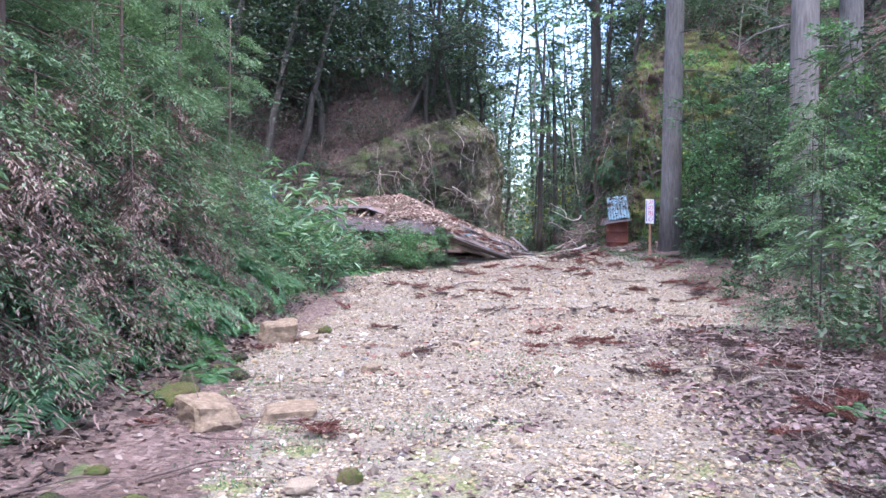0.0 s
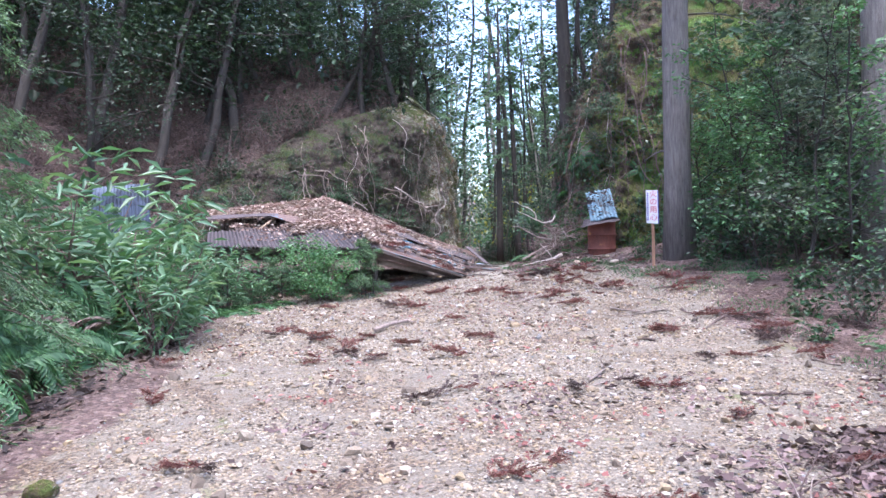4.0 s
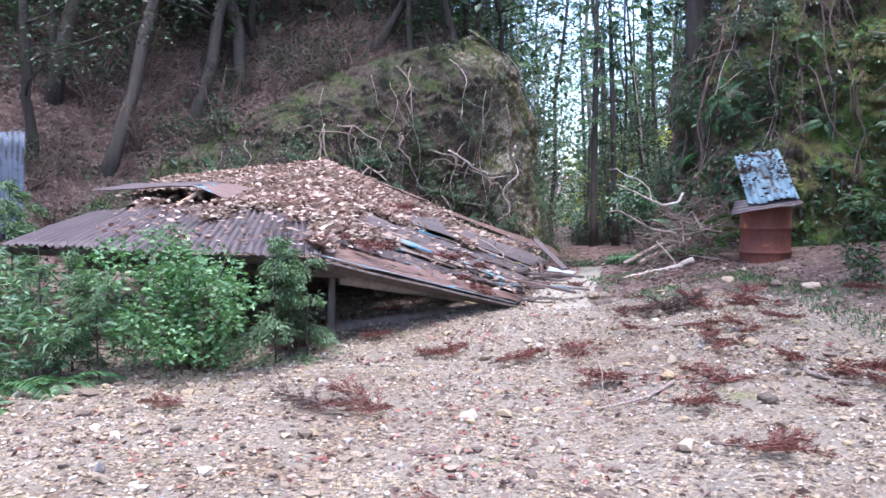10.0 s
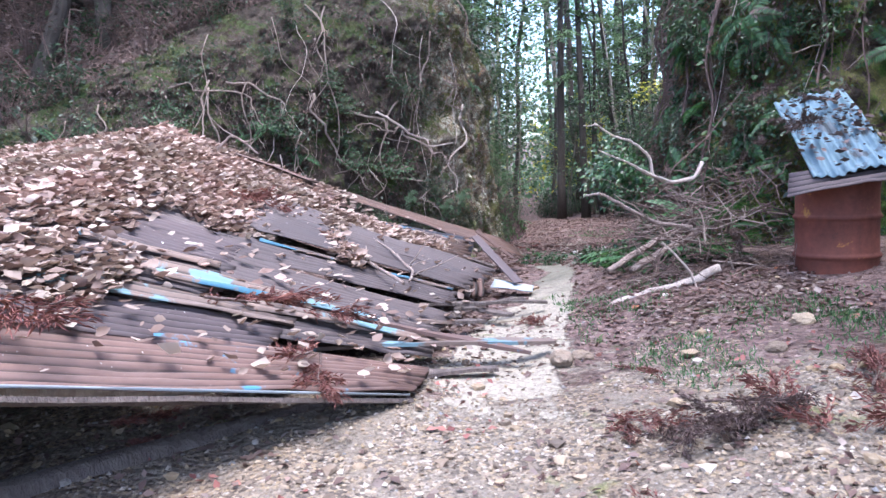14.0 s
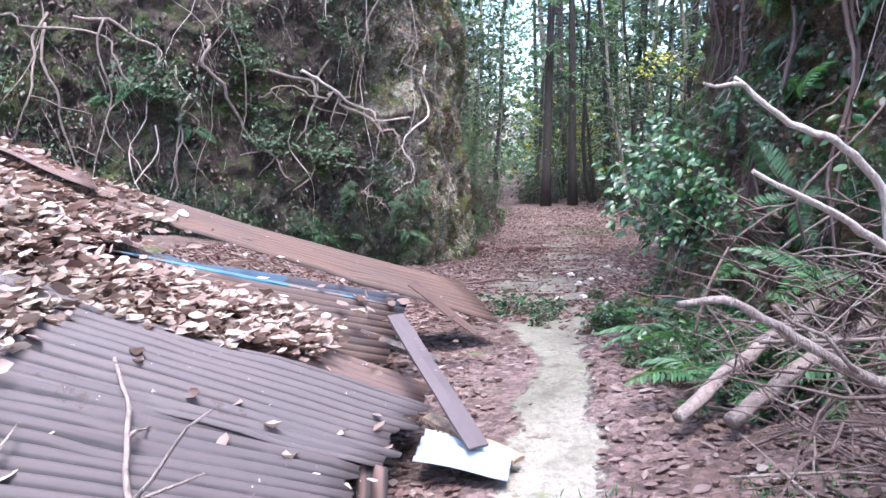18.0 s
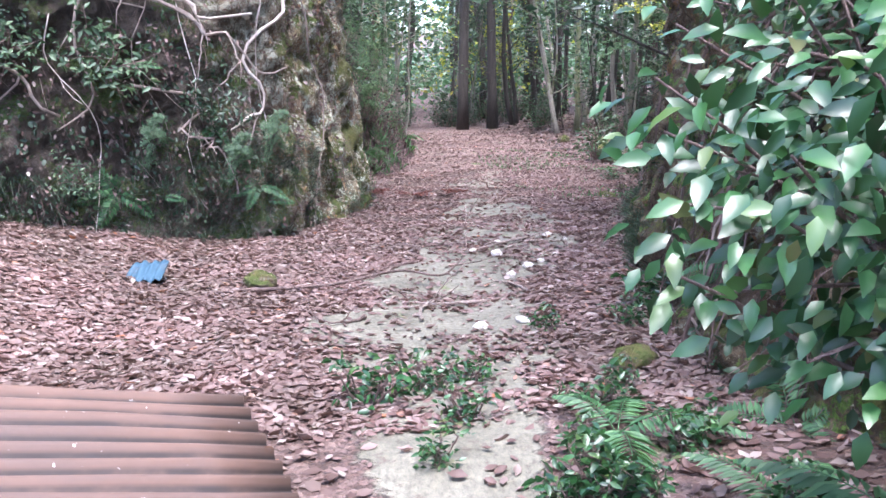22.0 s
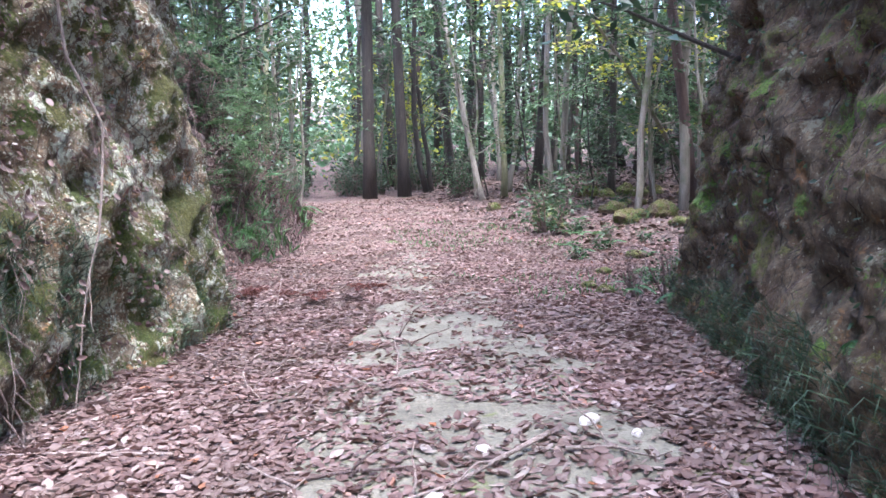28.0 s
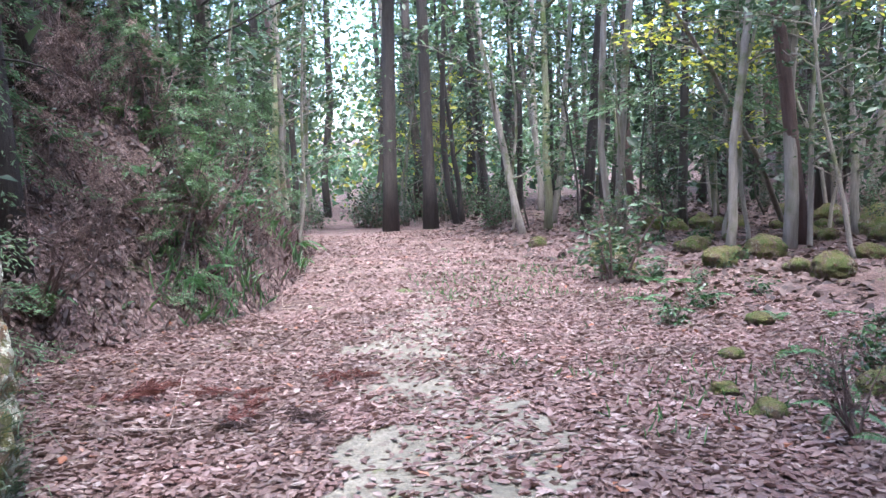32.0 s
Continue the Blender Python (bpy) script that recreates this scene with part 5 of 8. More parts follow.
OAKS = [make_tree("evergreen_tree", 261 + k, 7.5 + k, 0.12, LEAF_DARK, BARK_DARK, "crooked evergreen oak with a dark trunk and low dense crown", "tree", clear=(0.3, 0.22, 0.36)[k], limbs=14, spread=2.5, leaf=0.13, per=54, bend=0.07, droop=0.2) for k in range(3)]
UNDER = [make_tree("understory_tree", 281 + k, 3.6 + 0.8 * k, 0.022, (LEAF_FAR, LEAF_BRIGHT)[k], BARK_DARK, "thin understory tree with fine green leaves down its stem", "tree", clear=0.12, limbs=15, spread=0.85, leaf=0.085, per=26, bend=0.06) for k in range(2)]
TALL_HINOKI = [make_conifer("young_cypress", 411 + k, 4.4 + k, 0.035, LEAF_CYPRESS, BARK_RED, "tall young cypress with drooping green sprays on the bank", "tree", clear=0.06, limbs=44, spread=1.35, needle=0.06, per=46, sprays=7, droop=0.55) for k in range(2)]
DEAD_HINOKI = make_conifer("withered_cypress", 421, 2.6, 0.02, FERN_DEAD, TWIG, "withered brown cypress with hanging dry sprays", "tree", clear=0.06, limbs=26, spread=0.9, needle=0.055, per=30, sprays=6, droop=0.9)
BRUSH = [make_shrub("brushwood", 551 + k, 0.75, 0.9, 150, (LITTER_DARK, LEAF_DARK)[k], "dry brown brushwood with few leaves", leaf=0.07, stems=9, stemmat=TWIG) for k in range(2)]
FERNS = [make_fern(601, 9, 1), make_fern(602, 6, 3), make_fern(603, 5, 1)]
FERN_BROWN = make_fern(604, 1, 7, "withered brown fern hanging from the bank")


def scatter(protos, n, region, group, seed, smin=0.8, smax=1.25, gap=0.0, tilt=4, dz=0.0):
    """Copies at seeded random spots of the plan. region(x, y) says yes or no within the box that it carries."""
    rng = np.random.default_rng(seed)
    (x0, x1, y0, y1), ok = region
    done, tries = [], 0
    while len(done) < n and tries < n * 40:
        tries += 1
        x, y = rng.uniform(x0, x1), rng.uniform(y0, y1)
        if not ok(x, y) or (gap and any((x - a) ** 2 + (y - b) ** 2 < gap * gap for a, b in done)):
            continue
        done.append((x, y))
        t = first_or_copy(protos[len(done) % len(protos)], spot(x, y, scale=rng.uniform(smin, smax), tilt=rng.normal(size=2) * tilt, dz=dz, rng=rng))
        t["group"] = group


def depth_left(x, y):
    return float(bank(np.array([x]), np.array([y]), LEFT, [(-400, 66), (-400, -12)])[1][0])


def depth_right(x, y):
    return float(bank(np.array([x]), np.array([y]), RIGHT, [(400, 70), (400, -12)])[1][0])


PALE_TREE = make_tree("broadleaf_tree", 251, 9, 0.08, LEAF_PALE, BARK_GREY, "slender forest tree with pale green leaves", "tree", clear=0.3, limbs=10, spread=1.8, leaf=0.19, per=16, bend=0.05)


# ---- trees that stand singly along the walk ----
big = make_conifer("cedar_tree", 701, 17, 0.245, LEAF_CYPRESS, BARK_CEDAR, "large cedar with a straight pale grey trunk", "tree", clear=0.4, limbs=26, spread=2.2, needle=0.3, per=14, sprays=5, dead=6)
big.matrix_basis = spot(5.36, 17.32, 10)
copy_thing(big, spot(6.75, 13.75, 100, 1.15))
copy_thing(big, spot(8.1, 14.6, 200, 1.0))
for x, y, s, k in ((5.1, 24.5, 1.0, 0), (6.5, 50.2, 1.0, 1), (7.75, 50.6, 0.95, 1), (1.45, 36.9, 0.8, 1), (1.0, 39.0, 0.8, 1), (2.6, 59.0, 1.15, 0), (1.9, 62.0, 1.25, 1)):
    first_or_copy(CEDARS[k], spot(x, y, scale=s))
for x, y, k in ((5.7, 26.3, 0), (6.1, 28.4, 2), (5.6, 24.6, 2), (6.6, 30.4, 0), (5.9, 23.2, 0)):
    first_or_copy(BROADS[k], spot(x, y, scale=0.85))["group"] = "trees above the rock"
first_or_copy(BROADS[3], spot(9.9, 46.6, 30, 1.0))
first_or_copy(BROADS[1], spot(9.2, 46.2, 130, 0.9, tilt=(0, 8)))
for x, y, tu, s in ((13.2, 44.5, 140, 1.0), (8.6, 53.0, 250, 0.7), (9.6, 57.5, 250, 0.9)):
    first_or_copy(YELLOW, spot(x, y, tu, s, tilt=(0, -12)))

hang = make_conifer("cypress_tree", 813, 8.5, 0.1, LEAF_CYPRESS, BARK_DARK, "cypress on the rock with boughs hanging high over the track", "tree", clear=0.25, limbs=44, spread=2.9, needle=0.13, per=30, sprays=6, droop=0.3)
hang.matrix_basis = spot(8.4, 28.8, 30)
for x, y, sc in ((0.7, 32.3, 0.9), (7.6, 26.0, 0.8), (12.0, 44.0, 1.0)):
    copy_thing(hang, spot(x, y, scale=sc))
for k, (x, y) in enumerate(((4.4, 56), (7.0, 56.5), (7.6, 58), (5.2, 60.5), (3.6, 58), (8.2, 57))):
    first_or_copy(POLES[k % 2], spot(x, y, scale=1.65 + 0.1 * (k % 3)))["group"] = "slender trees beyond the bend"
# a maple that leans out over the stream
lean = thing("maple_tree", (13.8, 43.0, land1(13.8, 43.0)), "leaning maple with sprays of clear yellow leaves", "tree")
stem = wander((0, 0, -0.3), (-5.2, -3.2, 4.6), 14, 0.04, -0.5, np.random.default_rng(5))
wood, crown = Geo().add(*tube(stem, (0.06, 0.045, 0.012), 7)), Geo()
lr = np.random.default_rng(6)
for k in range(24):
    q = stem[int(lr.integers(5, 14))]
    e = q + np.array((lr.normal() * 0.8, lr.normal() * 0.8, lr.uniform(-0.5, 0.35)))
    wood.add(*tube(wander(q, e, 5, 0.1, rng=lr), (0.012, 0.003), 4))
    p, w, n, L, W = clump(e, (0.5, 0.5, 0.1), 24, 0.11, 0.9, lr, 0.25, 1.0)
    crown.add(*leaves(p, w, n, L, W, 0.1))
place("trunk", wood.mesh("trunk"), BARK_GREY, lean)
place("crown", crown.mesh("crown"), LEAF_YELLOW, lean)

# ---- woods on the slopes ----
HILL_L = ((-22, 1.8, 24, 50), lambda x, y: depth_left(x, y) > 1.6 and (x < 0.5 or y > 36))
scatter(OAKS, 74, ((-17, 1.6, 24.5, 44), lambda x, y: depth_left(x, y) > 1.3 and (x < 1.2 or y > 36)), "trees on the slope", 11, gap=1.25, tilt=9)
for x, y, sc, tu in ((1.2, 31.2, 0.9, 40), (0.6, 30.2, 0.8, 160), (1.5, 32.6, 0.9, 250), (-0.6, 29.8, 0.9, 10)):
    first_or_copy(OAKS[int(sc * 20) % 3], spot(x, y, tu, sc, tilt=(4, 9)))["group"] = "trees on the slope"
for x, y, sc in ((11.5, 62, 1.1), (13.0, 66, 1.2), (9.8, 72, 1.2), (14.5, 60, 1.0), (2.4, 70, 1.3)):
    first_or_copy(CEDARS[int(y) % 3], spot(x, y, scale=sc))["group"] = "cedars beyond"
scatter(BROADS[::2], 24, HILL_L, "trees on the slope", 9, gap=1.6)
scatter(CEDARS, 5, ((-22, -8, 32, 50), HILL_L[1]), "cedars on the slope", 12, gap=1.6)
scatter(BRUSH, 70, ((-13, 1.8, 22.5, 33), lambda x, y: depth_left(x, y) > 0.7), "brushwood on the slope", 13, 0.7, 1.4, tilt=12)
scatter(BUSH_SMALL[1:2], 26, ((-14, 2.2, 22, 36), lambda x, y: depth_left(x, y) > 0.9), "undergrowth on the slope", 14, 0.6, 1.1)
NEAR_L = ((-22, -6, -4, 22), lambda x, y: depth_left(x, y) > (4.5 if y < 15 else 2.5))
scatter(OAKS, 22, NEAR_L, "trees on the slope", 15, gap=1.3, tilt=6)
scatter(CEDARS, 2, ((-22, -9, -4, 18), NEAR_L[1]), "cedars on the slope", 16, gap=1.6)
TOP_R = ((4.8, 22, 22.8, 35), lambda x, y: depth_right(x, y) > 2.2)
scatter(OAKS, 18, ((4.8, 16, 22.8, 35), TOP_R[1]), "trees above the rock", 17, gap=1.1, tilt=8)
scatter(CEDARS, 5, TOP_R, "cedars above the rock", 18, gap=1.6)
scatter(BUSH_SMALL, 34, ((4.6, 14, 21.8, 34), lambda x, y: 0.8 < depth_right(x, y) < 4), "undergrowth above the rock", 19, 0.8, 1.4)
FLAT_R = ((6.6, 22, 4, 21.5), lambda x, y: x > 6.3 + 0.25 * max(0, 14 - y) * 0 and not (x < 8.6 and 11 < y < 15.5))
scatter(BROADS[1::2] + SAPLINGS, 9, FLAT_R, "trees beside the clearing", 20, gap=1.6)
scatter(CEDARS, 3, FLAT_R, "cedars beside the clearing", 21, gap=1.8)
scatter(SAPLINGS, 22, ((5.9, 14, 9, 21), lambda x, y: not (x < 6.6 and y < 12)), "saplings beside the clearing", 22, gap=0.7)
scatter(BUSH_SMALL + [PALE_BUSH], 30, ((5.6, 12, 13.5, 21.5), lambda x, y: x > 5.7 + 0.1 * abs(y - 18)), "shrubs beside the clearing", 23, 0.8, 1.5)
BEYOND = ((-6, 34, 47, 85), lambda x, y: depth_left(x, y) < 8 and abs(x - 5.6 - 0.045 * (y - 50)) > 0.8 + 0.045 * (y - 45))
scatter(SLIM, 26, BEYOND, "slender cedars beyond", 24, gap=1.1)
scatter(BROADS, 22, BEYOND, "trees beyond", 25, gap=1.5)
scatter(SAPLINGS + POLES, 34, ((-2, 22, 44, 60), BEYOND[1]), "saplings beyond", 26, 0.9, 1.5, gap=0.7)
RIGHT_FAR = ((9.5, 30, 36, 60), lambda x, y: x - 9 > (y < 45) * 1.2)
scatter(SLIM, 30, RIGHT_FAR, "slender cedars on the far slope", 27, gap=1.0)
scatter(POLES, 34, ((9.0, 24, 38, 56), lambda x, y: True), "young trees on the far slope", 28, gap=0.7, tilt=7)
scatter(BROADS, 16, RIGHT_FAR, "trees on the far slope", 29, gap=1.6)
scatter(SAPLINGS, 24, ((8.5, 18, 37, 50), lambda x, y: True), "saplings by the stream", 30, gap=0.8, tilt=9)
scatter(BUSH_SMALL, 26, ((7.6, 20, 36, 52), lambda x, y: x > 8 + (y > 42)), "undergrowth by the stream", 31, 0.6, 1.1)
scatter(BUSH_SMALL, 16, ((-1, 4.4, 34.2, 48), lambda x, y: depth_left(x, y) > 1.5), "undergrowth on the bank", 32, 0.7, 1.2)
scatter(SAPLINGS, 9, ((-4, 4.4, 34.2, 50), lambda x, y: depth_left(x, y) > 1.6), "saplings on the bank", 33, gap=0.6)
scatter(HINOKI[:2], 6, ((-1, 4.2, 36, 50), lambda x, y: 1.8 < depth_left(x, y) < 5), "young cypresses on the bank", 34)
scatter(FERNS + [FERN_BROWN, FERN_BROWN, FERN_BROWN], 60, ((0.5, 4.6, 34.3, 46), lambda x, y: 0.1 < depth_left(x, y) < 2.5), "ferns", 35, 0.5, 0.95)

scatter([BUSH_SMALL[1], BRUSH[0], BRUSH[1]], 34, ((-6, 3, 24, 34.5), lambda x, y: 0.6 < depth_left(x, y) < 2.2), "undergrowth at the brink", 36, 0.7, 1.25, tilt=14)
scatter(BUSH_SMALL[1:2] + BRUSH[:1], 18, ((4.3, 8.5, 21.5, 29.0), lambda x, y: 1.1 < depth_right(x, y) < 2.2), "undergrowth at the brink", 37, 0.7, 1.2, tilt=14)
scatter(UNDER, 30, ((5.7, 10.5, 12.5, 20.6), lambda x, y: not (x < 6.9 and y > 18.8)), "understory beside the clearing", 46, 0.8, 1.2, gap=0.55)

scatter(BUSH_SMALL, 22, ((1.5, 11, 50, 58), lambda x, y: True), "undergrowth beyond the bend", 38, 0.9, 1.6)

scatter(BUSH_SMALL, 34, ((5.5, 15, 21.5, 33), lambda x, y: 1.9 < depth_right(x, y) < 8), "undergrowth above the rock", 40, 0.9, 1.5)

# ---- the bank at the start ----
for x, y, k, sc in ((-3.3, 4.6, 0, 0.85), (-3.6, 6.0, 1, 0.9), (-3.2, 7.4, 0, 1.0), (-3.9, 8.4, 1, 1.0), (-3.3, 9.3, 1, 0.9), (-3.1, 10.8, 0, 1.05), (-3.8, 11.6, 1, 1.0), (-4.6, 7.0, 1, 1.1), (-4.7, 9.8, 1, 1.15), (-4.6, 5.0, 0, 1.2), (-3.0, 3.0, 0, 0.9), (-4.2, 12.8, 1, 1.0)):
    first_or_copy(TALL_HINOKI[k], spot(x, y, scale=sc))["group"] = "cypresses on the bank"
for x, y, sc in ((-2.75, 4.2, 0.9), (-2.9, 5.3, 1.0), (-2.7, 6.5, 0.9), (-2.9, 7.9, 1.0), (-2.8, 9.9, 0.8), (-2.7, 3.2, 0.8), (-3.3, 6.9, 1.2), (-3.5, 5.2, 1.2), (-3.4, 8.8, 1.1)):
    first_or_copy(DEAD_HINOKI, spot(x, y, scale=sc))["group"] = "withered cypresses"
BANK0 = ((-6.5, -2.3, 1.5, 13.5), lambda x, y: 0.12 < depth_left(x, y) < 3.6)
scatter(FERNS + [FERN_BROWN, FERN_BROWN, FERN_BROWN], 64, ((-6.5, -2.3, 5.4, 13.5), BANK0[1]), "ferns", 41, 0.8, 1.3)
scatter(HINOKI, 26, ((-6, -2.5, 2.5, 13), lambda x, y: 1.0 + 0.7 * (y < 8) < depth_left(x, y) < 3.4), "young cypresses on the bank", 42, 0.8, 1.3, gap=0.35)
scatter(BUSH_SMALL, 14, ((-5.5, -2.4, 3, 13), lambda x, y: 0.8 < depth_left(x, y) < 3.6), "undergrowth on the bank", 43, 0.6, 1.0)
for x, y, s in ((-2.0, 12.6, 1.0), (-2.2, 13.2, 1.2), (-2.9, 13.4, 1.7), (-2.3, 14.0, 1.0), (-3.4, 12.9, 1.7), (-3.5, 14.4, 1.8), (-2.2, 13.3, 0.7), (-2.4, 14.3, 0.6), (-2.7, 13.9, 0.8)):
    first_or_copy(PALE_BUSH, spot(x, y, scale=s))["group"] = "pale shrubs"
first_or_copy(FERNS[0], spot(-2.25, 7.0, scale=0.85))
brng = np.random.default_rng(44)
for k in range(60):
    y = brng.uniform(3.2, 9.8)
    x = -2.35 - brng.uniform(0.0, 1.7)
    m = Matrix.Translation((x, y, land1(x, y) + 0.05)) @ Matrix.Rotation(radians(brng.uniform(20, 45)), 4, "Y") @ Matrix.Rotation(brng.uniform(0, 6.3), 4, "Z") @ Matrix.Scale(brng.uniform(0.8, 1.5), 4)
    first_or_copy((FERN_BROWN, FERN_BROWN, FERNS[1], FERN_BROWN, FERN_BROWN)[k % 5] if y < 6.6 else (FERNS[0], FERN_BROWN, FERNS[1], FERNS[2], FERN_BROWN)[k % 5], m)["group"] = "ferns"
for x, y, s in ((-1.95, 6.2, 1.0), (-2.3, 6.9, 0.8), (-2.0, 15.0, 0.8), (-1.75, 15.2, 0.7), (3.0, 5.0, 0.8)):
    first_or_copy(FERNS[0], spot(x, y, scale=s))
for k in range(26):
    y = brng.uniform(6.6, 12.6)
    x = -2.25 - brng.uniform(0.0, 0.9)
    m = Matrix.Translation((x, y, land1(x, y) + brng.uniform(0.1, 0.5))) @ Matrix.Rotation(radians(brng.uniform(35, 65)), 4, "Y") @ Matrix.Rotation(brng.uniform(0, 6.3), 4, "Z") @ Matrix.Scale(brng.uniform(0.9, 1.4), 4)
    first_or_copy((FERNS[0], FERNS[1], FERN_BROWN)[k % 3], m)["group"] = "ferns"
# ---- shrubs in front of the shed ----
front = make_shrub("shrub", 801, 0.62, 1.0, 6500, LEAF_BRIGHT, "dense bright green shrub before the collapsed shed", leaf=0.052, aspect=0.55, stems=13)
front.matrix_basis = spot(-0.6, 15.9, 0, 0.9)
first_or_copy(HINOKI[2], spot(0.0, 16.15, 40, 0.6))
for x, y, s in ((-1.5, 15.9, 0.6), (-1.85, 16.1, 0.55), (-2.3, 15.5, 0.7), (-1.2, 15.7, 0.5), (-1.9, 15.3, 0.55), (-0.05, 16.0, 0.62), (0.12, 16.2, 0.55)):
    first_or_copy(HINOKI[2], spot(x, y, scale=s))
for x, y, s in ((-4.6, 18.9, 1.1), (-5.2, 19.2, 1.2), (-4.0, 19.0, 1.0)):
    first_or_copy(FERNS[0], spot(x, y, scale=s, dz=0.3))["group"] = "ferns"
for x, y, s in ((-3.6, 18.4, 0.9), (-4.2, 18.0, 0.9), (-4.9, 18.6, 1.1), (-3.2, 17.6, 0.8)):
    first_or_copy(HINOKI[2], spot(x, y, scale=s))
    first_or_copy(FERNS[2], spot(x + 0.3, y - 0.3, scale=s))
for x, y, s in ((-2.4, 15.7, 0.78), (-2.0, 15.6, 0.7), (-2.7, 14.9, 0.8), (-1.6, 15.75, 0.6), (-2.9, 15.7, 0.75), (-3.3, 15.3, 0.8), (-3.9, 16.0, 0.9), (-4.4, 15.6, 1.2), (-4.9, 17.4, 0.9), (-3.7, 16.6, 0.6)):
    first_or_copy(PALE_BUSH, spot(x, y, scale=s))
for x, y, s in ((2.5, 47, 1.0), (1.2, 50, 1.1), (3.0, 54, 1.0), (-0.5, 47, 1.1), (2.6, 66, 1.2), (10.5, 69, 1.2)):
    first_or_copy(PALE_TREE if x > 4 else BROADS[1 if x > 2 else 2], spot(x, y, scale=s))["group"] = "trees beyond"
for x, y, sc in ((-1.7, 15.4, 0.85), (-1.35, 15.5, 0.8), (-2.1, 15.1, 0.9), (-2.6, 15.0, 0.9), (-2.3, 14.6, 0.8), (-1.9, 14.9, 0.7), (-2.9, 14.4, 1.0), (-1.55, 15.0, 0.6), (-2.5, 15.4, 1.0)):
    first_or_copy(FERNS[0], spot(x, y, scale=sc))["group"] = "ferns"
for x, y, sc in ((-1.2, 16.5, 0.75), (-1.9, 16.6, 0.8), (-0.2, 16.6, 0.55), (-2.5, 16.6, 0.8), (-0.8, 16.7, 0.7)):
    first_or_copy(BUSH_SMALL[1], spot(x, y, scale=sc))["group"] = "undergrowth at the shed"
# ---- right side at the start ----
first_or_copy(HINOKI[1], spot(4.5, 8.6, 20, 0.95))
first_or_copy(HINOKI[0], spot(4.9, 9.6, 20, 0.9))
for x, y, s, k in ((4.2, 7.6, 0.9, 0), (4.7, 7.2, 1.1, 2), (5.2, 8.2, 1.2, 1), (4.3, 9.4, 0.7, 0), (5.6, 10.2, 1.2, 2), (5.4, 12.2, 0.9, 1), (5.9, 15.2, 0.9, 1), (6.2, 16.4, 1.1, 0), (5.9, 18.4, 0.9, 0)):
    first_or_copy(BUSH_SMALL[k], spot(x, y, scale=s))
over = make_conifer("cypress_tree", 811, 7.0, 0.09, LEAF_CYPRESS, BARK_RED, "cypress whose low green boughs overhang the track", "tree", clear=0.3, limbs=34, spread=2.3, needle=0.085, per=40, sprays=7, droop=0.4)
over.matrix_basis = spot(4.7, 3.9, 60)


lowbough = make_conifer("cypress_tree", 812, 4.2, 0.05, LEAF_DARK, BARK_RED, "dark cypress whose boughs hang into the track", "tree", clear=0.5, limbs=22, spread=1.9, needle=0.045, per=110, sprays=8, droop=0.3)
lowbough.matrix_basis = spot(3.1, 1.7, 205)

# ---- far woods on the hill beyond the valley ----
def far_woods(name, n, box, mat, size, seed, label, top=9.0, gap=0.04, floor=-9.0):
    """Crowns too far off to be told apart: clumps of leaves at tree height all over the hill, as one mass."""
    rng = np.random.default_rng(seed)
    m = n // 40
    cx, cy = rng.uniform(box[0], box[1], m), rng.uniform(box[2], box[3], m)
    cz = land(cx, cy) + rng.uniform(0.5, top, m)
    keep = np.abs(cx - 5.6 - 0.045 * (cy - 50)) > gap * 10 + gap * np.maximum(cy - 50, 0) * (cy > 50)
    keep &= land(cx, cy) > floor
    cx, cy, cz = cx[keep], cy[keep], cz[keep]
    c = np.repeat(np.stack([cx, cy, cz], 1), 40, 0)
    p = c + rng.normal(size=c.shape) * np.array((1.3, 1.3, 0.7))
    L = size * rng.uniform(0.5, 1.3, len(p))
    me = np_mesh(name, *leaves(p, rand_dirs(len(p), rng=rng), rand_dirs(len(p), 0.2, 1, rng), L, L * 0.6))
    tagged(place(name, me, mat), label, "woods", kind="stuff")


# Pale leaf colours here carry the haze and brightness of the far valley
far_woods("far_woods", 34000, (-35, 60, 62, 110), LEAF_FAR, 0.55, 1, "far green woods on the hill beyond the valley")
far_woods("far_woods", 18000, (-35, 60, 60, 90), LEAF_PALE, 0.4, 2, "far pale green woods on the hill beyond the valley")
far_woods("far_woods", 2400, (-8, 14, 56, 75), LEAF_YELLOW, 0.3, 3, "far yellow autumn crowns beyond the valley")
far_woods("far_woods", 16000, (-40, -6, 28, 60), LEAF_DARK, 0.5, 4, "dark woods high on the slope")
far_woods("far_woods", 26000, (-16, 1.5, 30, 52), LEAF_DARK, 0.26, 6, "dark evergreen crowns crowding the slope")
far_woods("far_woods", 16000, (16, 50, 14, 60), LEAF_DARK, 0.5, 5, "dark woods high on the far slope")
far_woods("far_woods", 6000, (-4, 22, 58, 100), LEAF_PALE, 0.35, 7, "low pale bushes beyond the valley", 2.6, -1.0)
far_woods("far_woods", 7000, (0, 22, 74, 100), LEAF_PALE, 0.45, 9, "far crowns closing the valley, sunlight painted into their pale leaves", 19.0, -1.0)
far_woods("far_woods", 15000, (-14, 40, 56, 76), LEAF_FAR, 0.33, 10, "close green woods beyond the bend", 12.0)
far_woods("far_woods", 8000, (7, 20, 23, 38), LEAF_DARK, 0.3, 8, "dark evergreen crowns above the rock", 8.0, floor=3.0)

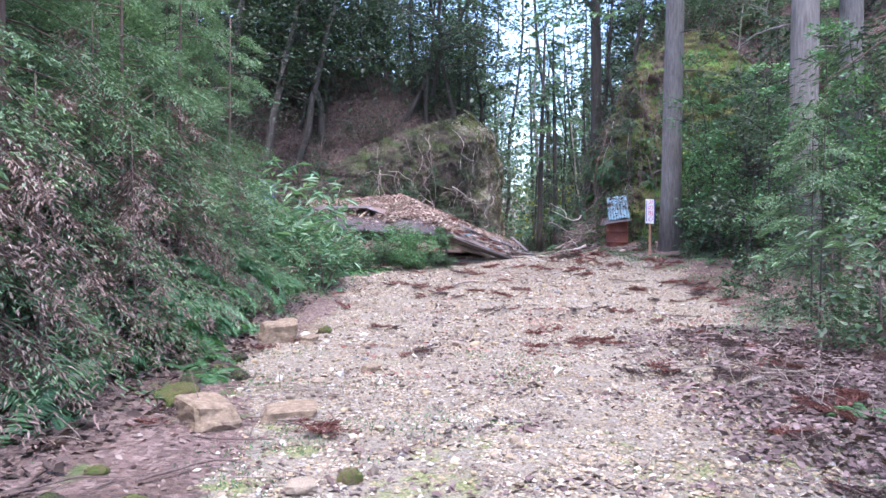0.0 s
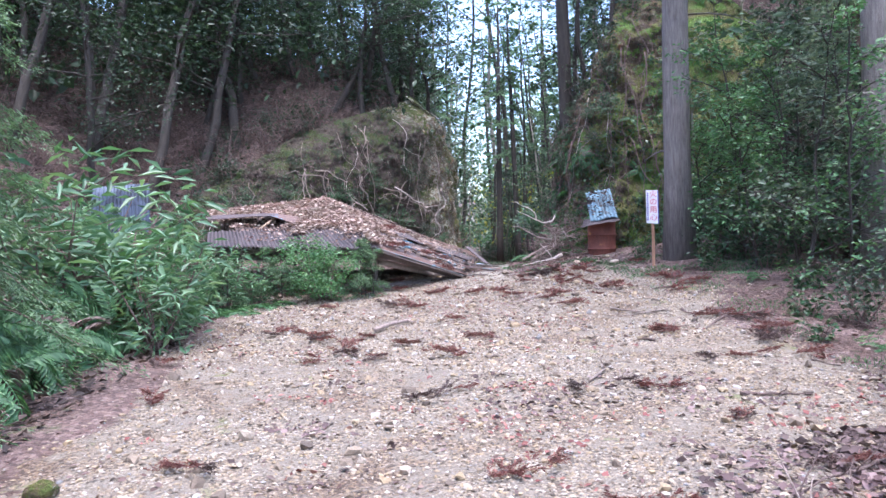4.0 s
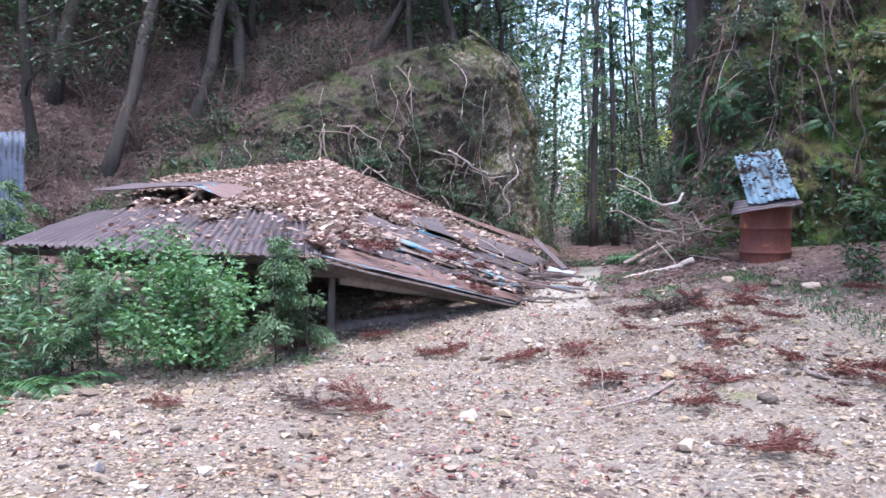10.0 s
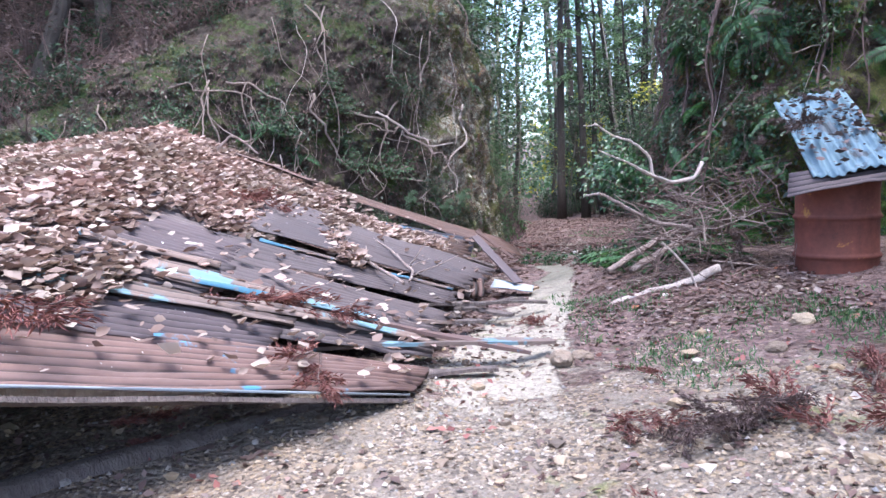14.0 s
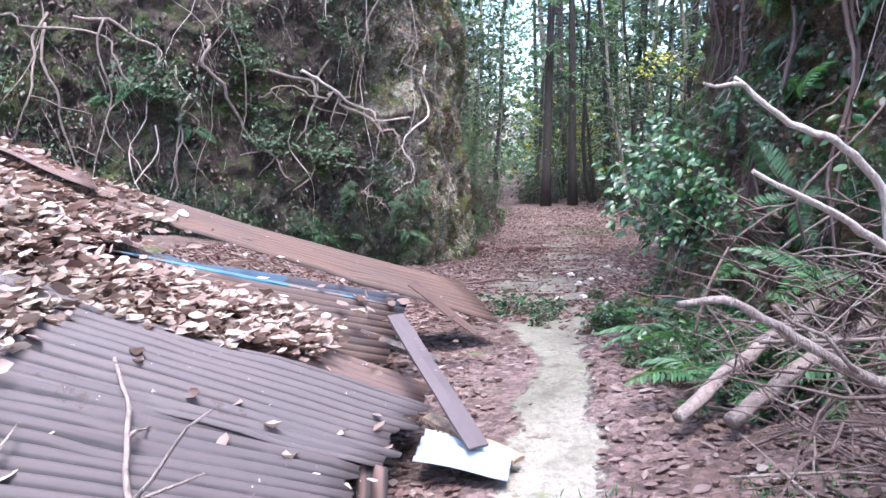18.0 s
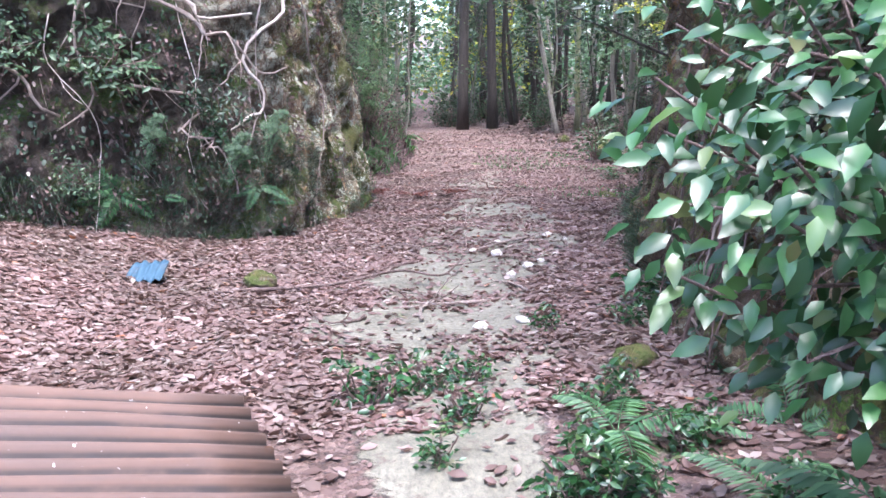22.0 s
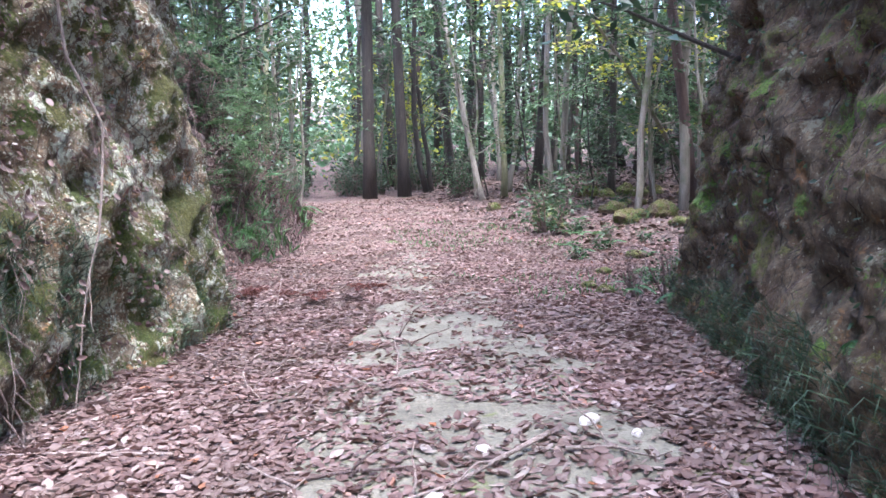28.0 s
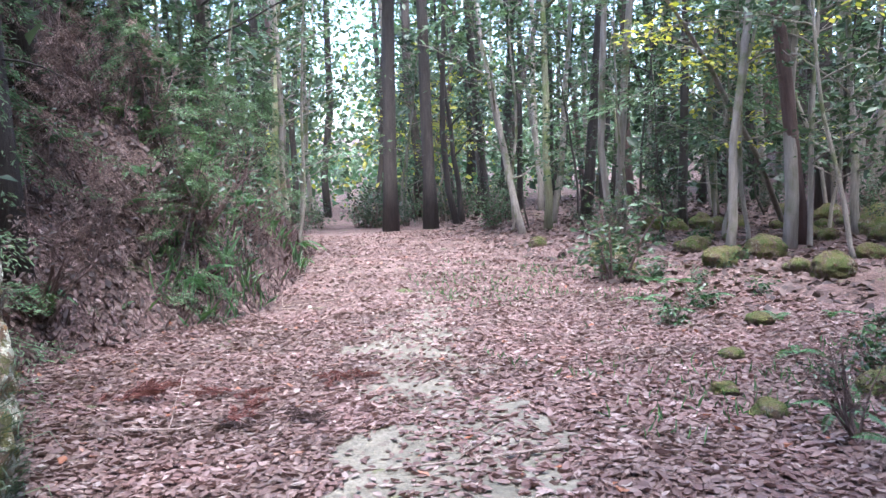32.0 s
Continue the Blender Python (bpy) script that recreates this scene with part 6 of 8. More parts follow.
# ---- shaggy bank past the rock ----
PAST = (0.3, 4.6, 34.2, 46)
scatter([DEAD_HINOKI], 12, (PAST, lambda x, y: 0.4 < depth_left(x, y) < 2.6), "withered cypresses", 81, 0.5, 0.85, tilt=16)
scatter(BRUSH, 46, (PAST, lambda x, y: 0.2 < depth_left(x, y) < 3.0), "brushwood on the bank", 82, 0.6, 1.2, tilt=20)
scatter(HINOKI, 12, (PAST, lambda x, y: 0.3 < depth_left(x, y) < 2.4), "young cypresses on the bank", 83, 0.5, 0.9, tilt=14)
scatter(TALL_HINOKI + OAKS[:2], 12, ((-3, 4.0, 34.5, 47), lambda x, y: 1.8 < depth_left(x, y) < 5), "trees on the bank", 84, 0.8, 1.1, gap=0.9)

# ---- roots, vines and seedlings on the rock faces ----
def outward(P, back, i, j, d):
    q = P[i, j].copy()
    q[:2] -= back[i] * d
    return q


def face_line(P, back, i0, j0, i1, j1, n, wob, d, rng):
    """A line that creeps over a rock face from one grid place to another."""
    s = np.linspace(0, 1, n)
    di, dj = np.cumsum(rng.normal(size=n)), np.cumsum(rng.normal(size=n))
    di, dj = di - s * di[-1], dj - s * dj[-1]
    I = np.clip((i0 + (i1 - i0) * s + di * wob).astype(int), 0, P.shape[0] - 1)
    J = np.clip((j0 + (j1 - j0) * s + dj * wob * 0.6).astype(int), 0, P.shape[1] - 1)
    pts = np.array([outward(P, back, a, b, d + 0.06 * abs(math.sin(3 * k + i0))) for k, (a, b) in enumerate(zip(I, J))])
    pts[1:-1] = (pts[:-2] + 2 * pts[1:-1] + pts[2:]) / 4
    return pts


def dress_face(P, back, x_lo, x_hi, n_roots, n_shrubs, n_ferns, seed, bleached):
    rng = np.random.default_rng(seed)
    cols = [k for k in range(P.shape[0]) if x_lo <= P[k, 0, 1] <= x_hi]
    rows_ = P.shape[1]
    for k in range(n_roots):
        i0 = int(rng.choice(cols))
        j0 = int(rng.uniform(0.35, 0.98) * rows_)
        pale = rng.uniform() < bleached
        r = rng.uniform(0.005, 0.02) if not pale else rng.uniform(0.005, 0.011)
        line = face_line(P, back, i0, j0, i0 + rng.normal() * 9, max(1, j0 - rng.uniform(0.25, 0.75) * rows_), 16, 1.7, 0.05 + r, rng)
        t = thing("tree_root", tuple(line[0]), "bleached crooked root creeping down the rock" if pale else "brown root hanging over the rock face", "root", "roots on the rock")
        g = Geo().add(*tube(line - line[0], (r, r * 0.8, r * 0.4), 6, rough=0.12))
        place("stem", g.mesh("stem"), DEADWOOD_PALE if pale else (ROOTWOOD if bleached > 0.2 else TWIG), t)
        for m in range(2):
            q = line[int(rng.integers(3, 13))] - line[0]
            e = q + np.array((rng.normal() * 0.25, rng.normal() * 0.15, -rng.uniform(0.1, 0.5)))
            place("side_root", np_mesh("side_root", *tube(wander(q, e, 6, 0.2, rng=rng), (r * 0.5, 0.003), 5)), DEADWOOD_PALE if pale else ROOTWOOD, t)
    for k in range(n_shrubs):
        i, j = int(rng.choice(cols)), int(rng.uniform(0.08, 0.97) * rows_)
        q = outward(P, back, i, j, 0.0)
        a = math.degrees(math.atan2(-back[i][0], back[i][1]))
        m = Matrix.LocRotScale(q, Euler((radians(rng.uniform(35, 70)), 0, radians(a + rng.uniform(-25, 25)))), Vector((1, 1, 1)) * rng.uniform(0.5, 1.15))
        first_or_copy(CLIFF_BUSH[k % 2], m)["group"] = "seedlings on the rock"
    for k in range(n_ferns):
        i, j = int(rng.choice(cols)), int(rng.uniform(0.05, 0.8) * rows_)
        q = outward(P, back, i, j, 0.0)
        a = math.degrees(math.atan2(-back[i][0], back[i][1]))
        m = Matrix.LocRotScale(q, Euler((radians(rng.uniform(40, 80)), 0, radians(a + rng.uniform(-25, 25)))), Vector((1, 1, 1)) * rng.uniform(0.35, 0.7))
        first_or_copy((FERNS[2], FERNS[1], FERN_BROWN)[k % 3], m)["group"] = "ferns"


dress_face(FACE_L, BACK_L, 23.5, 29.3, 44, 30, 14, 51, 0.25)
dress_face(FACE_L, BACK_L, 29.3, 31.0, 3, 0, 5, 54, 0.4)
dress_face(FACE_R, BACK_R, 21.6, 25.2, 24, 24, 34, 52, 0.12)
dress_face(FACE_R, BACK_R, 24.8, 26.5, 9, 0, 4, 55, 0.0)
dress_face(FACE_R, BACK_R, 26.5, 28.5, 2, 0, 3, 53, 0.0)


def face_leaves(P, back, y_lo, y_hi, n, mat, size, seed, label, name, jmax=0.98, hang=0.6):
    """Small leaves, moss tufts or dead leaves caught all over a face, as one mass."""
    rng = np.random.default_rng(seed)
    cols = np.array([k for k in range(P.shape[0]) if y_lo <= P[k, 0, 1] <= y_hi])
    i = rng.choice(cols, n)
    j = (rng.uniform(0.02, jmax, n) * P.shape[1]).astype(int)
    keep = vnoise(i * 0.11, j * 0.11, seed) > 0.42
    i, j = i[keep], j[keep]
    p = P[i, j] + rng.normal(size=(len(i), 3)) * 0.04
    o = np.concatenate([-back[i], np.zeros((len(i), 1))], 1)
    p += o * 0.03
    w = unit(o * 0.5 + rng.normal(size=p.shape) * 0.6 - np.array([0, 0, hang]))
    L = size * rng.uniform(0.5, 1.3, len(i))
    me = np_mesh(name, *oval_leaves(p, w, o + rng.normal(size=p.shape) * 0.5, L, L * 0.5))
    tagged(place(name, me, mat), label, "leaves", kind="stuff")


face_leaves(FACE_L, BACK_L, 23, 31.5, 15000, LITTER, 0.048, 61, "dead leaves caught on the rock face", "caught_leaves")
face_leaves(FACE_L, BACK_L, 23, 29.6, 15000, LEAF_DARK, 0.055, 62, "small dark creepers over the rock face", "creepers")
face_leaves(FACE_R, BACK_R, 20, 26.2, 7000, LITTER, 0.042, 63, "dead leaves caught in the bank", "caught_leaves")
face_leaves(FACE_R, BACK_R, 21.4, 23.3, 2000, LEAF_GLOSSY, 0.08, 60, "glossy leaves of a creeping evergreen on the bank", "creepers", 0.5, 0.3)
face_leaves(FACE_R, BACK_R, 20, 25.2, 9000, LEAF_DARK, 0.065, 64, "green creepers over the bank", "creepers")
face_leaves(FACE_R, BACK_R, 25.6, 33, 3500, LEAF_DARK, 0.03, 65, "small dark creepers over the mossy rock", "creepers")

def fibres(P, back, y_lo, y_hi, n, mat, seed, label, jmax=0.9, length=0.3, stand=0.0, r=0.003, low=0.02):
    """Fine rootlets and grass that hang down a face, as one mass."""
    rng = np.random.default_rng(seed)
    cols = np.array([k for k in range(P.shape[0]) if y_lo <= P[k, 0, 1] <= y_hi])
    i = rng.choice(cols, n)
    j = (rng.uniform(low, jmax, n) ** 1.0 * P.shape[1]).astype(int)
    keep = vnoise(i * 0.07, j * 0.09, seed) > 0.36
    i, j = i[keep], j[keep]
    k = len(i)
    o = np.concatenate([-back[i], np.zeros((k, 1))], 1)
    p = P[i, j] + o * 0.015
    L = (length * rng.uniform(0.3, 1.3, k))[:, None]
    d = np.stack([rng.normal(size=k) * 0.35, rng.normal(size=k) * 0.35, -1 + stand * 2 + rng.normal(size=k) * 0.2], 1)
    mid = p + d * L * 0.5 + o * (0.03 + 0.12 * L)
    end = p + d * L + o * (0.03 + 0.04 * L) + rng.normal(size=(k, 3)) * 0.03 - np.array([0, 0, stand]) * L * 0.9
    s = unit(np.cross(d, o)) * r
    v = np.stack([p - s, p + s, mid + s * 0.8, mid - s * 0.8, end, mid + o * r], 1).reshape(-1, 3)
    b = np.arange(k)[:, None] * 6
    f = np.concatenate([b + t for t in ([0, 1, 5], [1, 2, 5], [3, 0, 5], [5, 2, 4], [3, 5, 4])], 0)
    tagged(place("rootlets" if not stand else "grass", np_mesh("rootlets", v, f), mat), label, "roots" if not stand else "grass", kind="stuff")


def on_face(P, y, z):
    i = int(np.argmin(np.abs(P[:, 0, 1] - y)))
    return i, int(np.argmin(np.abs(P[i, :, 2] - z)))


fibres(FACE_L, BACK_L, 24, 32.5, 3200, TWIG, 66, "fine brown rootlets hanging over the rock face")
fibres(FACE_L, BACK_L, 24, 32.5, 600, DEADWOOD, 67, "fine pale rootlets hanging over the rock face", length=0.4)
fibres(FACE_L, BACK_L, 25, 30.6, 9000, LEAF_DARK, 68, "dark grass tufts at the foot of the rock", jmax=0.2, length=0.22, stand=0.75, low=0.0)
fibres(FACE_L, BACK_L, 30, 33.2, 900, LEAF_GREEN, 69, "short grass on ledges of the rock", jmax=0.16, length=0.14, stand=0.75)
fibres(FACE_R, BACK_R, 20.5, 26.0, 2600, TWIG, 70, "fine brown rootlets hanging over the dark bank", length=0.4)
fibres(FACE_R, BACK_R, 26.0, 32.5, 1200, TWIG, 71, "fine rootlets on the dark rock", length=0.2)
fibres(FACE_R, BACK_R, 26.0, 33.5, 6000, LEAF_DARK, 72, "dark grass at the foot of the rock", jmax=0.12, length=0.2, stand=0.75, low=0.0)
# thick bleached roots looping over the rock
rng = np.random.default_rng(57)
for k, (y0, z0, y1, z1, r) in enumerate(((28.3, 3.0, 29.2, 2.1, 0.02), (28.7, 2.9, 29.5, 2.3, 0.022), (29.0, 2.6, 29.75, 1.8, 0.017), (28.2, 2.4, 28.9, 2.3, 0.014), (29.9, 3.0, 29.3, 1.2, 0.02), (28.0, 3.2, 28.5, 1.4, 0.024), (27.2, 3.4, 27.8, 2.0, 0.02), (26.6, 3.2, 27.4, 1.8, 0.016), (29.4, 3.6, 30.4, 2.4, 0.016), (28.9, 1.8, 29.3, 0.6, 0.013))):
    (i0, j0), (i1, j1) = on_face(FACE_L, y0, z0), on_face(FACE_L, y1, z1)
    line = face_line(FACE_L, BACK_L, i0, j0, i1, j1, 22, 2.6, 0.07 + r, rng)
    t = thing("tree_root", tuple(line[0]), "thick bleached root looping over the rock face", "root", "roots on the rock")
    place("stem", np_mesh("stem", *tube(line - line[0], (r, r * 0.85, r * 0.5), 8, rough=0.1)), ROOTWOOD if y0 < 28.6 else (DEADWOOD, DEADWOOD_PALE)[k % 3 == 1], t)
    for m in range(2):
        q = line[int(rng.integers(4, 18))] - line[0]
        place("side_root", np_mesh("side_root", *tube(wander(q, q + np.array((rng.normal() * 0.3, -abs(rng.normal()) * 0.15, -rng.uniform(0.1, 0.5))), 7, 0.22, rng=rng), (r * 0.5, 0.003), 5)), DEADWOOD, t)
# single plants that stand out on the rock
for y, z, sc, kind in ((28.75, 1.85, 1.25, 0), (28.3, 2.0, 1.0, 0), (27.7, 2.3, 1.2, 1), (26.6, 2.7, 1.2, 0), (29.55, 0.95, 0.42, 2), (29.3, 0.8, 0.4, 2), (28.9, 1.0, 0.4, 2)):
    i, j = on_face(FACE_L, y, z)
    a = math.degrees(math.atan2(-BACK_L[i][0], BACK_L[i][1]))
    m = Matrix.LocRotScale(outward(FACE_L, BACK_L, i, j, 0.0), Euler((radians(55), 0, radians(a))), Vector((1, 1, 1)) * sc)
    first_or_copy(CLIFF_BUSH[kind] if kind < 2 else HINOKI[2], m)["group"] = "seedlings on the rock"

# ---- glossy-leaved bush that leans over the track ----
def camellia():
    rng = np.random.default_rng(71)
    x, y = 4.3, 23.15
    z = land1(3.9, 23.15)
    t = thing("camellia_bush", (x, y, z), "glossy dark green broad-leaved bush leaning over the track", "shrub")
    wood, crown = Geo(), Geo()
    for k in range(30):
        d = rand_dirs(1, -0.8, 1.0, rng)[0] * rng.uniform(0.55, 1.0)
        tip = np.array((3.66 - x, 23.15 - y, 1.55 - z)) + d * np.array((0.34, 0.38, 0.48))
        lp = wander((0.05 + rng.normal() * 0.08, rng.normal() * 0.1, rng.uniform(0.3, 0.9)), tip, 8, 0.06, rng=rng)
        wood.add(*tube(lp, (0.01, 0.003), 5))
        for m in range(36):
            f = 1 - 0.45 * rng.uniform() ** 1.6
            q = np.array([np.interp(f, np.linspace(0, 1, 8), lp[:, c]) for c in range(3)]) + rng.normal(size=3) * 0.065
            w = unit(unit(tip - lp[3]) * 0.5 + rng.normal(size=3) * 0.5 + np.array((-0.25, -0.3, -0.6)))
            L = rng.uniform(0.05, 0.082)
            crown.add(*broad_leaves(q[None], w[None], (np.array((-0.35, -0.6, 0.8)) + rng.normal(size=3) * 0.35)[None], L, L * 0.46))
    place("branchwork", wood.mesh("branchwork"), TWIG, t)
    place("crown", crown.mesh("crown"), LEAF_GLOSSY, t)


camellia()
low = make_shrub("low_shrub", 821, 0.28, 0.28, 150, LEAF_GLOSSY, "low evergreen seedlings at the edge of the track", leaf=0.075, aspect=0.42, stems=6, broad=True)
for x, y, s in ((2.84, 24.9, 0.75), (3.08, 24.98, 0.75), (3.3, 25.06, 0.7), (3.94, 24.83, 0.5), (4.4, 24.75, 0.45), (4.75, 26.45, 0.9), (4.33, 25.8, 0.7), (3.2, 24.6, 0.7), (3.5, 23.8, 0.9), (3.75, 23.0, 1.0), (3.9, 22.5, 1.0), (3.05, 24.2, 0.55), (3.65, 24.6, 0.4), (4.6, 26.2, 1.1), (3.9, 22.0, 0.9), (4.15, 21.7, 1.0), (3.85, 25.9, 0.6), (5.4, 10.8, 1.2), (5.0, 12.6, 1.3), (5.6, 13.6, 1.4), (5.2, 15.6, 1.2), (4.6, 11.6, 1.0), (5.5, 16.3, 1.3), (4.9, 17.9, 1.1), (5.3, 18.9, 1.3), (5.2, 9.6, 1.1)):
    first_or_copy(low, spot(x, y, scale=s))["group"] = "low seedlings"
for x, y, s in ((3.75, 22.9, 0.8), (4.05, 22.2, 0.9), (4.1, 23.1, 0.9), (4.3, 21.6, 0.9), (3.95, 23.5, 0.6)):
    first_or_copy(FERNS[2], spot(x, y, scale=s))

rng = np.random.default_rng(84)
for k in range(26):
    y = rng.uniform(21.0, 24.8)
    x = np.interp(y, (21, 23, 25), (3.45, 3.35, 3.5)) + abs(rng.normal()) * 0.42
    first_or_copy((low, low, FERNS[2], low, FERN_BROWN)[k % 5], spot(x, y, scale=rng.uniform(0.45, 0.9), rng=rng))["group"] = "low seedlings"
rng = np.random.default_rng(83)
for k in range(34):
    y = rng.uniform(33.5, 43)
    x = np.interp(y, (33, 36, 43), (7.0, 7.6, 9.0)) + rng.uniform(0, 2.4)
    first_or_copy(low if k % 3 else FERNS[2], spot(x, y, scale=rng.uniform(0.6, 1.2) * (1.0 if k % 3 else 0.5), rng=rng))["group"] = "low growth by the stream"
for x, y, sc, kind in ((6.6, 32.35, 0.5, BRUSH[0]), (6.8, 32.1, 0.5, BRUSH[1]), (6.7, 32.6, 0.35, FERNS[1]), (6.9, 32.7, 0.5, FERN_BROWN), (6.5, 32.0, 0.45, FERN_BROWN), (6.75, 31.9, 0.35, FERNS[1])):
    first_or_copy(kind, spot(x, y, scale=sc, dz=0.1))["group"] = "growth on the root mound"
rng = np.random.default_rng(86)
for k in range(40):
    i, j = on_face(FACE_R, rng.uniform(21.7, 24.4), rng.uniform(0.7, 3.4))
    a = math.degrees(math.atan2(-BACK_R[i][0], BACK_R[i][1]))
    m = Matrix.LocRotScale(outward(FACE_R, BACK_R, i, j, 0.02), Euler((radians(rng.uniform(35, 75)), 0, radians(a + rng.uniform(-30, 30)))), Vector((1, 1, 1)) * rng.uniform(0.55, 0.95))
    first_or_copy((FERNS[1], low, FERN_BROWN, low, FERNS[2])[k % 5], m)["group"] = "growth on the bank"
for k in range(22):
    x, y = rng.uniform(3.55, 4.5), rng.uniform(21.6, 23.6)
    first_or_copy((FERNS[1], low, FERNS[2], low)[k % 4], spot(x, y, scale=rng.uniform(0.35, 0.65), dz=0.05, rng=rng))["group"] = "growth on the bank"
# ---- tangle of dead branches beside the drum ----
def limb(name, pts, r, mat, label, group="", twigs=3, seed=0, cat="branch"):
    rng = np.random.default_rng(seed)
    p = np.asarray(pts, float)
    fine = np.stack([np.interp(np.linspace(0, len(p) - 1, len(p) * 4), np.arange(len(p)), p[:, c]) for c in range(3)], 1)
    fine[1:-1] = (fine[:-2] + 2 * fine[1:-1] + fine[2:]) / 4
    t = thing(name, tuple(fine[0]), label, cat, group)
    fine = fine - fine[0]
    r = np.atleast_1d(r) * (0.8 if cat == "branch" else 1.0)
    wob = np.cumsum(rng.normal(size=fine.shape), 0) * r.max() * 0.22
    fine = fine + wob - np.linspace(0, 1, len(fine))[:, None] * wob[-1]
    place("stem", np_mesh("stem", *tube(fine, r, 8, rough=0.2)), mat, t)
    rr = np.atleast_1d(r).min()
    for k in range(twigs):
        q = fine[int(rng.integers(len(fine) // 3, len(fine) - 1))]
        e = q + rand_dirs(1, -0.2, 0.8, rng)[0] * rng.uniform(0.12, 0.4)
        place("twig", np_mesh("twig", *tube(wander(q, e, 5, 0.15, rng=rng), (rr * 0.6 + 0.003, 0.003), 5)), mat, t)
    return t


limb("dead_branch", [(3.86, 20.45, 1.62), (3.8, 20.4, 1.5), (3.6, 20.3, 1.46), (3.42, 20.2, 1.52), (3.25, 20.1, 1.6), (2.97, 19.95, 1.73)], (0.021, 0.018, 0.014, 0.007), DEADWOOD_PALE, "bleached crooked branch jutting from the bank", twigs=0, seed=1)
limb("dead_branch", [(3.42, 20.2, 1.52), (3.4, 20.2, 1.68), (3.25, 20.15, 1.8), (3.1, 20.1, 1.84), (2.96, 20.05, 1.93)], (0.016, 0.012, 0.006), DEADWOOD_PALE, "bleached forked branch jutting from the bank", twigs=1, seed=2)
limb("dead_branch", [(3.75, 20.4, 1.12), (3.45, 20.3, 1.18), (3.2, 20.25, 1.3), (3.02, 20.2, 1.42), (2.9, 20.2, 1.4)], (0.02, 0.017, 0.01), DEADWOOD, "crooked dead branch hanging over the track", twigs=1, seed=3)
limb("log", [(3.3, 21.4, 0.66), (3.7, 21.75, 0.82), (4.2, 22.1, 1.02)], (0.03, 0.034), DEADWOOD, "fallen log lying against the bank", twigs=0, seed=4, cat="log")
limb("log", [(3.5, 21.35, 0.68), (3.85, 21.55, 0.82), (4.3, 21.8, 1.0)], (0.034, 0.04), DEADWOOD, "thick fallen log lying against the bank", twigs=0, seed=5, cat="log")
limb("log", [(3.05, 20.15, 0.58), (3.4, 20.3, 0.66), (3.75, 20.4, 0.7), (4.0, 20.5, 0.78)], (0.02, 0.03, 0.036), DEADWOOD_PALE, "pale log at the foot of the tangle", twigs=0, seed=6, cat="log")
limb("dead_branch", [(3.78, 20.25, 0.57), (3.72, 20.3, 0.78), (3.55, 20.3, 0.98), (3.5, 20.3, 1.02)], (0.011, 0.009), DEADWOOD_PALE, "curved pale stick standing on end", twigs=0, seed=7)
limb("dead_branch", [(3.72, 22.5, 0.75), (3.8, 22.55, 1.0), (3.98, 22.7, 1.25), (4.25, 22.8, 1.42), (4.6, 23.0, 1.5)], (0.011, 0.01, 0.006), TWIG, "bent grey stem arching from the bank", twigs=3, seed=8)
limb("dead_branch", [(4.2, 22.2, 1.2), (4.0, 22.0, 1.55), (4.5, 22.3, 1.9), (4.9, 22.4, 2.4)], (0.011, 0.006), TWIG, "bent grey stem arching from the bank", twigs=4, seed=9)
rng = np.random.default_rng(91)
for k in range(34):
    c = np.array((rng.uniform(3.5, 4.45), rng.uniform(20.4, 21.5), 0))
    c[2] = land1(c[0], c[1]) + rng.uniform(0.05, 0.75) * np.clip((c[0] - 3.3) / 0.7, 0.2, 1)
    d = rand_dirs(1, -0.25, 0.6, rng)[0] * rng.uniform(0.35, 0.9)
    limb("dead_twig", [c - d / 2, c + rng.normal(size=3) * 0.08, c + d / 2], (rng.uniform(0.004, 0.013), 0.003), (TWIG, ROOTWOOD, DEADWOOD)[k % 3], "dry brown branch in a tangle of dead wood", "tangle of dead wood", twigs=2, seed=200 + k)

# fine dry roots and twigs matted against the bank
mat_ = Geo()
rng = np.random.default_rng(93)
for k in range(260):
    x, y = rng.uniform(3.55, 4.7), rng.uniform(20.5, 22.2)
    z = land1(x, y) + rng.uniform(0.02, 0.9) * min(max((x - 3.3) / 0.8, 0.15), 1)
    d = rand_dirs(1, -0.9, 0.5, rng)[0] * rng.uniform(0.2, 0.7)
    mat_.add(*tube(wander((x, y, z), (x + d[0], y + d[1], max(z + d[2], land1(x + d[0], y + d[1]))), 6, 0.16, rng=rng), (rng.uniform(0.003, 0.008), 0.002), 4, cap=False))
tagged(place("dry_roots", mat_.mesh("dry_roots"), TWIG), "mat of fine dry roots and twigs against the bank", "twigs", kind="stuff")
rng = np.random.default_rng(94)
for k in range(16):
    x, y = rng.uniform(4.0, 4.6), rng.uniform(20.9, 23.6)
    first_or_copy(FERN_BROWN if k % 4 else FERNS[2], Matrix.LocRotScale((x, y, land1(x, y) + rng.uniform(0.1, 0.5)), Euler((radians(30), 0, rng.uniform(0, 6.3))), Vector((1, 1, 1)) * rng.uniform(0.4, 0.75)))["group"] = "ferns"
for x, y, s in ((5.0, 11.2, 0.6), (5.3, 14.4, 0.6), (4.9, 9.2, 0.7), (5.6, 17.2, 0.6), (5.1, 7.2, 0.8), (4.5, 6.2, 0.7)):
    first_or_copy(FERNS[2], spot(x, y, scale=s))["group"] = "ferns"

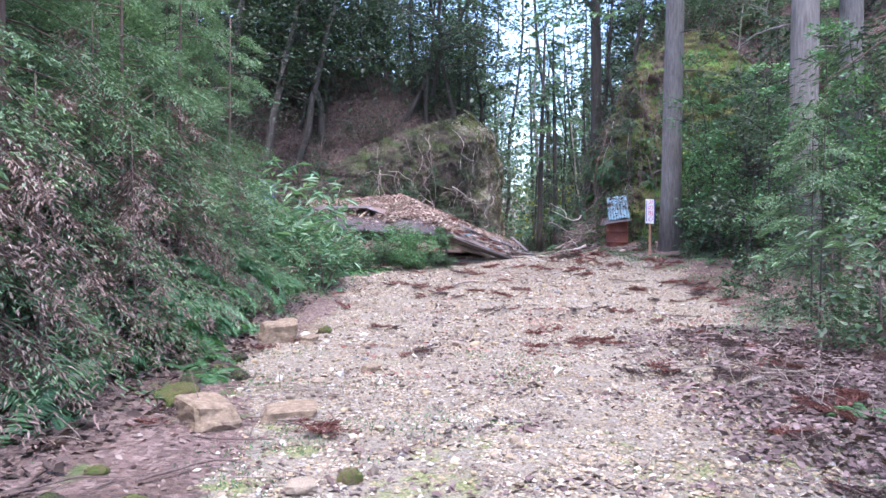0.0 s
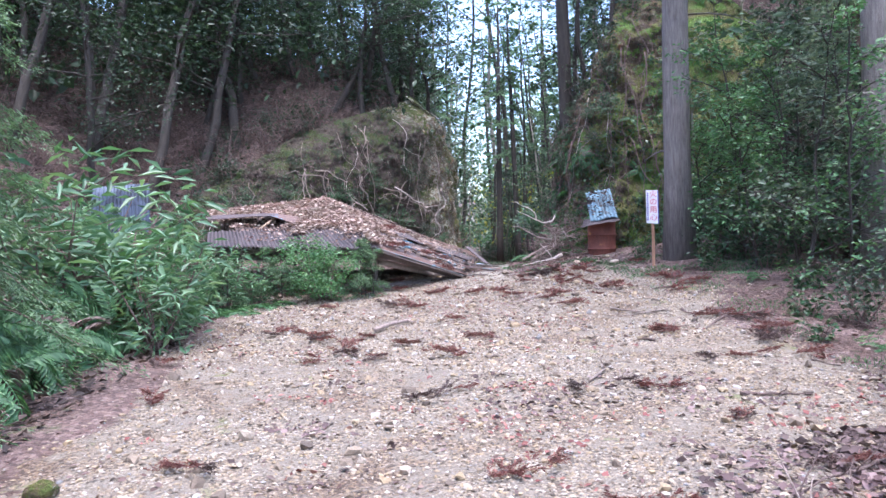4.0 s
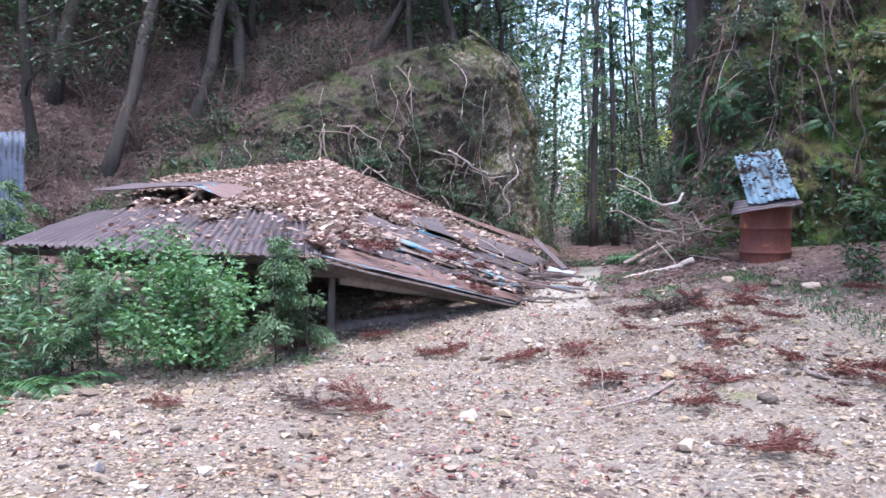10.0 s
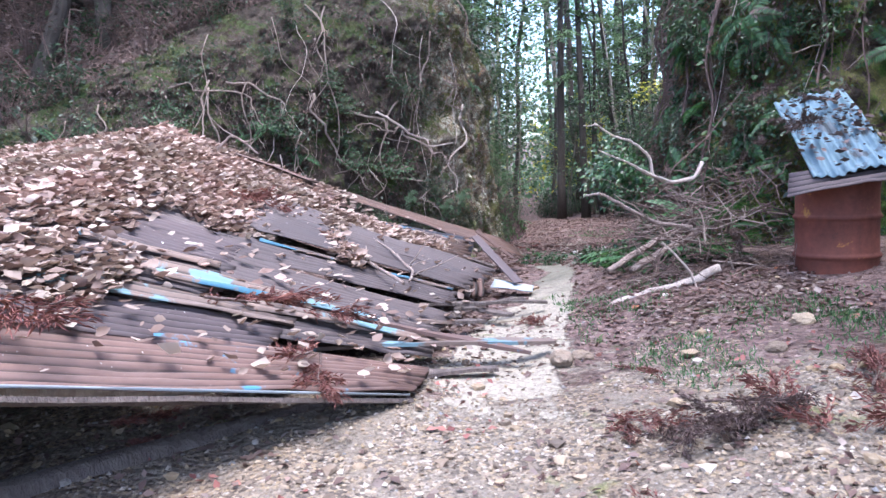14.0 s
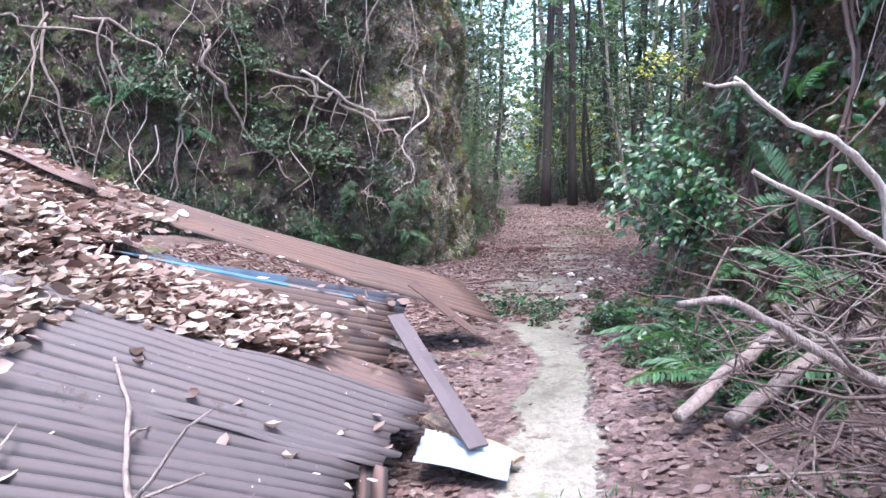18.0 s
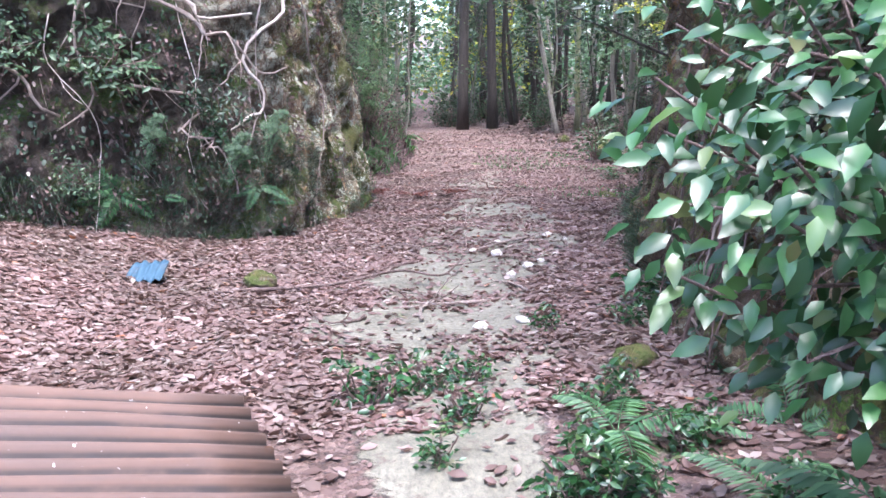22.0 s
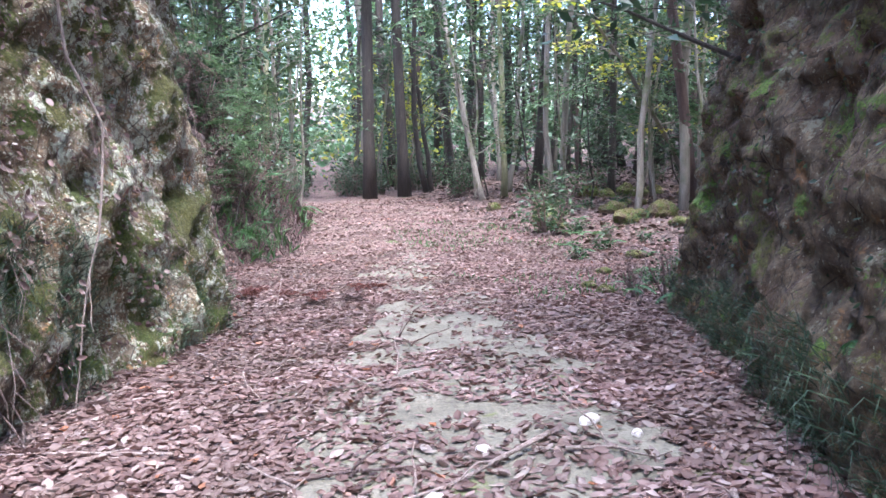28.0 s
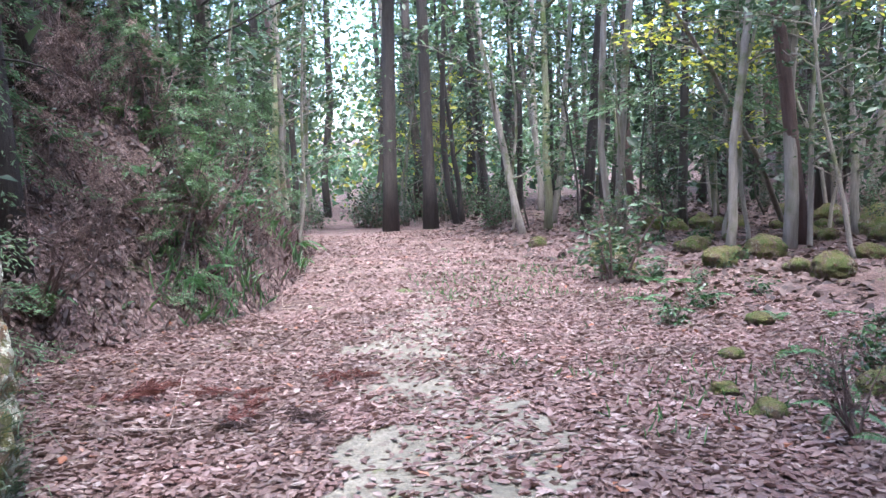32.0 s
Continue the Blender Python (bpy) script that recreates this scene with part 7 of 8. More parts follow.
# ---- what lies on the ground ----
def litter(name, n, box, want, mat, size, seed, label, lift=0.012, height=land, tilt=0.45, cat="leaves", fine=False):
    """Fallen leaves thinly piled over a stretch of ground, as one mass."""
    rng = np.random.default_rng(seed)
    x, y = rng.uniform(box[0], box[1], n), rng.uniform(box[2], box[3], n)
    keep = rng.uniform(size=n) < want(x, y)
    x, y = x[keep], y[keep]
    k = len(x)
    z = height(x, y)
    p = np.stack([x, y, z + rng.uniform(0.2, 1.3, k) * lift], 1)
    a = rng.uniform(0, 2 * np.pi, k)
    w = np.stack([np.cos(a), np.sin(a), rng.normal(size=k) * tilt * 0.6], 1)
    nor = np.array([0, 0, 1.0]) + rng.normal(size=(k, 3)) * tilt
    e = 0.08
    gx, gy = (height(x + e, y) - z) / e, (height(x, y + e) - z) / e
    w[:, 2] += np.clip(w[:, 0] * gx + w[:, 1] * gy, -1.2, 1.2)
    nor[:, 0] -= np.clip(gx, -1.2, 1.2)
    nor[:, 1] -= np.clip(gy, -1.2, 1.2)
    L = size * rng.uniform(0.55, 1.3, k)
    p -= unit(w) * (L * 0.5)[:, None]
    me = np_mesh(name, *(oval_leaves(p, w, nor, L, L * rng.uniform(0.38, 0.62, k)) if fine else leaves(p, w, nor, L, L * rng.uniform(0.4, 0.7, k), 0.15, 0.05)))
    return tagged(place(name, me, mat), label, cat, kind="stuff")


def on_track(x, y):
    g, s, off = zones(x, y)
    patch = np.clip((fbm(x * 1.6, y * 1.6, 33) - 0.36) * 6, 0.12, 1)
    return np.clip(1.0 - 0.92 * s * np.clip(1.45 - patch, 0, 1), 0.06, 1) * np.clip(0.25 + off, 0, 1)


litter("fallen_leaves", 66000, (-0.5, 6.6, 24.5, 31), on_track, LITTER, 0.06, 1, "reddish-brown fallen leaves carpeting the track", fine=True, tilt=0.25)
litter("fallen_leaves", 80000, (1.5, 9.5, 30.5, 38), on_track, LITTER, 0.06, 2, "reddish-brown fallen leaves carpeting the track", fine=True, tilt=0.25)
litter("fallen_leaves", 34000, (2.5, 14, 37.5, 50), on_track, LITTER, 0.075, 3, "reddish-brown fallen leaves carpeting the track")
litter("fallen_leaves", 16000, (-0.5, 4.6, 19, 25.5), lambda x, y: on_track(x, y) * np.clip(np.abs(x - 2.8 - 0.1 * (y - 22)) / 0.9, 0.05, 1), LITTER, 0.062, 4, "tan and brown fallen leaves beside the track", fine=True, tilt=0.2)
litter("fallen_leaves", 8000, (-2.2, 5.0, 12, 20), lambda x, y: 0.3 + 0.7 * (fbm(x, y, 5) > 0.5), LITTER, 0.05, 5, "scattered brown leaf bits on the gravel")
litter("fallen_leaves", 6000, (-2.2, 4.6, 3, 12), lambda x, y: 0.2 + 0.8 * (fbm(x, y, 6) > 0.52), LITTER, 0.05, 6, "scattered tan leaves on the gravel")
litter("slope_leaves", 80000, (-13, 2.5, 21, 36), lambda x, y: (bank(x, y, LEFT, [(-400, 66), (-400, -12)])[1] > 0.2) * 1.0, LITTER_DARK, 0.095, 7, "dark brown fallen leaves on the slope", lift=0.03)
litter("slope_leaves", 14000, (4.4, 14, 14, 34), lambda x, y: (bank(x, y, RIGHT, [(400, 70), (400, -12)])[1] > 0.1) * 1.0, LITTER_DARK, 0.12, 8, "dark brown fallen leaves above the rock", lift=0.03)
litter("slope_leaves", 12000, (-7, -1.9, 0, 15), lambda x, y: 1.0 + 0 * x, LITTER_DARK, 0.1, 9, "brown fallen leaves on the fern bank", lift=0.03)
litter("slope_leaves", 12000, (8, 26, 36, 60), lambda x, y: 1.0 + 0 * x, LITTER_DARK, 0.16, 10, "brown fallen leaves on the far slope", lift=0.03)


# leaves on the roof
def roof_heap(name, fn, n, want, seed, size=0.074, mat=None, lift=0.035):
    rng = np.random.default_rng(seed)
    u, v = rng.uniform(0, 1, n), rng.uniform(0, 1, n)
    keep = rng.uniform(size=n) < want(u, v)
    u, v = u[keep], v[keep]
    p = np.array([fn(a, b) for a, b in zip(u, v)])
    p[:, 2] += lift + rng.uniform(0, 0.05, len(u))
    a = rng.uniform(0, 2 * np.pi, len(u))
    w = np.stack([np.cos(a), np.sin(a), rng.normal(size=len(u)) * 0.2], 1)
    L = size * rng.uniform(0.55, 1.35, len(u))
    me = np_mesh(name, *oval_leaves(p, w, np.array([0, 0, 1.0]) + rng.normal(size=p.shape) * 0.38, L, L * rng.uniform(0.42, 0.72, len(u))))
    tagged(place(name, me, mat or LITTER_TAN), "pale tan dead leaves heaped on the fallen roof", "leaves", kind="stuff")


roof_heap("roof_leaves", roof_a, 24000, lambda u, v: np.clip((v + 0.25 * (u - 0.5) - 0.36 + (fbm(u * 5, v * 5, 3) - 0.47) * 1.0) * 4, 0.04, 1) * np.clip((u + v * 0.5 - 0.25) * 5, 0, 1), 21)
roof_heap("roof_leaves", roof_b, 30000, lambda u, v: np.clip((0.13 + 0.42 * v - u + (fbm(u * 6, v * 6, 4) - 0.47) * 0.7) * 6, 0.02, 1), 22, lift=0.07)
roof_heap("roof_litter", roof_a, 12000, lambda u, v: np.clip((v + 0.25 * (u - 0.5) - 0.36 + (fbm(u * 5, v * 5, 3) - 0.47) * 1.0) * 4, 0.02, 1) * np.clip((u + v * 0.5 - 0.25) * 5, 0, 1), 26, mat=LITTER, lift=0.015)
roof_heap("roof_litter", roof_b, 12000, lambda u, v: np.clip((0.13 + 0.42 * v - u + (fbm(u * 6, v * 6, 4) - 0.47) * 0.7) * 6, 0.0, 1), 27, mat=LITTER, lift=0.05)
roof_heap("roof_leaves", roof_b, 36000, lambda u, v: np.clip((1.15 - np.hypot((u - 0.64) / 0.19, (v - 0.755 - 0.1 * (u - 0.64)) / 0.085) + (fbm(u * 9, v * 9, 5) - 0.5) * 1.2) * 2.5, 0, 1), 23, lift=0.06)
roof_heap("roof_leaves", roof_b, 20000, lambda u, v: np.clip(1.1 - np.abs(u - 0.57 - 0.6 * np.maximum(0.56 - v, 0) + 0.4 * np.maximum(v - 0.6, 0)) / 0.04 + (fbm(u * 11, v * 11, 6) - 0.5) * 2.4, 0, 1) * (v > 0.41) * (v < 0.68), 25, lift=0.12)


# ---- gravel ----
def stone_mesh(seed, flat=0.6):
    rng = np.random.default_rng(seed)
    bm = bmesh.new()
    bmesh.ops.create_icosphere(bm, subdivisions=1, radius=0.5)
    v = np.array([q.co for q in bm.verts])
    f = np.array([[q.index for q in t.verts] for t in bm.faces])
    bm.free()
    v = v * (1 + rng.uniform(-0.38, 0.38, (len(v), 1))) * np.array((1, rng.uniform(0.6, 0.95), flat * rng.uniform(0.7, 1.2)))
    return v, f


def stone_mat(island=True):
    m = Mat("loose_stone" if island else "single_stone", 0.85)
    r = m.geo("Random Per Island") if island else m.t.nodes.new("ShaderNodeObjectInfo").outputs["Random"]
    c = m.ramp(r, [(0.0, (0.1, 0.082, 0.068)), (0.2, (0.2, 0.16, 0.125)), (0.5, (0.31, 0.255, 0.195)), (0.7, (0.36, 0.285, 0.18)), (0.85, (0.44, 0.385, 0.31)), (0.94, (0.54, 0.51, 0.47)), (1.0, (0.19, 0.2, 0.215))])
    n = m.noise(25, 5, 0.65)
    m.color(m.mix(m.step(n, 0.35, 0.7), m.mix(1.0, c, (0.7, 0.64, 0.58), "MULTIPLY"), c)).bump(n, 0.5, 0.01)
    return m.m


STONES, STONE1 = stone_mat(True), stone_mat(False)
SHAPES = [stone_mesh(k) for k in range(12)]
OCTA = [(np.array([(0.5, 0, 0), (-0.5, 0, 0), (0, 0.45, 0), (0, -0.45, 0), (0.05, 0, 0.3), (0, 0.05, -0.3)]) * np.random.default_rng(80 + k).uniform(0.55, 1.35, (6, 1)) + np.random.default_rng(60 + k).normal(size=(6, 3)) * 0.06,
         np.array([(0, 2, 4), (2, 1, 4), (1, 3, 4), (3, 0, 4), (2, 0, 5), (1, 2, 5), (3, 1, 5), (0, 3, 5)])) for k in range(12)]


def stones(name, n, box, want, smin, smax, seed, label, power=3.2, small=False):
    rng = np.random.default_rng(seed)
    x, y = rng.uniform(box[0], box[1], n), rng.uniform(box[2], box[3], n)
    keep = rng.uniform(size=n) < want(x, y)
    x, y = x[keep], y[keep]
    z = land(x, y)
    s = smin + (smax - smin) * rng.uniform(size=len(x)) ** power
    a = rng.uniform(0, 2 * np.pi, len(x))
    which = rng.integers(0, 12, len(x))
    V, F, base = [], [], 0
    for k in range(12):
        sel = np.where(which == k)[0]
        if len(sel) == 0:
            continue
        v, f = (OCTA if small else SHAPES)[k]
        c, sn = np.cos(a[sel])[:, None], np.sin(a[sel])[:, None]
        X = (v[None, :, 0] * c - v[None, :, 1] * sn) * s[sel][:, None] + x[sel][:, None]
        Y = (v[None, :, 0] * sn + v[None, :, 1] * c) * s[sel][:, None] + y[sel][:, None]
        Z = v[None, :, 2] * s[sel][:, None] + (z[sel] + s[sel] * 0.12)[:, None]
        V.append(np.stack([X, Y, Z], -1).reshape(-1, 3))
        F.append((f[None] + (np.arange(len(sel)) * len(v))[:, None, None]).reshape(-1, 3) + base)
        base += len(sel) * len(v)
    me = np_mesh(name, np.concatenate(V), np.concatenate(F), smooth=False)
    return tagged(place(name, me, STONES), label, "gravel", kind="stuff")


grav = lambda x, y: zones(x, y)[0] * np.clip(0.35 + (fbm(x * 1.2, y * 1.2, 8) - 0.3) * 2.2, 0.15, 1)
for box, k in (((-2.6, 5.2, 3.5, 12.5), 31), ((-2.4, 5.2, 12, 20.5), 32)):
    stones("gravel", 70000, box, grav, 0.01, 0.036, k, "loose pale gravel over the clearing", 1.8, True)
    stones("gravel", 3000, box, grav, 0.03, 0.085, k + 20, "larger pale stones in the gravel", 2.4)
stones("gravel", 24000, (-2.4, 4.4, 0.8, 4.2), grav, 0.01, 0.05, 33, "loose pale gravel over the clearing", 2.6, True)
# stones large enough to pick up, along the middle of the clearing
rocks = [np_mesh("stone", *SHAPES[k], smooth=False) for k in range(12)]
for me in rocks:
    me.materials.append(STONE1)
bed = tagged(new("gravel_bed"), "pale stones lying loose on the clearing", "stones", kind="structure")
rng = np.random.default_rng(41)
k = 0
while k < 260:
    x, y = rng.uniform(-2.2, 4.8), rng.uniform(5.5, 19.5)
    if rng.uniform() > float(zones(np.array([x]), np.array([y]))[0][0]):
        continue
    s = 0.05 + 0.08 * rng.uniform() ** 2
    place("stone", rocks[k % 12], None, bed, m=Matrix.LocRotScale((x, y, land1(x, y) + s * 0.15), Euler((rng.normal() * 0.2, rng.normal() * 0.2, rng.uniform(0, 6.3))), (s, s, s)))
    k += 1


def rock_thing(x, y, s, label, mat, seed, flat=0.7, group="", tilt=0.0):
    rng = np.random.default_rng(seed)
    bm = bmesh.new()
    bmesh.ops.create_icosphere(bm, subdivisions=3, radius=0.5)
    for q in bm.verts:
        d = noise.fractal(q.co * 2.1 + Vector((seed * 3.7, 0, 0)), 1.0, 2.0, 4)
        q.co *= 1 + 0.28 * d
        q.co.x, q.co.y, q.co.z = round(q.co.x * 5) / 5 * 0.4 + q.co.x * 0.6, q.co.y * 0.8, q.co.z * flat
    me = bpy.data.meshes.new("rock")
    bm.to_mesh(me)
    bm.free()
    me.materials.append(mat)
    ob = new("rock", me)
    ob.matrix_basis = Matrix.LocRotScale((x, y, land1(x, y) + s * flat * 0.22), Euler((tilt, 0, rng.uniform(0, 6))), (s, s, s))
    return tagged(ob, label, "rock", group)


PALE_ROCK = STONE1
WHITE_STONE = Mat("white_stone", 0.8)
WHITE_STONE.color(WHITE_STONE.ramp(WHITE_STONE.noise(7, 5, 0.7), [(0.3, (0.3, 0.26, 0.22)), (0.5, (0.5, 0.46, 0.41)), (0.7, (0.62, 0.59, 0.55))])).bump(WHITE_STONE.noise(20, 5), 0.6, 0.02)
for k, (x, y, s) in enumerate(((3.49, 26.0, 0.17), (3.75, 26.05, 0.14), (3.98, 28.25, 0.2), (3.8, 28.5, 0.14), (4.15, 27.7, 0.16), (3.95, 27.4, 0.15), (4.3, 27.9, 0.12), (4.62, 29.0, 0.17), (4.75, 28.8, 0.1), (2.52, 18.7, 0.2), (2.64, 18.78, 0.16), (4.1, 28.9, 0.12), (4.5, 28.2, 0.1),
                              (3.3, 16.2, 0.16), (3.9, 17.2, 0.18), (4.2, 18.2, 0.2), (3.6, 18.4, 0.14), (4.4, 17.9, 0.22), (3.95, 18.9, 0.18), (4.6, 19.1, 0.16), (3.0, 15.0, 0.15), (2.6, 15.6, 0.14))):
    rock_thing(x, y, s * (0.62 if y > 24 else 0.8), "pale broken stone lying on the track", WHITE_STONE.m if y > 24 else PALE_ROCK, 300 + k, 0.6, group="pale stones")
BROWN_STONE = Mat("brown_stone", 0.9)
BROWN_STONE.color(BROWN_STONE.ramp(BROWN_STONE.noise(6, 6, 0.7), [(0.3, (0.1, 0.068, 0.046)), (0.5, (0.21, 0.15, 0.1)), (0.7, (0.33, 0.26, 0.19))])).bump(BROWN_STONE.noise(18, 6, 0.7), 0.7, 0.03)


def stone_block(x, y, size, label, seed, turn):
    """An angular broken block with chipped edges."""
    bm = bmesh.new()
    bmesh.ops.create_cube(bm, size=1.0)
    bmesh.ops.bevel(bm, geom=list(bm.edges), offset=0.09, segments=1, affect="EDGES")
    bmesh.ops.subdivide_edges(bm, edges=list(bm.edges), cuts=2, use_grid_fill=True)
    for q in bm.verts:
        d = noise.fractal(q.co * 1.7 + Vector((seed, 0, 0)), 1.0, 2.0, 4)
        q.co += q.co.normalized() * d * 0.12
        q.co.x += q.co.z * 0.18
    bmesh.ops.triangulate(bm, faces=list(bm.faces))
    me = bpy.data.meshes.new("rock")
    bm.to_mesh(me)
    bm.free()
    me.materials.append(BROWN_STONE.m)
    ob = new("rock", me)
    ob.matrix_basis = Matrix.LocRotScale((x, y, land1(x, y) + size[2] * 0.38), Euler((0.1, -0.06, radians(turn))), size)
    return tagged(ob, label, "rock", "stones below the bank")


stone_block(-1.78, 8.1, (0.36, 0.3, 0.24), "angular block of brown stone at the foot of the bank", 1.3, 20)
stone_block(-1.42, 8.0, (0.2, 0.14, 0.09), "small flat brown stone at the foot of the bank", 2.3, 70)
stone_block(-1.0, 4.9, (0.34, 0.24, 0.1), "flat pinkish-brown stone at the edge of the track", 3.3, 10)
stone_block(-1.5, 4.7, (0.4, 0.3, 0.16), "flat brown stone at the edge of the track", 4.3, 130)
stone_block(-0.6, 6.6, (0.16, 0.12, 0.07), "small flat brown stone on the gravel", 5.3, 50)
rock_thing(-1.9, 5.3, 0.4, "mossy stone at the edge of the track", ROCK_MOSS, 335, 0.45)
for k, (x, y, s) in enumerate(((2.03, 27.3, 0.3), (4.1, 25.1, 0.24), (7.3, 34.5, 0.22), (6.7, 33.6, 0.2), (7.6, 33.3, 0.4), (6.6, 33.0, 0.26), (8.4, 35.8, 0.3))):
    rock_thing(x, y, s, "low stone under green moss", ROCK_MOSS, 340 + k, 0.55, "mossy stones")
rng = np.random.default_rng(43)
for k in range(46):
    rock_thing(rng.uniform(8.6, 15), rng.uniform(37.5, 44.5), rng.uniform(0.2, 0.65), "mossy boulder in the stream bed", ROCK_MOSS, 360 + k, 0.7, "mossy boulders")


# ---- shed cedar sprigs and sticks ----
def make_sprig(seed, mat, label, length=0.34):
    rng = np.random.default_rng(seed)
    t = thing("cedar_sprig", (0, 0, 0), label, "twig", "cedar sprigs")
    wood, g = Geo(), Geo()
    main = wander((-length / 2, 0, 0.02), (length / 2, 0, 0.035), 7, 0.06, rng=rng)
    wood.add(*tube(main, (0.006, 0.002), 4))
    for k in range(11):
        q = main[int(rng.integers(1, 7))]
        e = q + np.array((rng.uniform(0.04, 0.16), rng.choice((-1, 1)) * rng.uniform(0.03, 0.11), rng.uniform(-0.01, 0.05))) * length / 0.34
        n = 44
        s = rng.uniform(0, 1, n)[:, None]
        p = q + (e - q) * s + rng.normal(size=(n, 3)) * 0.006
        w = unit(unit(e - q) + rng.normal(size=(n, 3)) * 0.35)
        g.add(*leaves(p, w, rand_dirs(n, 0.2, 1, rng), rng.uniform(0.02, 0.045, n), 0.0045))
    place("stem", wood.mesh("stem"), TWIG, t)
    place("needles", g.mesh("needles"), mat, t)
    return t


SPRIGS = [make_sprig(900 + k, SPRIG_RED, "fallen rust-red cedar sprig") for k in range(4)] + [make_sprig(910 + k, SPRIG_GREY, "fallen grey-brown cedar sprig") for k in range(3)]
rng = np.random.default_rng(45)


def drop_sprigs(n, box, kinds, smin=0.6, smax=1.25, ok=lambda x, y: True, dz=0.015):
    k = 0
    while k < n:
        x, y = rng.uniform(box[0], box[1]), rng.uniform(box[2], box[3])
        if ok(x, y):
            cx, cy = x, y
            for m in range(2):
                first_or_copy(SPRIGS[int(rng.choice(kinds))], spot(cx + rng.normal() * 0.09, cy + rng.normal() * 0.07, scale=rng.uniform(smin, smax), dz=dz + 0.012 * m, tilt=rng.normal(size=2) * 5, rng=rng))
            k += 1


flatland = lambda x, y: depth_left(x, y) <= 0 and depth_right(x, y) <= 0
drop_sprigs(27, (-1.8, 4.2, 3.5, 12), (0, 1, 2, 3, 4), 0.5, 1.1, ok=flatland)
drop_sprigs(28, (-1.3, 4.6, 11.5, 18), (0, 1, 2, 3, 3, 5), 0.5, 1.15, ok=flatland)
drop_sprigs(18, (2.2, 4.7, 12.0, 17.5), (0, 1, 2, 3), 0.6, 1.2, ok=flatland)
drop_sprigs(9, (2.6, 4.6, 4.2, 12), (4, 5, 6, 4, 0), ok=flatland)
drop_sprigs(3, (1.9, 3.4, 18.2, 20.3), (0, 1, 2), 0.4, 0.6, ok=flatland)
drop_sprigs(5, (3.0, 7.5, 33, 42), (0, 1, 4), ok=flatland)
# a heap of grey twigs by the track
for k in range(8):
    first_or_copy(SPRIGS[4 + k % 3], spot(2.95 + rng.normal() * 0.18, 17.42 + rng.normal() * 0.07, scale=1.0, dz=0.02 + 0.008 * k, tilt=rng.normal(size=2) * 12, rng=rng))
# red sprigs on the roof
for u, v, s in ((0.75, 0.02, 1.3), (0.68, 0.06, 1.2), (0.5, 0.18, 1.6), (0.62, 0.2, 1.4), (0.3, 0.62, 1.6), (0.35, 0.68, 1.5), (0.2, 0.75, 1.3), (0.4, 0.6, 1.2), (0.15, 0.08, 1.5), (0.22, 0.1, 1.3)):
    q = roof_b(u, v)
    copy_thing(SPRIGS[int(s * 10) % 4], Matrix.LocRotScale((q[0], q[1], q[2] + 0.06), Euler((0, 0.25, u * 40)), (s, s, s)))
limb("fallen_stick", [(0.25, 13.17, 0.2), (0.42, 13.45, 0.23), (0.67, 13.8, 0.24)], (0.025, 0.02), DEADWOOD, "dark fallen stick on the gravel", twigs=1, seed=11, cat="stick")
rng = np.random.default_rng(47)
for k in range(60):
    if k < 26:
        x, y = rng.uniform(2.2, 4.8), rng.uniform(4.5, 18)
    elif k < 44:
        x, y = rng.uniform(2.0, 5.4), rng.uniform(24.5, 33)
    else:
        x, y = rng.uniform(0.6, 4.5), rng.uniform(26, 42)
    if not flatland(x, y):
        continue
    a, L = rng.uniform(0, 6.3), rng.uniform(0.25, 0.9)
    p = [(x + math.cos(a) * L * f + rng.normal() * 0.03, y + math.sin(a) * L * f + rng.normal() * 0.03) for f in (-0.5, 0, 0.5)]
    limb("fallen_stick", [(q[0], q[1], land1(*q) + 0.02) for q in p], (rng.uniform(0.006, 0.016), 0.004), (TWIG, DEADWOOD, ROOTWOOD)[k % 3], "thin fallen stick on the ground", "fallen sticks", twigs=2, seed=400 + k, cat="stick")
limb("fallen_stick", [(1.7, 27.0, 0.24), (2.6, 27.1, 0.24), (3.1, 27.5, 0.24), (3.4, 27.3, 0.22), (3.65, 28.0, 0.2)], (0.013, 0.011, 0.006), TWIG, "long crooked branch lying across the track", twigs=2, seed=12, cat="stick")
limb("roof_twig", [(0.82, 21.49, 1.13), (0.92, 21.0, 1.12), (1.03, 20.46, 1.06), (1.24, 20.04, 1.0), (1.57, 19.52, 0.88)], (0.009, 0.013), DEADWOOD, "bent bare twig lying on the fallen roof", twigs=3, seed=13, cat="stick")
limb("roof_twig", [(1.19, 20.89, 1.1), (1.39, 20.54, 1.02), (1.52, 20.2, 0.95), (1.6, 20.05, 0.9), (1.59, 19.75, 0.86)], (0.006, 0.01), DEADWOOD, "bare twig lying on the fallen roof", twigs=4, seed=14, cat="stick")
limb("roof_twig", [(-0.6, 22.55, 2.0), (-0.5, 22.6, 2.12), (-0.35, 22.6, 2.05), (-0.2, 22.55, 1.92)], (0.015, 0.01), DEADWOOD, "hooked dead twig on the ridge", twigs=3, seed=15, cat="stick")
# litter on the tin lid
def lid_at(u, v):
    return bil(np.array((4.74, 21.3, 2.14)), np.array((4.5, 19.98, 1.5)), np.array((5.05, 19.86, 1.54)), np.array((5.24, 21.1, 2.24)), u, v)


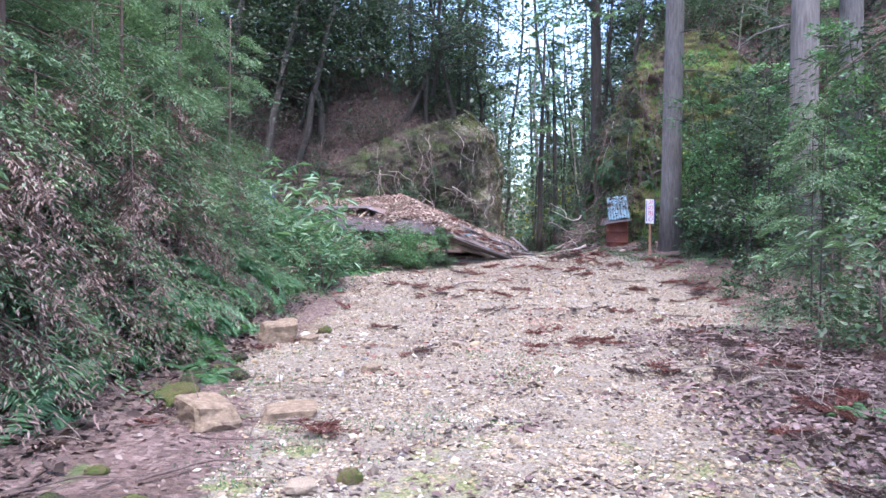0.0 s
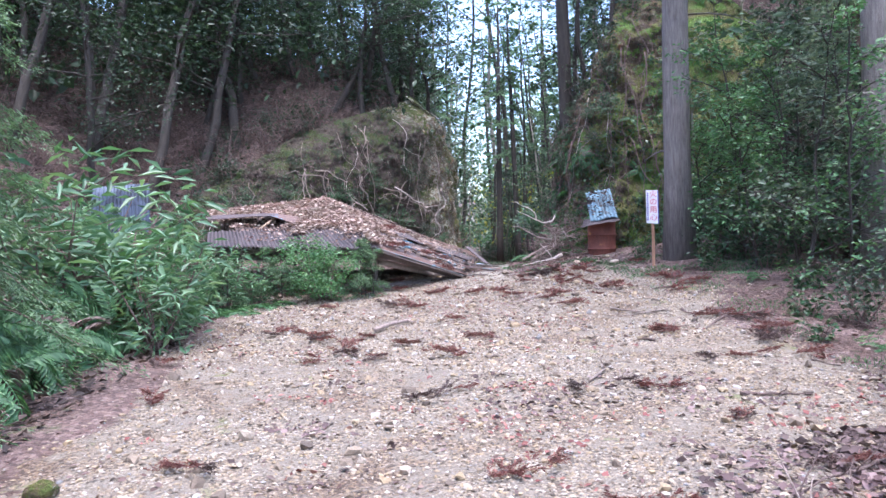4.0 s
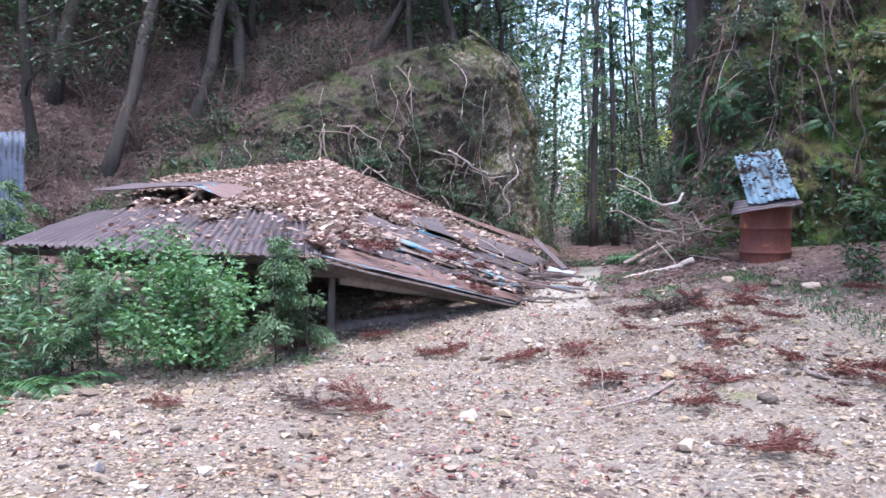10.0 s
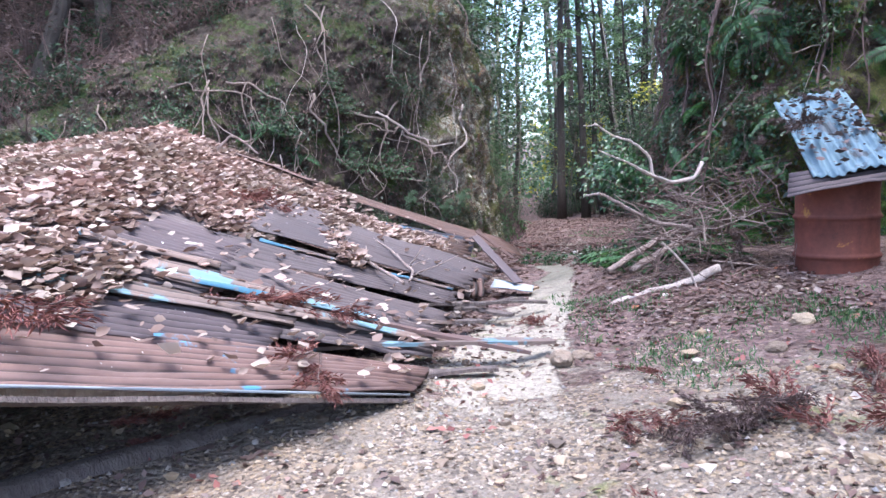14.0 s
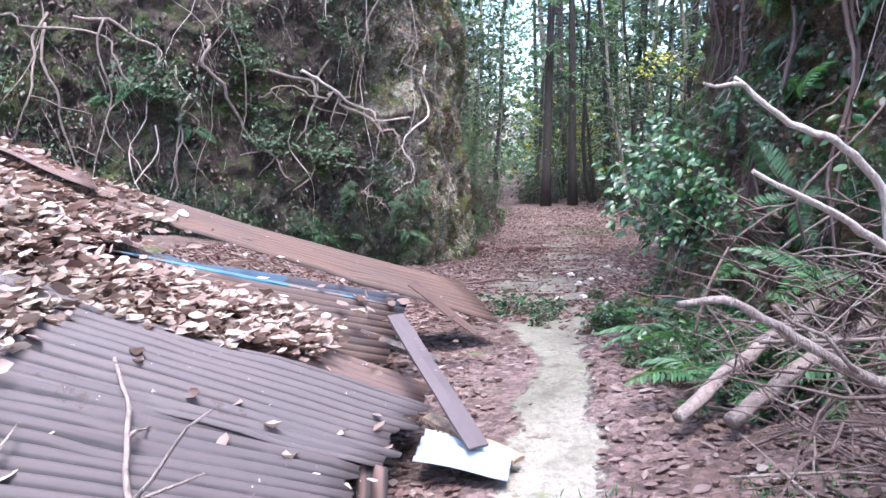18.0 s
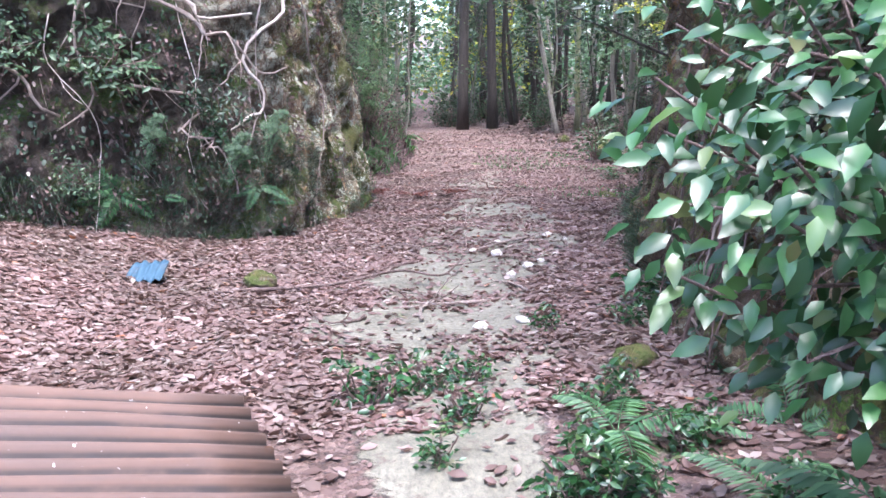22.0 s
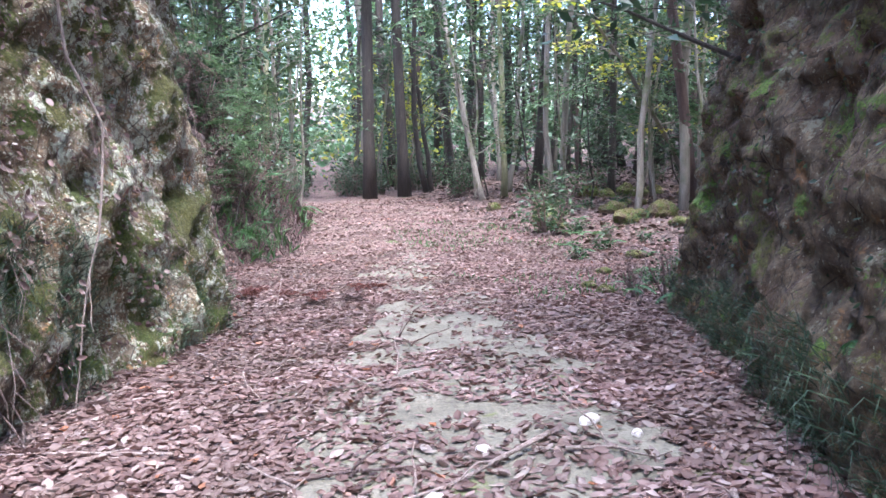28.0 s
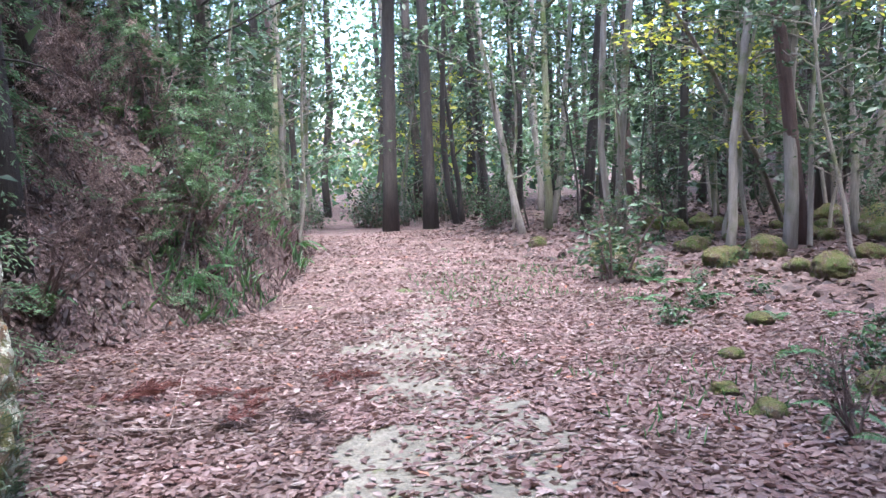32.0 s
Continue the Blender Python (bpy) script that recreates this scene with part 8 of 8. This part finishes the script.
roof_heap("lid_leaves", lid_at, 420, lambda u, v: np.clip((fbm(u * 4, v * 3, 12) - 0.42) * 5, 0.1, 1), 24, 0.06, SPRIG_GREY)
for k in range(5):
    copy_thing(SPRIGS[4 + k % 3], Matrix.LocRotScale((4.75 + rng.normal() * 0.15, 20.4 + rng.uniform(-0.2, 0.8), 1.75 + 0.1 * k), Euler((0.4, 0, rng.uniform(0, 6))), (1.3, 1.3, 1.3)))
# scrap of blue sheet in the leaves
scrap = thing("sheet_scrap", (1.18, 27.4, land1(1.18, 27.4)), "torn scrap of bright blue corrugated sheet in the leaves", "metal sheet")
place("sheet", sheet_mesh("sheet", corrugated([(-0.14, -0.11, 0.02), (-0.12, 0.13, 0.11), (0.14, 0.15, 0.12), (0.13, -0.13, 0.03)], along=5, sag=0.01, rag=0.03, seed=97)), shaded_rust_mat("scrap_blue", (0.06, 0.11, 0.15), (0.07, 0.12, 0.17), (0.04, 0.1, 0.15), 0.5), scrap)


# ---- grass and moss tufts ----
def grass(n, box, want, seed, mat, size, label):
    rng = np.random.default_rng(seed)
    x, y = rng.uniform(box[0], box[1], n), rng.uniform(box[2], box[3], n)
    keep = rng.uniform(size=n) < want(x, y)
    x, y = x[keep], y[keep]
    p = np.stack([x, y, land(x, y)], 1)
    w = unit(np.array([0, 0, 1.0]) + rng.normal(size=p.shape) * 0.55)
    L = size * rng.uniform(0.5, 1.4, len(x))
    me = np_mesh("grass", *leaves(p, w, rand_dirs(len(x), -0.3, 0.3, rng), L, 0.007, 0.0, 0.25))
    tagged(place("grass", me, mat), label, "grass", kind="stuff")


tuft = lambda k, lo: (lambda x, y: np.clip((fbm(x * 1.3, y * 1.3, k) - lo) * 8, 0, 1))
grass(9000, (4.0, 6.4, 14.5, 19.5), tuft(51, 0.42), 51, LEAF_FERN, 0.05, "short green grass and moss under the cedar")
grass(7000, (2.7, 4.3, 17.5, 21), tuft(52, 0.5), 52, LEAF_FERN, 0.04, "short green grass and moss beside the track")
grass(15000, (-2.3, 3.5, 2.2, 7.5), tuft(53, 0.48), 53, LEAF_FERN, 0.028, "short moss and grass on the gravel")
grass(4000, (5.6, 9.5, 32.5, 42), tuft(54, 0.5), 54, LEAF_FERN, 0.09, "tufts of green grass by the stream")
grass(9000, (4.3, 6.6, 8, 15), tuft(55, 0.46), 55, LEAF_FERN, 0.05, "short green grass beside the clearing")
litter("fallen_leaves", 7000, (4.2, 8, 6, 21), lambda x, y: 0.5 + 0.5 * (fbm(x, y, 7) > 0.48), LITTER, 0.06, 12, "brown fallen leaves beside the clearing")
drop_sprigs(8, (4.2, 6.0, 5, 16), (4, 5, 6, 0, 1))

# needles and twiglets shed by the cedars, in drifts
drift = lambda k, lo: (lambda x, y: np.clip((fbm(x * 1.5, y * 2.6, k) - lo) * 9, 0, 1) * zones(x, y)[0])
litter("cedar_needles", 14000, (-2.0, 4.8, 5.0, 19.0), drift(61, 0.56), SPRIG_RED, 0.05, 71, "rust-red drifts of shed cedar needles on the gravel", cat="needles")
litter("cedar_needles", 12000, (-0.5, 5.0, 2.5, 11.0), drift(62, 0.54), SPRIG_GREY, 0.06, 72, "grey-brown drifts of shed needles and twiglets", cat="needles")
litter("cedar_needles", 46000, (1.0, 5.6, 1.4, 9.0), lambda x, y: np.clip((x - 1.0 - 0.12 * y) / 1.3, 0, 1) * np.clip((fbm(x * 1.5, y * 1.5, 63) - 0.3) * 4, 0.1, 1), SPRIG_GREY, 0.07, 73, "grey-brown cedar litter at the edge of the clearing", lift=0.03, cat="needles")
drop_sprigs(28, (1.5, 4.6, 2.2, 8), (4, 5, 6, 1), 0.7, 1.4, ok=flatland)
rng = np.random.default_rng(48)
for k in range(30):
    x, y = rng.uniform(1.9, 4.4), rng.uniform(2.4, 8.5)
    a, L = rng.uniform(0, 6.3), rng.uniform(0.5, 1.2)
    limb("fallen_stick", [(x + math.cos(a) * L * f, y + math.sin(a) * L * f, land1(x + math.cos(a) * L * f, y + math.sin(a) * L * f) + 0.05 + 0.04 * (f > 0)) for f in (-0.5, -0.1, 0.25, 0.5)], (rng.uniform(0.006, 0.013), 0.003), (TWIG, ROOTWOOD)[k % 2], "thin fallen stick on the ground", "fallen sticks", twigs=3, seed=500 + k, cat="stick")
# dry bracken on the bank past the rock
dry = lambda x, y: (bank(x, y, LEFT, [(-400, 66), (-400, -12)])[1] > 0.05) * 1.0
grass(12000, (-0.5, 5.2, 33.0, 46), dry, 56, SPRIG_GREY, 0.17, "withered grass and bracken on the bank")
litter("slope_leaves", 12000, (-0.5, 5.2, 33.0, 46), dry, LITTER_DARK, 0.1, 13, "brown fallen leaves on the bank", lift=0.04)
grass(2600, (2.5, 5.2, 36.0, 43), lambda x, y: dry(x, y) * np.clip((fbm(x, y, 9) - 0.45) * 6, 0, 1), 57, LEAF_BRIGHT, 0.3, "long bright green grass at the foot of the bank")
rng = np.random.default_rng(49)
for k in range(26):
    x, y = -2.1 + rng.normal() * 0.45, rng.uniform(3.0, 9.0)
    if k % 2:
        x = np.interp(y, (2.5, 6.5), (-0.9, -1.8)) + rng.normal() * 0.5
    rock_thing(x, y, rng.uniform(0.06, 0.2), "brown stone at the foot of the fern bank", (ROCK, ROCK_MOSS, ROCK, PALE_ROCK)[k % 4], 600 + k, rng.uniform(0.45, 0.7), "stones below the bank")
for k in range(14):
    x, y = rng.uniform(-2.2, -0.7), rng.uniform(2.8, 6.0)
    limb("fallen_stick", [(x + f * rng.uniform(0.3, 0.6), y + f * rng.normal() * 0.3, land1(x, y) + 0.03) for f in (-0.5, 0, 0.5)], (rng.uniform(0.004, 0.009), 0.003), (TWIG, ROOTWOOD)[k % 2], "thin fallen stick on the ground", "fallen sticks", twigs=1, seed=540 + k, cat="stick")
